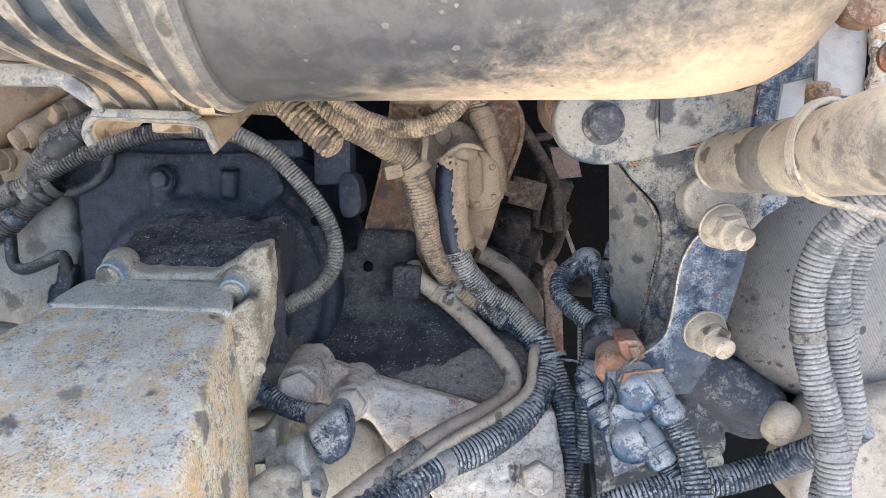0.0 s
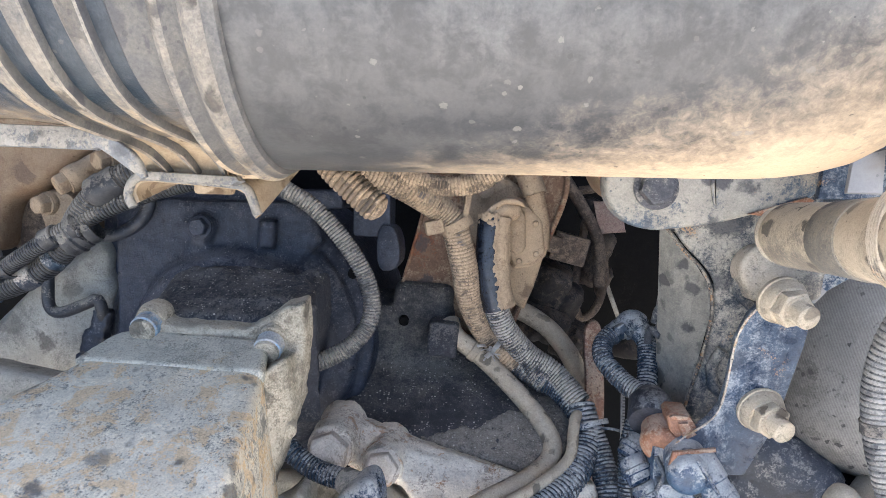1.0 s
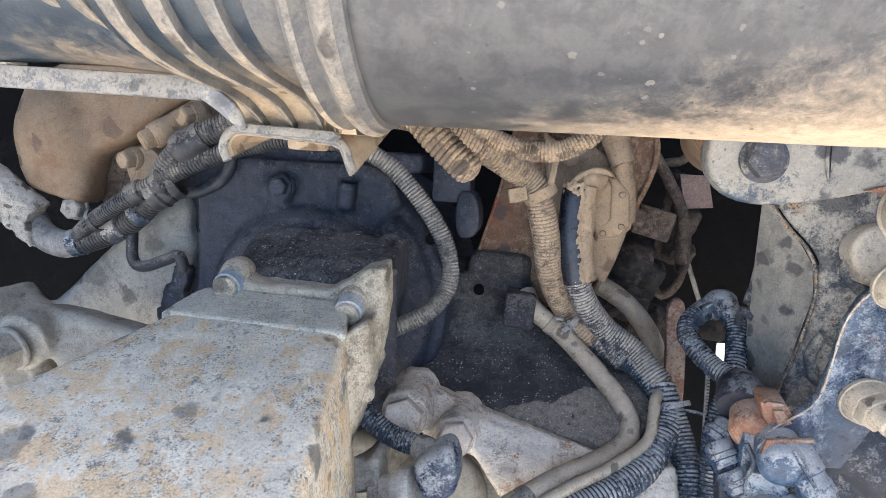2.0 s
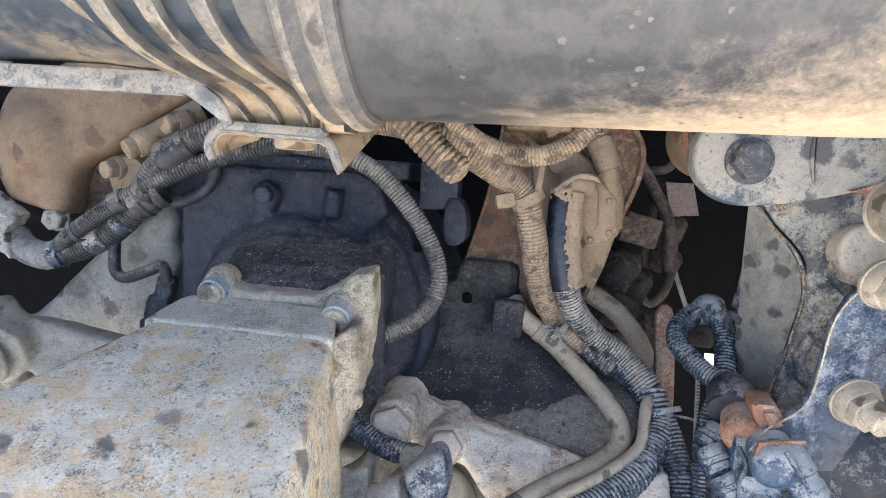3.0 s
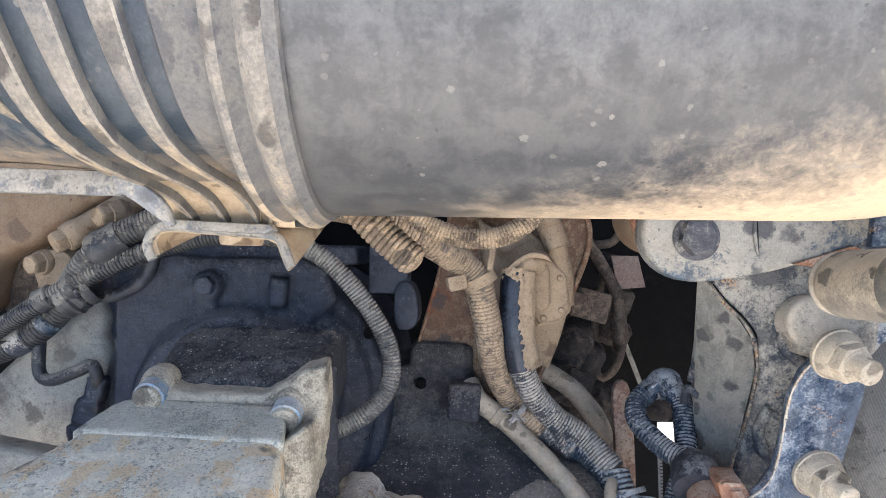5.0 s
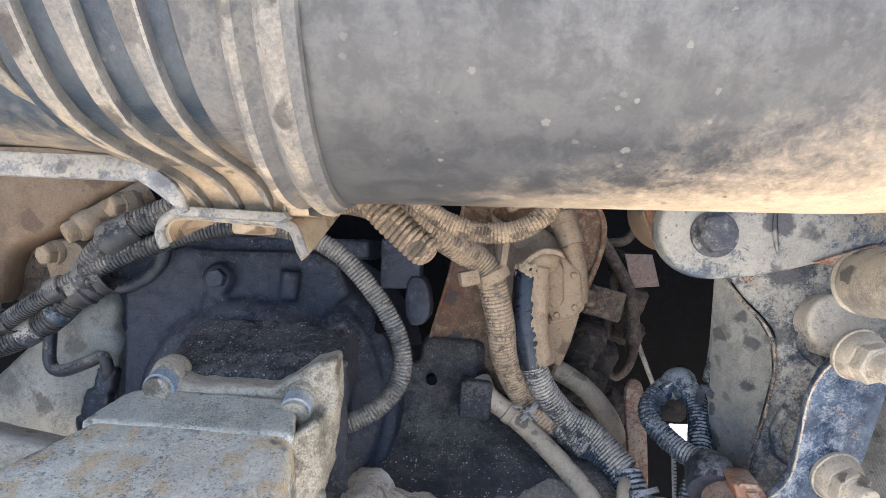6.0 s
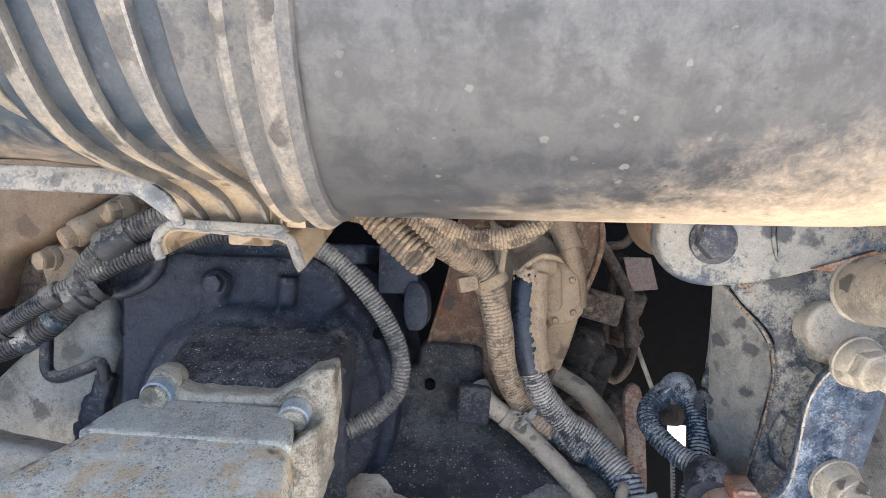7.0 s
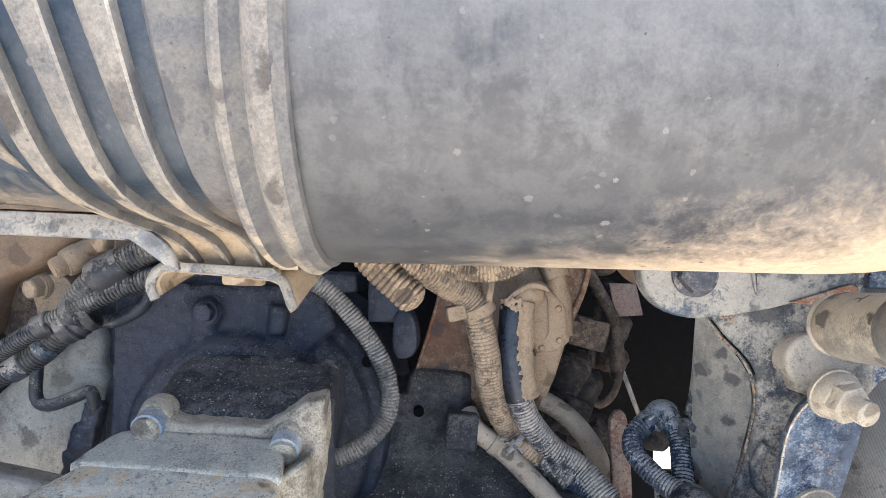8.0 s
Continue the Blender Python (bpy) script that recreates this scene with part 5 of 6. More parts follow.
def step_panel():
    t = thing("step_panel", (0.28, 0.5, 1.16), "smooth pale grey step panel with a corroded corner", "panel")
    bm = bmesh.new()
    slab(bm, [(0.269, 0.50, 1.143), (0.268, 0.50, 1.22), (0.304, 0.50, 1.22), (0.304, 0.50, 1.138)], (0, 0.006, 0), 0.003)
    part("panel", bm, M_WHITE, t)
    # This pale tab is added to imitate a reflection on the painted metal.
    bm = bmesh.new()
    slab(bm, [(0.2495, 0.515, 1.124), (0.2525, 0.515, 1.1500), (0.275, 0.515, 1.1560), (0.275, 0.515, 1.124)], (0, 0.006, 0), 0.003)
    part("tab", bm, M_WHITE, t)
    bm = bmesh.new()
    slab(bm, [(0.250, 0.555, 1.120), (0.262, 0.555, 1.225), (0.33, 0.555, 1.225), (0.33, 0.555, 1.120)], (0, 0.008, 0), 0.002)
    part("back_plate", bm, M_BLUE, t, "dark blue scratched back plate")
    bm = bmesh.new()
    slab(bm, [(0.302, 0.49, 1.135), (0.304, 0.49, 1.165), (0.300, 0.49, 1.20), (0.36, 0.49, 1.22), (0.36, 0.49, 1.135)], (0, 0.012, 0), 0.003)
    cast(part("corner", bm, M_CHIP, t, "corroded crusty metal corner"), 0.0025, 1, 0.006, 0.008)
    bolt(t, (0.316, 0.489, 1.165), (0, -1, 0), 0.014, 0.007, M_BRONZE, 0.012, label="rusty bolt")
    bm = bmesh.new()
    slab(bm, rounded([(0.262, 0.46, 1.185), (0.285, 0.46, 1.178), (0.30, 0.46, 1.19), (0.30, 0.46, 1.22), (0.262, 0.46, 1.22)], 2), (0, 0.02, 0), 0.003)
    part("cap", bm, M_BRONZE, t, "brown rusted cap")


engine_backdrop()
rail_backdrop()
air_tank()
tank_rail()
mount_bracket()
bell_housing()
side_beam()
engine_mount()
steering_cover()
gearbox_side()
control_arm()
hanger()
link_plate()
long_pipe()
air_bag()
hub_casting()
lower_pan()
step_panel()

TANS, DARKS, BLUES, PALES = [M_TANHOSE, M_TANGROOVE], [M_HOSE, M_HOSEGROOVE], [M_BLUEHOSE, M_BLUEGROOVE], [M_PALEHOSE, M_PALEGROOVE]


# ---- the timing plate and valve in the middle ----
def timing_plate():
    t = thing("mounting_plate", (0, 0.78, 1.0), "tan rusty steel plate with a raised rounded rim", "plate")
    out = [(-0.092, 1.005), (-0.066, 1.107), (-0.05, 1.22), (0.045, 1.22), (0.072, 1.172), (0.086, 1.150), (0.089, 1.130), (0.084, 1.105), (0.066, 1.058), (0.043, 0.995), (0.03, 0.96), (-0.08, 0.96)]
    bm = bmesh.new()
    slab(bm, plane_y(out, 0.772), (0, 0.012, 0), 0.002)
    part("plate", bm, M_BRONZE, t)
    bm = bmesh.new()
    pts = curve_points([(0.040, 0.769, 1.215), (0.070, 0.769, 1.173), (0.085, 0.769, 1.150), (0.088, 0.769, 1.130), (0.083, 0.769, 1.105), (0.065, 0.769, 1.058), (0.041, 0.769, 0.995), (0.03, 0.769, 0.965)], 0.004)
    sweep(bm, pts, [0.0032] * len(pts), 10)
    part("rim", bm, M_BRONZE, t)
    bm = bmesh.new()
    pts = curve_points([(-0.052, 0.77, 1.21), (-0.066, 0.77, 1.107), (-0.092, 0.77, 1.008)], 0.004)
    sweep(bm, pts, [0.002] * len(pts), 8)
    part("rim", bm, M_BRONZE, t)
    # mud-covered mounting block above
    bm = bmesh.new()
    slab(bm, [(-0.055, 0.742, 1.155), (0.012, 0.742, 1.155), (0.012, 0.742, 1.21), (-0.055, 0.742, 1.21)], (0, 0.03, 0), 0.003)
    slab(bm, [(-0.012, 0.74, 1.15), (-0.004, 0.74, 1.15), (-0.004, 0.74, 1.20), (-0.012, 0.74, 1.20)], (0, 0.03, 0), 0.002)
    slab(bm, [(-0.030, 0.756, 1.150), (-0.014, 0.756, 1.138), (0.020, 0.756, 1.138), (0.052, 0.756, 1.116), (0.057, 0.756, 1.108), (0.064, 0.756, 1.049), (0.055, 0.756, 1.018), (0.045, 0.756, 0.992), (0.020, 0.756, 1.01), (-0.02, 0.756, 1.08)], (0, 0.02, 0), 0.003)
    cast(part("block", bm, M_TANMUD, t, "mud-covered mounting block"), 0.003, 2, 0.001, 0.015)
    bm = bmesh.new()
    cyl(bm, (0.0, 0.756, 1.122), (0.0, 0.748, 1.122), 0.009, bevel=0.001)
    part("plug", bm, M_TANMUD, t)


def valve():
    t = thing("valve_body", (0.04, 0.73, 1.07), "tan mud-coated valve body with a moulded elbow cap", "valve")
    bm = bmesh.new()
    outline = [(0.0215, 1.1128), (0.0449, 1.1056), (0.0580, 1.0940), (0.0606, 1.0890), (0.0635, 1.0620), (0.0630, 1.0560), (0.0526, 1.0452), (0.0329, 1.0415), (0.0184, 1.0695), (0.0110, 1.1000)]
    slab(bm, plane_y(outline, 0.735), (0.001, 0.034, 0), 0.0045, 3)
    body = part("body", bm, M_TANMUD, t)
    bm = bmesh.new()
    slab(bm, plane_y([(0.034 + (x - 0.034) * 1.12, 1.078 + (z - 1.078) * 1.10) for x, z in outline], 0.748), (0, 0.02, 0), 0.003)
    part("flange", bm, M_TANMUD, body)
    bm = bmesh.new()
    slab(bm, plane_y([(0.0200, 1.1065), (0.0381, 1.1030), (0.0418, 1.0960), (0.0432, 1.0640), (0.0400, 1.0580), (0.0332, 1.0560), (0.0240, 1.0610)], 0.7265), (0, 0.014, 0), 0.0035, 3)
    part("cover", bm, M_TANMUD, body)
    for x, z in ((0.0530, 1.0880), (0.0545, 1.0560), (0.0370, 1.0480)):
        bm = bmesh.new()
        lathe(bm, (x, 0.7365, z), (x, 0.7325, z), [(0, 0.0034), (0.6, 0.0034), (1, 0.0026)], 12)
        part("screw", bm, M_TANMUD, body)
    bm = bmesh.new()
    tube(bm, [(0.030, 0.728, 1.101), (0.021, 0.720, 1.102), (0.013, 0.717, 1.098), (0.0085, 0.716, 1.088)], 0.0108, 22)
    tube(bm, [(0.016, 0.722, 1.094), (0.0180, 0.721, 1.080), (0.0185, 0.721, 1.058), (0.0160, 0.722, 1.040), (0.0165, 0.723, 1.014)], 0.0098, 18)
    cast(part("elbow_cap", bm, M_TANMUD, t), 0.0015, 1, 0.0012, 0.006)
    bm = bmesh.new()
    slab(bm, [(-0.0036, 0.703, 1.0930), (-0.0010, 0.703, 1.0990), (0.0051, 0.705, 1.1050), (0.0125, 0.707, 1.1100), (0.0211, 0.709, 1.1138), (0.0300, 0.711, 1.1132), (0.0374, 0.713, 1.1105), (0.0425, 0.715, 1.1040), (0.0331, 0.713, 1.1072), (0.0198, 0.709, 1.1080), (0.0100, 0.706, 1.1020), (0.0040, 0.704, 1.0950)], (0.003, 0.020, 0.002), 0.0012)
    cast(part("hood", bm, M_TANMUD, t, "folded mud-caked rubber flap"), 0.0011, 1, 0.0012, 0.005)
    bm = bmesh.new()
    conduit(bm, [(0.034, 0.75, 1.215), (0.036, 0.75, 1.173), (0.041, 0.748, 1.143)], 0.0115)
    part("top_conduit", bm, TANS, t)
    bm = bmesh.new()
    lathe(bm, (0.041, 0.747, 1.148), (0.052, 0.742, 1.118), [(0, 0.0138), (0.3, 0.0140), (0.32, 0.0132), (1, 0.0128)], 24)
    tube(bm, [(0.050, 0.744, 1.122), (0.058, 0.748, 1.09), (0.060, 0.752, 1.055)], 0.0105)
    part("fitting", bm, M_TANMUD, t)


def wrapped_tube():
    """The smooth black sleeve below the elbow, half covered in mud, then corrugated."""
    pts = [(0.0065, 0.715, 1.094), (0.0050, 0.714, 1.076), (0.0050, 0.714, 1.049), (0.0085, 0.715, 1.021), (0.0140, 0.717, 1.000)]
    t = thing("black_sleeve_hose", pts[0], "black smooth sleeve half crusted with tan mud over corrugated conduit", "hose")
    part("sleeve", tube(bmesh.new(), pts, 0.0132, 24), M_SLEEVE, t, "shiny black tape sleeve with flaking mud")
    crust = tube(bmesh.new(), [Vector(p) + Vector((0.0098, 0.0010, 0.001)) for p in pts], 0.0112, 24)
    rng = random.Random(3)
    for k in range(150):
        s = rng.random()
        i = min(int(s * (len(pts) - 1)), len(pts) - 2)
        spine = Vector(pts[i]).lerp(Vector(pts[i + 1]), s * (len(pts) - 1) - i)
        a = rng.gauss(0.52, 0.13)
        size = rng.uniform(0.0007, 0.0022)
        ball(crust, spine + Vector((0.0128 * math.sin(a), -0.0128 * math.cos(a), 0)), (size, size * 0.6, size * rng.uniform(0.8, 1.8)), 8)
    for k in range(40):
        a = rng.uniform(-1.6, 0.6)
        size = rng.uniform(0.0012, 0.0030)
        ball(crust, Vector(pts[0]) + Vector((0.0125 * math.sin(a), -0.0125 * math.cos(a), -rng.uniform(-0.004, 0.010))), (size, size * 0.7, size), 8)
    cast(part("mud_crust", crust, M_TANMUD, t, "flaking tan mud crust"), 0.0011, 1, 0.0022, 0.004)
    run = [(0.0120, 0.716, 1.006), (0.0245, 0.724, 0.978), (0.047, 0.731, 0.951), (0.078, 0.728, 0.930), (0.103, 0.71, 0.905), (0.108, 0.69, 0.874), (0.085, 0.65, 0.846), (0.041, 0.61, 0.829), (-0.001, 0.58, 0.823), (-0.043, 0.54, 0.811), (-0.10, 0.49, 0.79)]
    part("upper_conduit", conduit(bmesh.new(), run[:5], 0.0130), [M_MIXHOSE, M_MIXGROOVE], t)
    part("lower_conduit", conduit(bmesh.new(), run[4:], 0.0145, 0.0058, 0.0015), [M_BLUEHOSE, M_BLUEGROOVE], t)
    bm = bmesh.new()
    a, b = Vector((0.006, 0.585, 0.8235)), Vector((-0.005, 0.577, 0.822))
    lathe(bm, a, b, [(0, 0.0150), (0.1, 0.0162), (0.5, 0.0158), (0.9, 0.0165), (1, 0.0150)], 24)
    part("tape", bm, M_PALEHOSE, t, "grey tape band")


M_SLEEVE = grime("black_tape_with_mud", (0.010, 0.014, 0.024), (0.020, 0.027, 0.042), (0.30, 0.29, 0.27), 0.20, 0.22, 0, 1.3, up=0.0, grain=0.1, drift=(0.40, 0.295, 0.195), drifted=0.36, lee=0.55)
timing_plate()
valve()
wrapped_tube()

# ---- hoses ----
hose("corrugated_hose", [(-0.128, 0.53, 1.165), (-0.118, 0.505, 1.146), (-0.105, 0.50, 1.131), (-0.090, 0.50, 1.117), (-0.0720, 0.50, 1.1020)], 0.0112, "short tan dust-covered corrugated hose with closed end", [M_TANHOSE, M_TANGROOVE], 0.0050, 0.0013, taper_end=True)
def harness():
    """The thick harness: tan with dust above, black below the tie."""
    run = [(-0.415, 0.68, 1.066), (-0.400, 0.667, 1.083), (-0.385, 0.662, 1.100), (-0.366, 0.66, 1.117), (-0.340, 0.66, 1.130), (-0.305, 0.66, 1.145), (-0.24, 0.67, 1.155), (-0.16, 0.66, 1.152), (-0.124, 0.652, 1.143), (-0.080, 0.668, 1.124), (-0.045, 0.692, 1.102), (-0.028, 0.698, 1.085)]
    down = [(-0.031, 0.697, 1.090), (-0.020, 0.705, 1.046), (-0.013, 0.72, 1.008), (0.006, 0.742, 0.968), (0.040, 0.742, 0.938), (0.070, 0.731, 0.920)]
    low = [(0.062, 0.734, 0.925), (0.085, 0.725, 0.914), (0.108, 0.702, 0.889), (0.121, 0.683, 0.859), (0.127, 0.66, 0.824), (0.126, 0.63, 0.761), (0.12, 0.60, 0.70)]
    t = thing("wiring_harness", run[0], "thick corrugated wiring harness, tan with dust, running down the bay", "wiring harness")
    part("upper_conduit", conduit(bmesh.new(), run[:6], 0.0125, 0.0046, 0.0013), DARKS, t)
    bm = bmesh.new()
    lathe(bm, (-0.379, 0.66, 1.107), (-0.352, 0.66, 1.124), [(0, 0.0145), (0.08, 0.0165), (0.45, 0.017), (0.55, 0.0155), (0.9, 0.0155), (1, 0.0140)], 28)
    part("joining_sleeve", bm, M_HOSE, t, "black plastic joining sleeve")
    part("cross_conduit", conduit(bmesh.new(), run[5:], 0.0140, 0.0046, 0.0013), TANS, t)
    part("middle_conduit", conduit(bmesh.new(), down[:5], 0.0138, 0.0044, 0.0008), TANS, t)
    part("merging_conduit", conduit(bmesh.new(), down[4:], 0.0136, 0.0040, 0.0012), [M_MIXHOSE, M_MIXGROOVE], t, "black conduit patched with tan dust")
    part("lower_conduit", conduit(bmesh.new(), low, 0.0130, 0.0046, 0.0014), BLUES, t, "blue-black lower conduit")


harness()


def banded(name, runs, bands, label, category="hose", group=""):
    """A hose whose runs and tape bands are parts: runs of (name, points, r, materials, pitch, depth), with no pitch for a smooth tube; bands of (p, q, r, material, label)."""
    t = thing(name, runs[0][1][0], label, category, group)
    for kind, pts, r, mats, pitch, depth in runs:
        part(kind, conduit(bmesh.new(), pts, r, pitch, depth) if pitch else tube(bmesh.new(), pts, r), mats, t)
    for p, q, r, mat, words in bands:
        part("tape_band", lathe(bmesh.new(), p, q, [(0, r), (0.06, r + 0.0012), (0.5, r + 0.0008), (0.94, r + 0.0012), (1, r)], 24), mat, t, words)


banded("corrugated_hose", [("conduit", [(-0.52, 0.7, 1.008), (-0.488, 0.682, 1.029), (-0.434, 0.665, 1.059), (-0.377, 0.66, 1.089), (-0.332, 0.662, 1.108), (-0.288, 0.664, 1.121), (-0.249, 0.665, 1.127)], 0.0088, DARKS, 0.0042, 0.0014), ("loop", [(-0.249, 0.665, 1.127), (-0.206, 0.665, 1.122), (-0.184, 0.666, 1.113), (-0.163, 0.668, 1.099), (-0.138, 0.67, 1.072), (-0.118, 0.672, 1.042), (-0.108, 0.672, 1.014), (-0.11, 0.67, 0.99), (-0.123, 0.665, 0.971), (-0.143, 0.66, 0.958), (-0.168, 0.65, 0.948)], 0.0088, [M_LOOP, M_PALEGROOVE], 0.0040, 0.0013)], [((-0.432, 0.664, 1.061), (-0.418, 0.662, 1.068), 0.0100, M_HOSE, "dusty tape band"), ((-0.40, 0.658, 1.074), (-0.392, 0.657, 1.079), 0.0103, M_HOSE, "dusty tape band")], "thin dusty black corrugated hose looping over the bell housing", group="harness hoses")
banded("taped_hose", [("elbow", [(-0.585, 0.715, 1.028), (-0.567, 0.71, 1.008), (-0.540, 0.705, 1.000), (-0.520, 0.703, 1.003)], 0.0150, M_PALEHOSE, 0, 0), ("conduit", [(-0.530, 0.704, 1.001), (-0.496, 0.702, 1.010), (-0.455, 0.696, 1.030), (-0.428, 0.690, 1.052), (-0.412, 0.682, 1.070)], 0.0132, DARKS, 0.005, 0.0009)], [((-0.526, 0.704, 1.002), (-0.512, 0.703, 1.005), 0.0140, M_BLUEHOSE, "blue-black tape band"), ((-0.480, 0.700, 1.0175), (-0.462, 0.697, 1.0265), 0.0136, M_MIXHOSE, "torn dusty tape"), ((-0.444, 0.693, 1.0395), (-0.436, 0.691, 1.0460), 0.0136, M_BLUEHOSE, "blue-black tape band")], "black taped harness hose with pale worn elbow")
hose("corrugated_hose", [(-0.115, 0.64, 1.180), (-0.103, 0.625, 1.162), (-0.088, 0.62, 1.145), (-0.069, 0.62, 1.132), (-0.040, 0.62, 1.124), (-0.012, 0.62, 1.126), (0.010, 0.62, 1.139), (0.024, 0.625, 1.160), (0.03, 0.64, 1.19)], 0.0088, "tan dusty corrugated hose sagging in a loop", TANS, 0.0037, 0.0009, "harness hoses")
banded("corrugated_hose", [("conduit", [(0.160, 0.640, 0.920), (0.157, 0.66, 0.929), (0.141, 0.68, 0.937), (0.124, 0.70, 0.954), (0.1245, 0.715, 0.968), (0.139, 0.725, 0.980), (0.155, 0.729, 0.986), (0.167, 0.72, 0.976), (0.166, 0.70, 0.952), (0.160, 0.678, 0.926), (0.148, 0.665, 0.898), (0.142, 0.655, 0.871), (0.142, 0.64, 0.80)], 0.0102, BLUES, 0.0044, 0.0013)], [((0.132, 0.7205, 0.975), (0.143, 0.7265, 0.9825), 0.0098, M_BLUEHOSE, "dusty tape band"), ((0.142, 0.726, 0.9815), (0.158, 0.7285, 0.986), 0.0102, M_HANGER, "loose grey tape over the bend"), ((0.156, 0.728, 0.9865), (0.1675, 0.7195, 0.9745), 0.0098, M_BLUEHOSE, "dusty tape band")], "blue-black corrugated hose bent in a tight taped loop")
hose("corrugated_hose", [(0.200, 0.572, 0.876), (0.206, 0.568, 0.864), (0.212, 0.556, 0.845), (0.216, 0.54, 0.815), (0.215, 0.52, 0.77), (0.21, 0.50, 0.70)], 0.0115, "grey-blue corrugated hose leaving the connector", BLUES, 0.0048, 0.0013)
hose("corrugated_hose", [(0.194, 0.570, 0.836), (0.200, 0.566, 0.826), (0.206, 0.558, 0.815), (0.213, 0.55, 0.78), (0.21, 0.52, 0.70)], 0.0098, "short grey-blue corrugated hose", BLUES, 0.0048, 0.0012)
hose("corrugated_hose", [(0.10, 0.58, 0.765), (0.135, 0.565, 0.788), (0.167, 0.56, 0.804), (0.205, 0.56, 0.815), (0.244, 0.56, 0.820), (0.277, 0.56, 0.830), (0.298, 0.55, 0.845), (0.318, 0.53, 0.868), (0.33, 0.515, 0.89)], 0.0125, "grey dusty corrugated hose crossing low", BLUES, 0.0050, 0.0014)
banded("corrugated_hose", [("conduit", [(0.300, 0.45, 1.082), (0.284, 0.465, 1.061), (0.271, 0.478, 1.037), (0.265, 0.485, 0.999), (0.269, 0.485, 0.958), (0.279, 0.48, 0.917), (0.285, 0.475, 0.885), (0.286, 0.47, 0.848), (0.283, 0.46, 0.80), (0.28, 0.45, 0.72)], 0.0114, PALES, 0.0048, 0.0011)], [((0.2665, 0.4855, 0.974), (0.2680, 0.4855, 0.965), 0.0113, M_LOOP, "dark tape band"), ((0.2850, 0.4755, 0.888), (0.2856, 0.4745, 0.880), 0.0113, M_PALEHOSE, "grey tape band")], "pale dusty corrugated hose hanging from the pipe clip", group="hanging hoses")
banded("corrugated_hose", [("conduit", [(0.335, 0.47, 1.070), (0.310, 0.49, 1.052), (0.298, 0.50, 1.038), (0.293, 0.505, 1.012), (0.295, 0.505, 0.978), (0.303, 0.505, 0.943), (0.308, 0.50, 0.909), (0.304, 0.50, 0.873), (0.292, 0.49, 0.837), (0.285, 0.48, 0.78), (0.28, 0.46, 0.70)], 0.0128, PALES, 0.0048, 0.0011)], [((0.2955, 0.5055, 0.975), (0.2985, 0.5055, 0.964), 0.0127, M_PALEHOSE, "grey tape band")], "pale dusty corrugated hose hanging from the pipe clip", group="hanging hoses")
hose("corrugated_hose", [(0.345, 0.51, 1.075), (0.328, 0.525, 1.045), (0.322, 0.53, 1.01), (0.319, 0.53, 0.975), (0.315, 0.53, 0.94), (0.305, 0.525, 0.90)], 0.0120, "pale dusty corrugated hose behind the other two", PALES, 0.0048, 0.0011, "hanging hoses")
hose("corrugated_hose", [(0.262, 0.62, 1.085), (0.266, 0.60, 1.070), (0.262, 0.595, 1.045), (0.256, 0.60, 1.015)], 0.0100, "black corrugated hose behind the pipe", BLUES, 0.0048, 0.0013)
banded("rubber_tube", [("tube", [(-0.035, 0.755, 0.978), (-0.026, 0.742, 0.963), (0.003, 0.738, 0.942), (0.040, 0.723, 0.910), (0.066, 0.70, 0.884), (0.073, 0.68, 0.866), (0.055, 0.655, 0.852), (-0.001, 0.603, 0.842), (-0.045, 0.562, 0.829), (-0.075, 0.53, 0.818), (-0.12, 0.49, 0.80)], 0.0100, M_TUBE, 0, 0)], [((-0.010, 0.7395, 0.9515), (-0.003, 0.7385, 0.9465), 0.0102, M_TUBE, "tan band")], "tan dusty smooth rubber tube curving down", "tube")
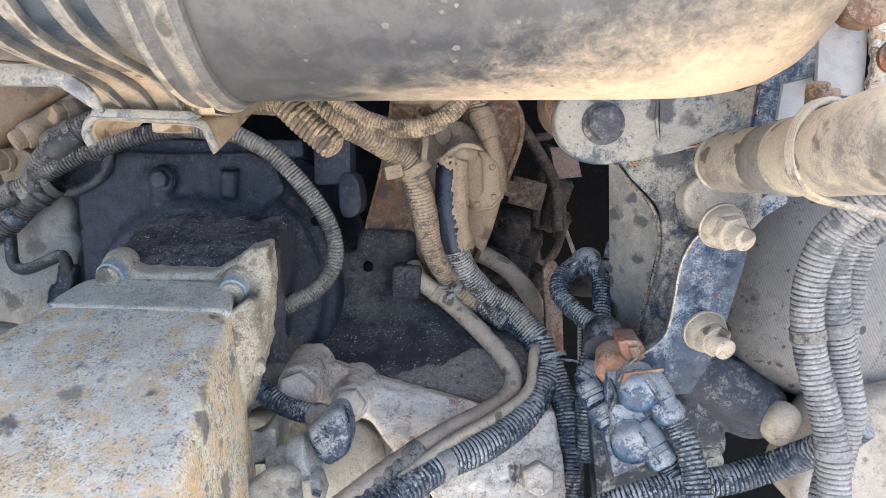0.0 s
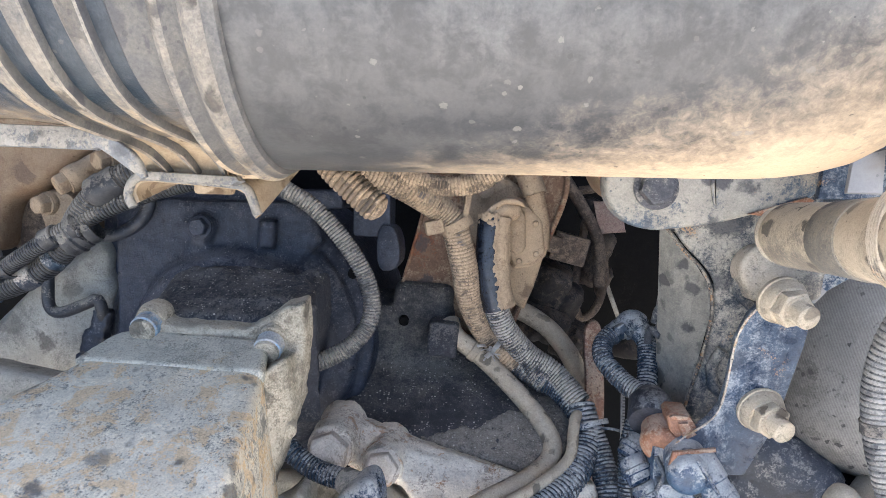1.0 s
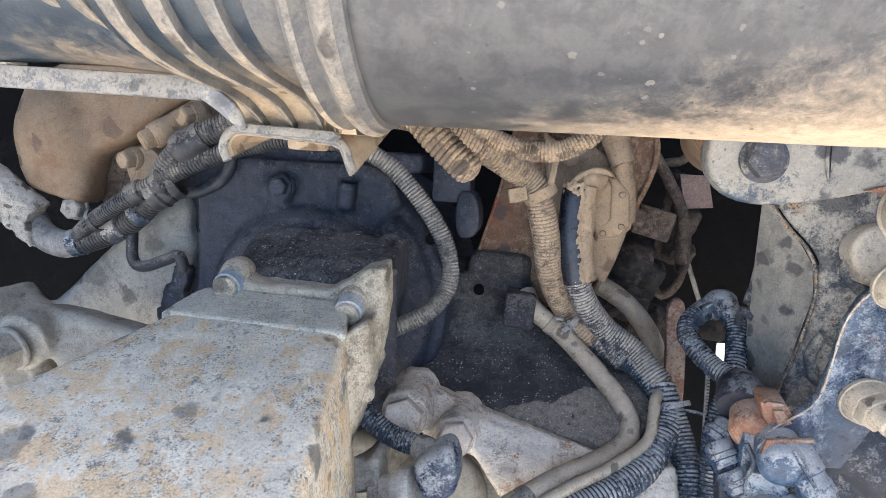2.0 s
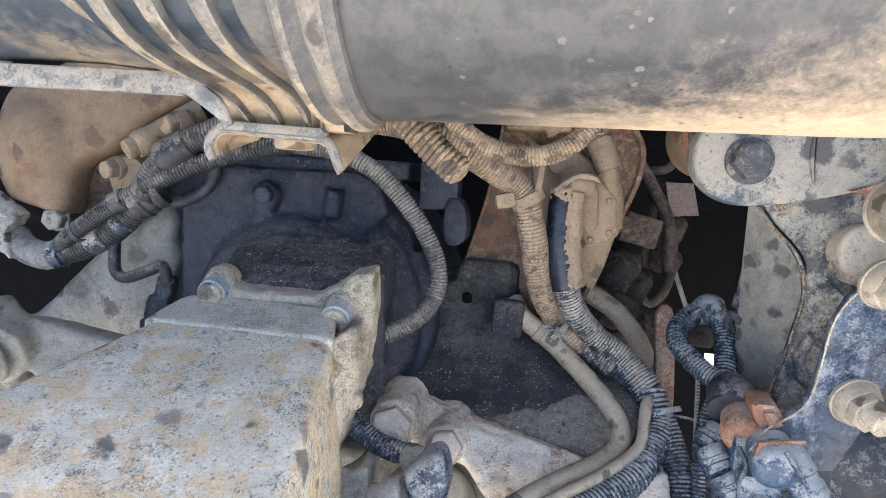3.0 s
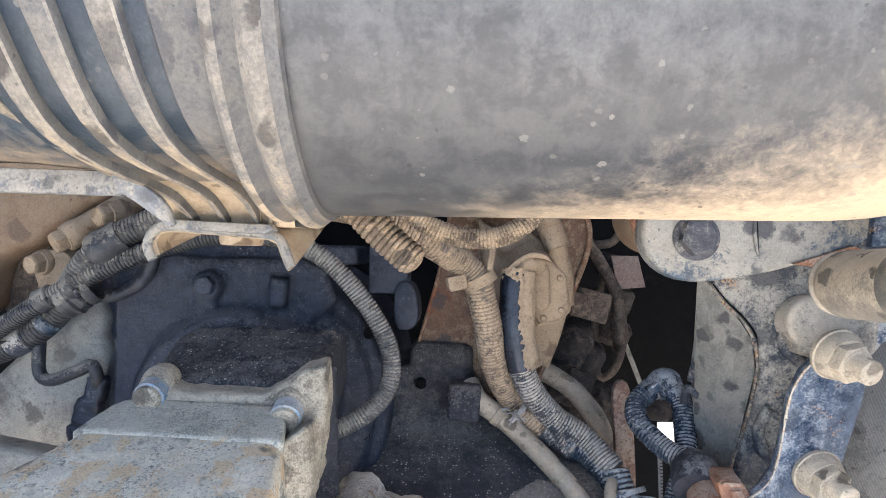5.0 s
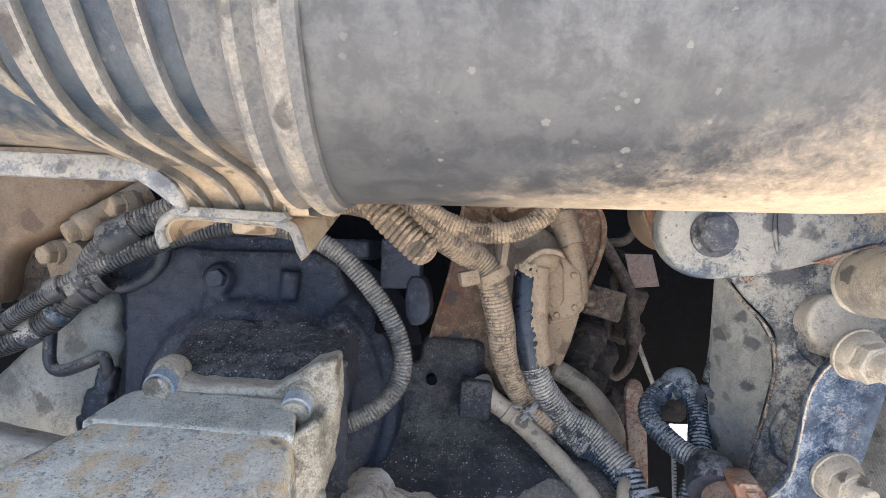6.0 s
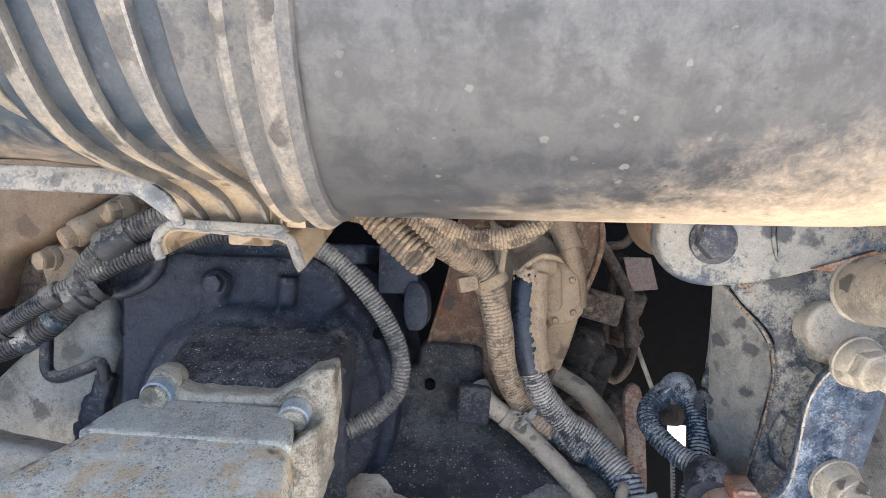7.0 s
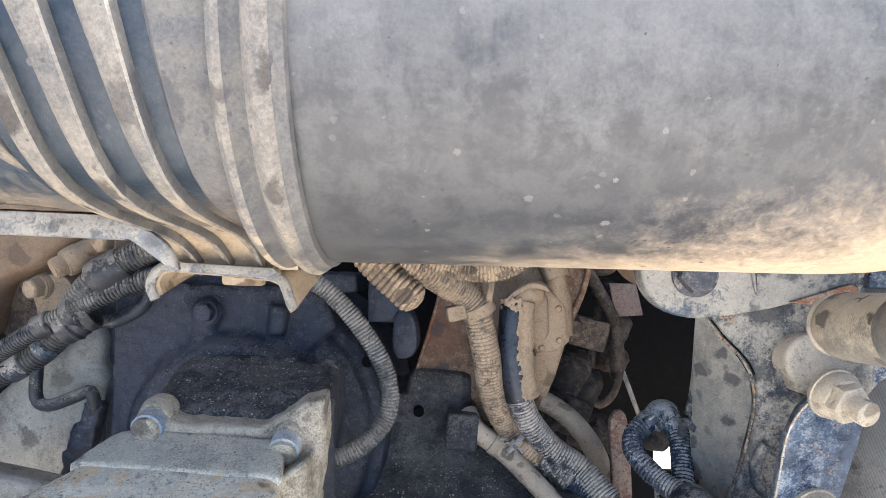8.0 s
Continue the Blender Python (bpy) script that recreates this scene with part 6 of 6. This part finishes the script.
for name, pts, r, label, mat in (
    ("thin_tube", [(0.104, 0.708, 0.898), (0.0980, 0.694, 0.899), (0.0945, 0.686, 0.896), (0.093, 0.68, 0.889), (0.086, 0.66, 0.866), (0.053, 0.63, 0.851), (0.004, 0.587, 0.840), (-0.065, 0.53, 0.812), (-0.11, 0.49, 0.79)], 0.0055, "thin tan plastic tube beside the rubber tube", M_TUBE),
    ("rubber_tube", [(0.015, 0.80, 1.000), (0.031, 0.80, 0.990), (0.056, 0.80, 0.979), (0.082, 0.80, 0.960), (0.107, 0.80, 0.926), (0.12, 0.80, 0.88)], 0.0112, "tan dusty smooth rubber tube behind the harness", M_TUBE),
    ("wire", [(-0.454, 0.70, 1.035), (-0.454, 0.70, 1.015), (-0.453, 0.70, 0.990), (-0.441, 0.70, 0.983), (-0.414, 0.70, 0.993), (-0.401, 0.70, 0.998), (-0.397, 0.702, 0.985), (-0.402, 0.71, 0.968)], 0.0062, "thin dusty black cable with a bend", M_HOSE),
    ("thin_hose", [(-0.430, 0.715, 1.078), (-0.405, 0.70, 1.068), (-0.380, 0.695, 1.0665), (-0.3653, 0.70, 1.0729), (-0.352, 0.70, 1.083), (-0.345, 0.70, 1.096), (-0.343, 0.70, 1.112)], 0.0068, "thin black hose curling behind the crossing", M_SLEEVE2),
    ("far_rod", [(0.160, 0.95, 1.030), (0.168, 0.95, 1.002), (0.181, 0.95, 0.968), (0.1936, 0.95, 0.936)], 0.0031, "thin pale metal rod in the dark", M_ALU),
    ("far_cable", [(0.135, 0.93, 1.09), (0.128, 0.925, 1.045), (0.122, 0.92, 0.99), (0.130, 0.92, 0.958), (0.150, 0.92, 0.970), (0.160, 0.92, 1.010), (0.155, 0.925, 1.06)], 0.0055, "dusty looped cable deep in the bay, brown dimmed for shade", M_DIMBROWN),
    ("far_cable", [(0.085, 0.88, 1.16), (0.105, 0.88, 1.13), (0.125, 0.885, 1.10), (0.145, 0.89, 1.06), (0.150, 0.90, 1.0)], 0.0075, "dusty cable bundle darkened for shade deep in the bay", M_DIMBROWN),
):
    solo(name, tube(bmesh.new(), pts, r), mat, label, "cable" if "cable" in name or name == "wire" else "rod" if "rod" in name else "tube", pts[0])


bundle = curve_points([(-0.020, 0.584, 0.8365), (-0.050, 0.552, 0.8225), (-0.085, 0.520, 0.8100), (-0.13, 0.48, 0.79)], 0.004)
solo("tape_wrap", sweep(bmesh.new(), bundle, [0.0108 + 0.0010 * noise.noise(p * 120) + 0.0005 * (i % 3) for i, p in enumerate(bundle)], 20), M_HOSE, "dark tape wound round the two tubes", "tape", tuple(bundle[0]), "tape bands")


# ---- clips, connectors and small things ----
def hose_clamp():
    t = thing("hose_clamp", (-0.03, 0.70, 1.09), "tan dusty plastic hose clamp round the harness", "clamp")
    bm = bmesh.new()
    ring_clip(bm, (-0.0285, 0.698, 1.086), (0.47, 0.1, -0.88), 0.0150, 0.010, 0.0018)
    part("band", bm, M_TANMUD, t)
    bm = bmesh.new()
    box(bm, (-0.050, 0.690, 1.084), (0.018, 0.018, 0.014), rz=10, ry=-12, bevel=0.002)
    part("lock", bm, M_TANMUD, t)
    bm = bmesh.new()
    box(bm, (-0.018, 0.690, 1.104), (0.006, 0.004, 0.028), ry=8, bevel=0.001)
    part("tail", bm, M_TANMUD, t)


def cable_tie(p, d, r, tail, mat, label):
    t = thing("cable_tie", p, label, "cable tie", "cable ties")
    bm = bmesh.new()
    ring_clip(bm, p, d, r, 0.005, 0.0012)
    part("loop", bm, mat, t)
    bm = bmesh.new()
    box(bm, Vector(p) + Vector(tail) * 0.3, (0.007, 0.006, 0.006), bevel=0.001)
    pts = curve_points([Vector(p) + Vector(tail) * 0.2, Vector(p) + Vector(tail) * 0.7 + Vector((0, -0.003, 0.002)), Vector(p) + Vector(tail)], 0.002)
    sweep(bm, pts, [0.0016] * len(pts), 6)
    part("head", bm, mat, t)
    return t


def frayed_end(tie, p, count, reach, mat):
    """Loose threads that stand out round a tie."""
    rng = random.Random(11)
    for _ in range(count):
        d = Vector((rng.uniform(-1, 1), rng.uniform(-1, -0.2), rng.uniform(-1, 0.8))).normalized()
        bend = Vector((rng.uniform(-1, 1), rng.uniform(-0.5, 0), rng.uniform(-1, 0.3))) * reach * 0.5
        pts = curve_points([Vector(p), Vector(p) + d * reach * 0.5, Vector(p) + d * reach * rng.uniform(0.7, 1.2) + bend], 0.0012)
        part("thread", sweep(bmesh.new(), pts, [0.0007] * len(pts), 5), mat, tie)


def torn_tape():
    """Tape wound loosely round the two crossing hoses, its layers torn and curled."""
    rng = random.Random(4)
    mid, along_hose = Vector((-0.398, 0.668, 1.068)), Vector((0.84, 0.05, 0.53)).normalized()
    t = thing("torn_tape", tuple(mid), "torn dusty tape wound round two crossing hoses", "tape", "tape bands")
    for k in range(7):
        c = mid + along_hose * rng.uniform(-0.014, 0.014)
        tilt = (along_hose + Vector((rng.uniform(-0.35, 0.35), rng.uniform(-0.2, 0.2), rng.uniform(-0.35, 0.35)))).normalized()
        part("layer", lathe(bmesh.new(), c - tilt * 0.0045, c + tilt * 0.0045, [(0, 0.0135), (0, 0.0150), (0.5, 0.0156 + rng.uniform(0, 0.0024)), (1, 0.0150), (1, 0.0135)], 28, cap=False), M_HOSE, t)


def cloth_wrap():
    """Torn cloth tape wound round the end of the low hose."""
    bm = bmesh.new()
    tube(bm, [(-0.618, 0.70, 1.068), (-0.604, 0.695, 1.060), (-0.580, 0.70, 1.041), (-0.563, 0.704, 1.027)], 0.0180, 24)
    rng = random.Random(11)
    rim = [(-0.622, 1.040), (-0.600, 1.044), (-0.572, 1.022)]
    for k in range(9):
        rim.append((-0.566 - 0.0056 * k + rng.uniform(-0.003, 0.003), 0.992 + 0.0045 * k + rng.uniform(-0.006, 0.006)))
    slab(bm, [(x, 0.690 + 0.02 * (1.03 - z), z) for x, z in rim], (0.002, 0.010, 0.002), 0)
    ob = solo("cloth_wrap", bm, M_CLOTH, "frayed pale cloth tape wound round a hose end", "cloth tape", (-0.59, 0.70, 1.03))
    cast(ob, 0.0020, 1, 0.0040, 0.007)


def small_connector():
    t = thing("cable_connector", (-0.41, 0.70, 0.94), "blue-black taped cable connector on the gearbox", "connector")
    bm = bmesh.new()
    box(bm, (-0.400, 0.708, 0.975), (0.018, 0.018, 0.024), ry=8, bevel=0.003)
    box(bm, (-0.408, 0.708, 0.952), (0.024, 0.02, 0.028), ry=14, bevel=0.004)
    box(bm, (-0.416, 0.708, 0.928), (0.020, 0.018, 0.026), ry=-6, bevel=0.003)
    cyl(bm, (-0.418, 0.705, 0.918), (-0.424, 0.703, 0.898), 0.010, bevel=0.002)
    cast(part("plug", bm, M_SLEEVE2, t), 0.0020, 1, 0.0045, 0.007)
    bm = bmesh.new()
    cyl(bm, (-0.408, 0.698, 0.903), (-0.416, 0.692, 0.917), 0.009, bevel=0.002)
    part("cap", bm, M_ALU, t)


def orange_connector():
    t = thing("orange_connector", (0.16, 0.59, 0.92), "rust-orange plastic connector with a locking tab", "connector")
    # a short round housing that faces down and out, half behind the plate
    bm = bmesh.new()
    lathe(bm, (0.170, 0.638, 0.916), (0.156, 0.603, 0.9010), [(0, 0.0185), (0.25, 0.0192), (0.30, 0.0200), (0.40, 0.0200), (0.44, 0.0190), (0.80, 0.0186), (0.92, 0.0165), (0.98, 0.0130), (1, 0.0100)], 36)
    body = part("body", bm, M_ORANGE, t)
    bm = bmesh.new()
    slab(bm, [(0.1585, 0.597, 0.9330), (0.1620, 0.597, 0.9365), (0.1765, 0.597, 0.9360), (0.1880, 0.597, 0.9195), (0.1720, 0.597, 0.9100), (0.1620, 0.597, 0.9210)], (0, 0.022, 0.004), 0.0016)
    part("lock_frame", bm, M_ORANGE, body)
    bm = bmesh.new()
    slab(bm, [(0.1605, 0.5935, 0.9335), (0.1630, 0.5935, 0.9355), (0.1760, 0.5935, 0.9350), (0.1775, 0.5935, 0.9320), (0.1620, 0.5935, 0.9315)], (0, 0.006, 0), 0.0008)
    part("catch", bm, M_ORANGE, body)
    bm = bmesh.new()
    slab(bm, [(0.1675, 0.5935, 0.9285), (0.1755, 0.5935, 0.9290), (0.1835, 0.5935, 0.9195), (0.1735, 0.5935, 0.9140)], (0, 0.006, 0), 0.0010)
    part("tongue", bm, M_ORANGE, body)
    bm = bmesh.new()
    slab(bm, [(0.1550, 0.5745, 0.8940), (0.1590, 0.5745, 0.9110), (0.1930, 0.5745, 0.9155), (0.1935, 0.5745, 0.9125), (0.1625, 0.5745, 0.9080), (0.1590, 0.5745, 0.8930)], (0, 0.004, 0), 0.0006)
    part("gasket", bm, M_ORANGE, t)
    bm = bmesh.new()
    lathe(bm, (0.159, 0.657, 0.935), (0.154, 0.628, 0.917), [(0, 0.0125), (0.2, 0.0165), (0.3, 0.0195), (0.9, 0.0208), (1, 0.0195)], 28)
    part("boot", bm, M_SLEEVE2, t, "black rubber boot")


def blue_connectors():
    for c, neck, s, label in (((0.173, 0.575, 0.893), (0.197, 0.572, 0.884), 1.0, "blue-grey round connector cap with side ridge"), ((0.169, 0.575, 0.846), (0.192, 0.570, 0.844), 1.06, "lower blue-grey round connector cap")):
        t = thing("connector", c, label, "connector", "blue connectors")
        c, neck = Vector(c), Vector(neck)
        bm = bmesh.new()
        lathe(bm, c + Vector((0.003, 0.030, 0.008)), c + Vector((-0.0015, -0.008, -0.0035)), [(0, 0.0170 * s), (0.5, 0.0178 * s), (0.52, 0.0168 * s), (0.58, 0.0168 * s), (0.60, 0.0178 * s), (0.80, 0.0178 * s), (0.90, 0.0165 * s), (0.97, 0.0135 * s), (1, 0.0095 * s)], 40)
        part("cap", bm, M_CONN, t)
        bm = bmesh.new()
        lathe(bm, c + Vector((0.008, 0.012, 0.012)) * s, neck + Vector((0.0050, -0.0015, -0.014)) * s, [(0, 0.0120 * s), (0.12, 0.0140 * s), (0.55, 0.0142 * s), (0.58, 0.0128 * s), (0.70, 0.0128 * s), (0.73, 0.0138 * s), (0.95, 0.0138 * s), (1, 0.0125 * s)], 28)
        part("outlet", bm, M_CONN, t)
        bm = bmesh.new()
        pts = curve_points([c + Vector((0.003, -0.0085, 0.015)) * s, c + Vector((0.010, -0.0125, 0.004)) * s, c + Vector((0.020, -0.0150, -0.011)) * s], 0.002)
        sweep(bm, pts, [0.0016] * len(pts), 8)
        part("ridge", bm, M_ELBOW, t)
    # the grey block that carries them, with side plugs
    t = thing("connector_block", (0.16, 0.61, 0.86), "grey-blue valve block carrying the connectors", "valve block")
    bm = bmesh.new()
    slab(bm, [(0.150, 0.600, 0.905), (0.205, 0.600, 0.905), (0.205, 0.602, 0.82), (0.16, 0.602, 0.80), (0.150, 0.602, 0.84)], (0, 0.04, 0), 0.004)
    slab(bm, [(0.152, 0.586, 0.879), (0.176, 0.580, 0.880), (0.182, 0.578, 0.868), (0.176, 0.578, 0.860), (0.152, 0.586, 0.857)], (0, 0.03, 0), 0.003)
    part("block", bm, M_CONN, t)
    for p, q, r in (((0.150, 0.640, 0.897), (0.136, 0.632, 0.880), 0.0130), ((0.137, 0.628, 0.884), (0.147, 0.615, 0.866), 0.0132), ((0.146, 0.612, 0.868), (0.156, 0.604, 0.852), 0.0135)):
        bm = bmesh.new()
        lathe(bm, p, q, [(0, r * 0.85), (0.12, r), (0.40, r), (0.45, r * 1.10), (0.62, r * 1.10), (0.66, r), (0.90, r), (1, r * 0.8)], 28)
        part("plug", bm, M_ELBOW, t)
    bm = bmesh.new()
    tube(bm, [(0.150, 0.592, 0.900), (0.156, 0.588, 0.886), (0.150, 0.587, 0.872)], 0.0022, 8)
    part("wire", bm, M_HANGER, t)
    bm = bmesh.new()
    slab(bm, [(0.140, 0.625, 0.865), (0.205, 0.612, 0.81), (0.205, 0.60, 0.72), (0.150, 0.60, 0.72)], (0, 0.03, 0), 0.004)
    part("foot", bm, M_HUB, t)


def elbow_plug():
    t = thing("elbow_plug", (-0.11, 0.56, 0.85), "dark blue plastic elbow plug with grey collar", "plug")
    bm = bmesh.new()
    conduit(bm, [(-0.190, 0.615, 0.905), (-0.1760, 0.608, 0.8930), (-0.1640, 0.602, 0.8830), (-0.1468, 0.596, 0.8740), (-0.1300, 0.590, 0.8705), (-0.1180, 0.586, 0.8695), (-0.1060, 0.580, 0.8680)], 0.0098, 0.0046, 0.0012)
    part("conduit", bm, BLUES, t)
    base, heel = Vector((-0.1130, 0.562, 0.8410)), Vector((-0.149, 0.567, 0.8300))
    way = (base - heel).normalized()
    bm = bmesh.new()
    slab(bm, rounded([(-0.1174, 0.546, 0.8652), (-0.1057, 0.546, 0.8752), (-0.0911, 0.546, 0.8866), (-0.0831, 0.546, 0.8842), (-0.0781, 0.546, 0.8728), (-0.0766, 0.546, 0.8564), (-0.0812, 0.546, 0.8433), (-0.1011, 0.546, 0.8332)], 1), (0.002, 0.034, 0.004), 0.008, 4)
    cast(part("elbow", bm, M_ELBOW, t), 0.0018, 3, 0.0008, 0.008)
    bm = bmesh.new()
    lathe(bm, (-0.1150, 0.585, 0.8690), (-0.0930, 0.566, 0.8690), [(0, 0.0098), (0.1, 0.0118), (0.6, 0.0122), (1, 0.0118)], 24)
    part("cuff", bm, M_PLUGGREY, t)
    bm = bmesh.new()
    lathe(bm, heel, base + way * 0.001, [(0, 0.0128), (0.05, 0.0145), (0.26, 0.0145), (0.30, 0.0158), (0.55, 0.0158), (0.58, 0.0192), (0.62, 0.0200), (0.94, 0.0200), (1, 0.0188)], 36)
    collar = part("collar", bm, M_PLUGGREY, t, "grey locking collar")
    bm = bmesh.new()
    slab(bm, [(-0.1120, 0.5420, 0.8300), (-0.1030, 0.5420, 0.8262), (-0.0985, 0.5420, 0.8110), (-0.1030, 0.5420, 0.8060), (-0.1100, 0.5420, 0.8110)], (0, 0.022, 0.003), 0.002)
    latch = part("latch", bm, M_PLUGGREY, collar)
    bm = bmesh.new()
    box(bm, (-0.1050, 0.5425, 0.8170), (0.0075, 0.006, 0.0052), ry=18, bevel=0.0008)
    part("catch", bm, M_ELBOW, collar)


def gearbox_lumps():
    """Pale cast bosses in the well below the plug."""
    t = thing("pump_casting", (-0.1, 0.6, 0.80), "pale grey dusty pump casting with bosses and a round cover", "pump")
    bm = bmesh.new()
    box(bm, (-0.11, 0.67, 0.775), (0.19, 0.06, 0.12), rx=-20, bevel=0.01)
    cyl(bm, (-0.165, 0.56, 0.848), (-0.160, 0.61, 0.830), 0.014, 0.018, seg=24)
    slab(bm, [(-0.150, 0.56, 0.868), (-0.144, 0.556, 0.866), (-0.142, 0.556, 0.838), (-0.175, 0.56, 0.832), (-0.168, 0.56, 0.848)], (0, 0.05, 0), 0.003)
    slab(bm, [(-0.185, 0.525, 0.810), (-0.1647, 0.522, 0.8275), (-0.1510, 0.52, 0.8390), (-0.1400, 0.52, 0.8465), (-0.1230, 0.52, 0.8490), (-0.1150, 0.52, 0.8440), (-0.1130, 0.522, 0.8200), (-0.120, 0.53, 0.78), (-0.185, 0.53, 0.76)], (0, 0.014, 0), 0.005)
    slab(bm, [(-0.185, 0.54, 0.80), (-0.150, 0.54, 0.815), (-0.130, 0.54, 0.80), (-0.185, 0.54, 0.76)], (0, 0.06, 0), 0.006)
    cast(part("body", bm, M_ALU, t), 0.0026, 2, 0.0035, 0.014)
    bm = bmesh.new()
    lathe(bm, (-0.102, 0.655, 0.792), (-0.104, 0.622, 0.802), [(0, 0.046), (0.5, 0.046), (0.7, 0.045), (0.9, 0.041), (1, 0.034)], 48)
    part("cover", bm, M_ALU, t)


def far_tag():
    t = thing("maker_tag", (0.153, 0.89, 1.08), "dusty pink-brown paper tag hanging in the dark", "tag")
    bm = bmesh.new()
    slab(bm, [(0.137, 0.89, 1.112), (0.170, 0.89, 1.112), (0.178, 0.885, 1.074), (0.145, 0.885, 1.071)], (0, 0.003, 0), 0.0008)
    part("sheet", bm, M_TAG, t)


def far_block():
    bm = bmesh.new()
    box(bm, (0.100, 0.83, 1.056), (0.042, 0.03, 0.034), ry=14, bevel=0.003)
    box(bm, (0.073, 0.82, 1.064), (0.03, 0.05, 0.02), ry=14, bevel=0.003)
    solo("spacer_block", bm, M_DIMBROWN, "dusty block bolted behind the plate, brown dimmed for shade", "block", (0.095, 0.83, 1.05))
    t = thing("harness_clump", (0.1, 0.87, 0.93), "clump of dusty fittings deep in the bay, darkened for shade", "fittings")
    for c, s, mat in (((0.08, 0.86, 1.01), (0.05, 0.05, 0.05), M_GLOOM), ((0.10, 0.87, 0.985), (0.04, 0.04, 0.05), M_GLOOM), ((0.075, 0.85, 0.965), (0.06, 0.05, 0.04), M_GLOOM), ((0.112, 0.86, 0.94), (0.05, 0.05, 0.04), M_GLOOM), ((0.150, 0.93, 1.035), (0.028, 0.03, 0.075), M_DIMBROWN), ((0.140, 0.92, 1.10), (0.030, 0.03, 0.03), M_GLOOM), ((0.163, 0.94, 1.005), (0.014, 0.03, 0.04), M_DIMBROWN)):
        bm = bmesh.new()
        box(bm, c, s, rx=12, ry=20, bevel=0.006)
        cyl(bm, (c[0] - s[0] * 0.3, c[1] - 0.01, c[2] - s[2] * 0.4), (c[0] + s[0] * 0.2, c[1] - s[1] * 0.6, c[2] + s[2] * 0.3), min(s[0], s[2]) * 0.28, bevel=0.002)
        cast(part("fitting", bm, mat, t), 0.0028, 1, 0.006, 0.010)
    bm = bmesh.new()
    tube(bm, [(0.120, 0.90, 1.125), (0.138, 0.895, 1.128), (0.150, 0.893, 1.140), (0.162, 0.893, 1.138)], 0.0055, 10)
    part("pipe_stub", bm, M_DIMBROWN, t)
    # Added to cover part of the bright gap in the camera's view.
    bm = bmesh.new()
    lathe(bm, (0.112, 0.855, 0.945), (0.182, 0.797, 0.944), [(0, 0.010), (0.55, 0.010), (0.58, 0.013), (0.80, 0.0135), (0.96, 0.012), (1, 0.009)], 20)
    part("plug", bm, M_GLOOM, t, "dimmed brown plug added behind the hose loop to narrow the bright gap")
    bm = bmesh.new()
    slab(bm, rounded([(0.112, 0.765, 0.965), (0.116, 0.765, 0.980), (0.125, 0.765, 0.983), (0.132, 0.765, 0.975), (0.136, 0.765, 0.93), (0.139, 0.765, 0.88), (0.139, 0.765, 0.80), (0.117, 0.765, 0.80), (0.118, 0.765, 0.90)], 2), (0, 0.012, 0), 0.003)
    solo("rusty_strap", bm, M_RUSTBAR, "reddish rusty flat strap standing upright", "strap", (0.126, 0.77, 0.80))
    bm = bmesh.new()
    for k in range(32):
        box(bm, (0.1435 + 0.0006 * math.sin(k * 0.3), 0.70 - 0.0005 * k, 0.925 - 0.0030 * k), (0.0026, 0.002, 0.0018))
    box(bm, (0.1420, 0.692, 0.878), (0.0016, 0.0016, 0.10), rx=-9)
    solo("toothed_strip", bm, M_PALEHOSE, "pale toothed cable tie tail hanging down", "cable tie", (0.148, 0.70, 0.85))


def knuckle():
    t = thing("loop_knuckle", (0.155, 0.73, 0.985), "black ribbed knuckle clip on top of the hose loop", "clip")
    bm = bmesh.new()
    ball(bm, (0.156, 0.729, 0.987), (0.017, 0.015, 0.015))
    lathe(bm, (0.143, 0.722, 0.978), (0.151, 0.728, 0.988), [(0, 0.0105), (0.1, 0.0125), (0.9, 0.0125), (1, 0.0105)], 20)
    box(bm, (0.140, 0.712, 0.985), (0.012, 0.010, 0.008), ry=-30, bevel=0.001)
    part("clip", bm, M_BLUEHOSE, t)


def small_connector_right():
    t = thing("grey_plug", (0.275, 0.62, 1.04), "light blue-grey cable plug with wire locks", "plug")
    bm = bmesh.new()
    box(bm, (0.283, 0.60, 1.057), (0.032, 0.020, 0.016), ry=-32, bevel=0.002)
    box(bm, (0.299, 0.60, 1.068), (0.018, 0.016, 0.012), ry=-32, bevel=0.002)
    part("shell", bm, M_CONN, t)
    bm = bmesh.new()
    box(bm, (0.272, 0.592, 1.042), (0.014, 0.006, 0.006), ry=-50, bevel=0.001)
    part("lock", bm, M_WHITE, t)


hose_clamp()
tie = cable_tie((0.0125, 0.745, 0.954), (0.75, 0, -0.65), 0.0185, (-0.018, -0.022, 0.004), M_WHITE, "frayed white tie round the two harness hoses")
frayed_end(tie, (0.0115, 0.7265, 0.9540), 16, 0.010, M_WHITE)
torn_tape()
cable_tie((0.110, 0.699, 0.886), (0.3, -0.4, -0.85), 0.0200, (0.032, -0.004, -0.002), M_BLUEHOSE, "black cable tie with its tail sticking out")
cable_tie((-0.396, 0.658, 1.077), (0.86, 0, 0.5), 0.0118, (0.012, -0.012, -0.010), M_HOSE, "dusty black tie at the hose crossing")
cable_tie((-0.484, 0.682, 1.031), (0.86, 0, 0.5), 0.0112, (-0.004, -0.014, -0.008), M_HOSE, "dusty black tie on the low hose")
cloth_wrap()
small_connector()
orange_connector()
blue_connectors()
elbow_plug()
gearbox_lumps()
far_tag()
far_block()
knuckle()
small_connector_right()
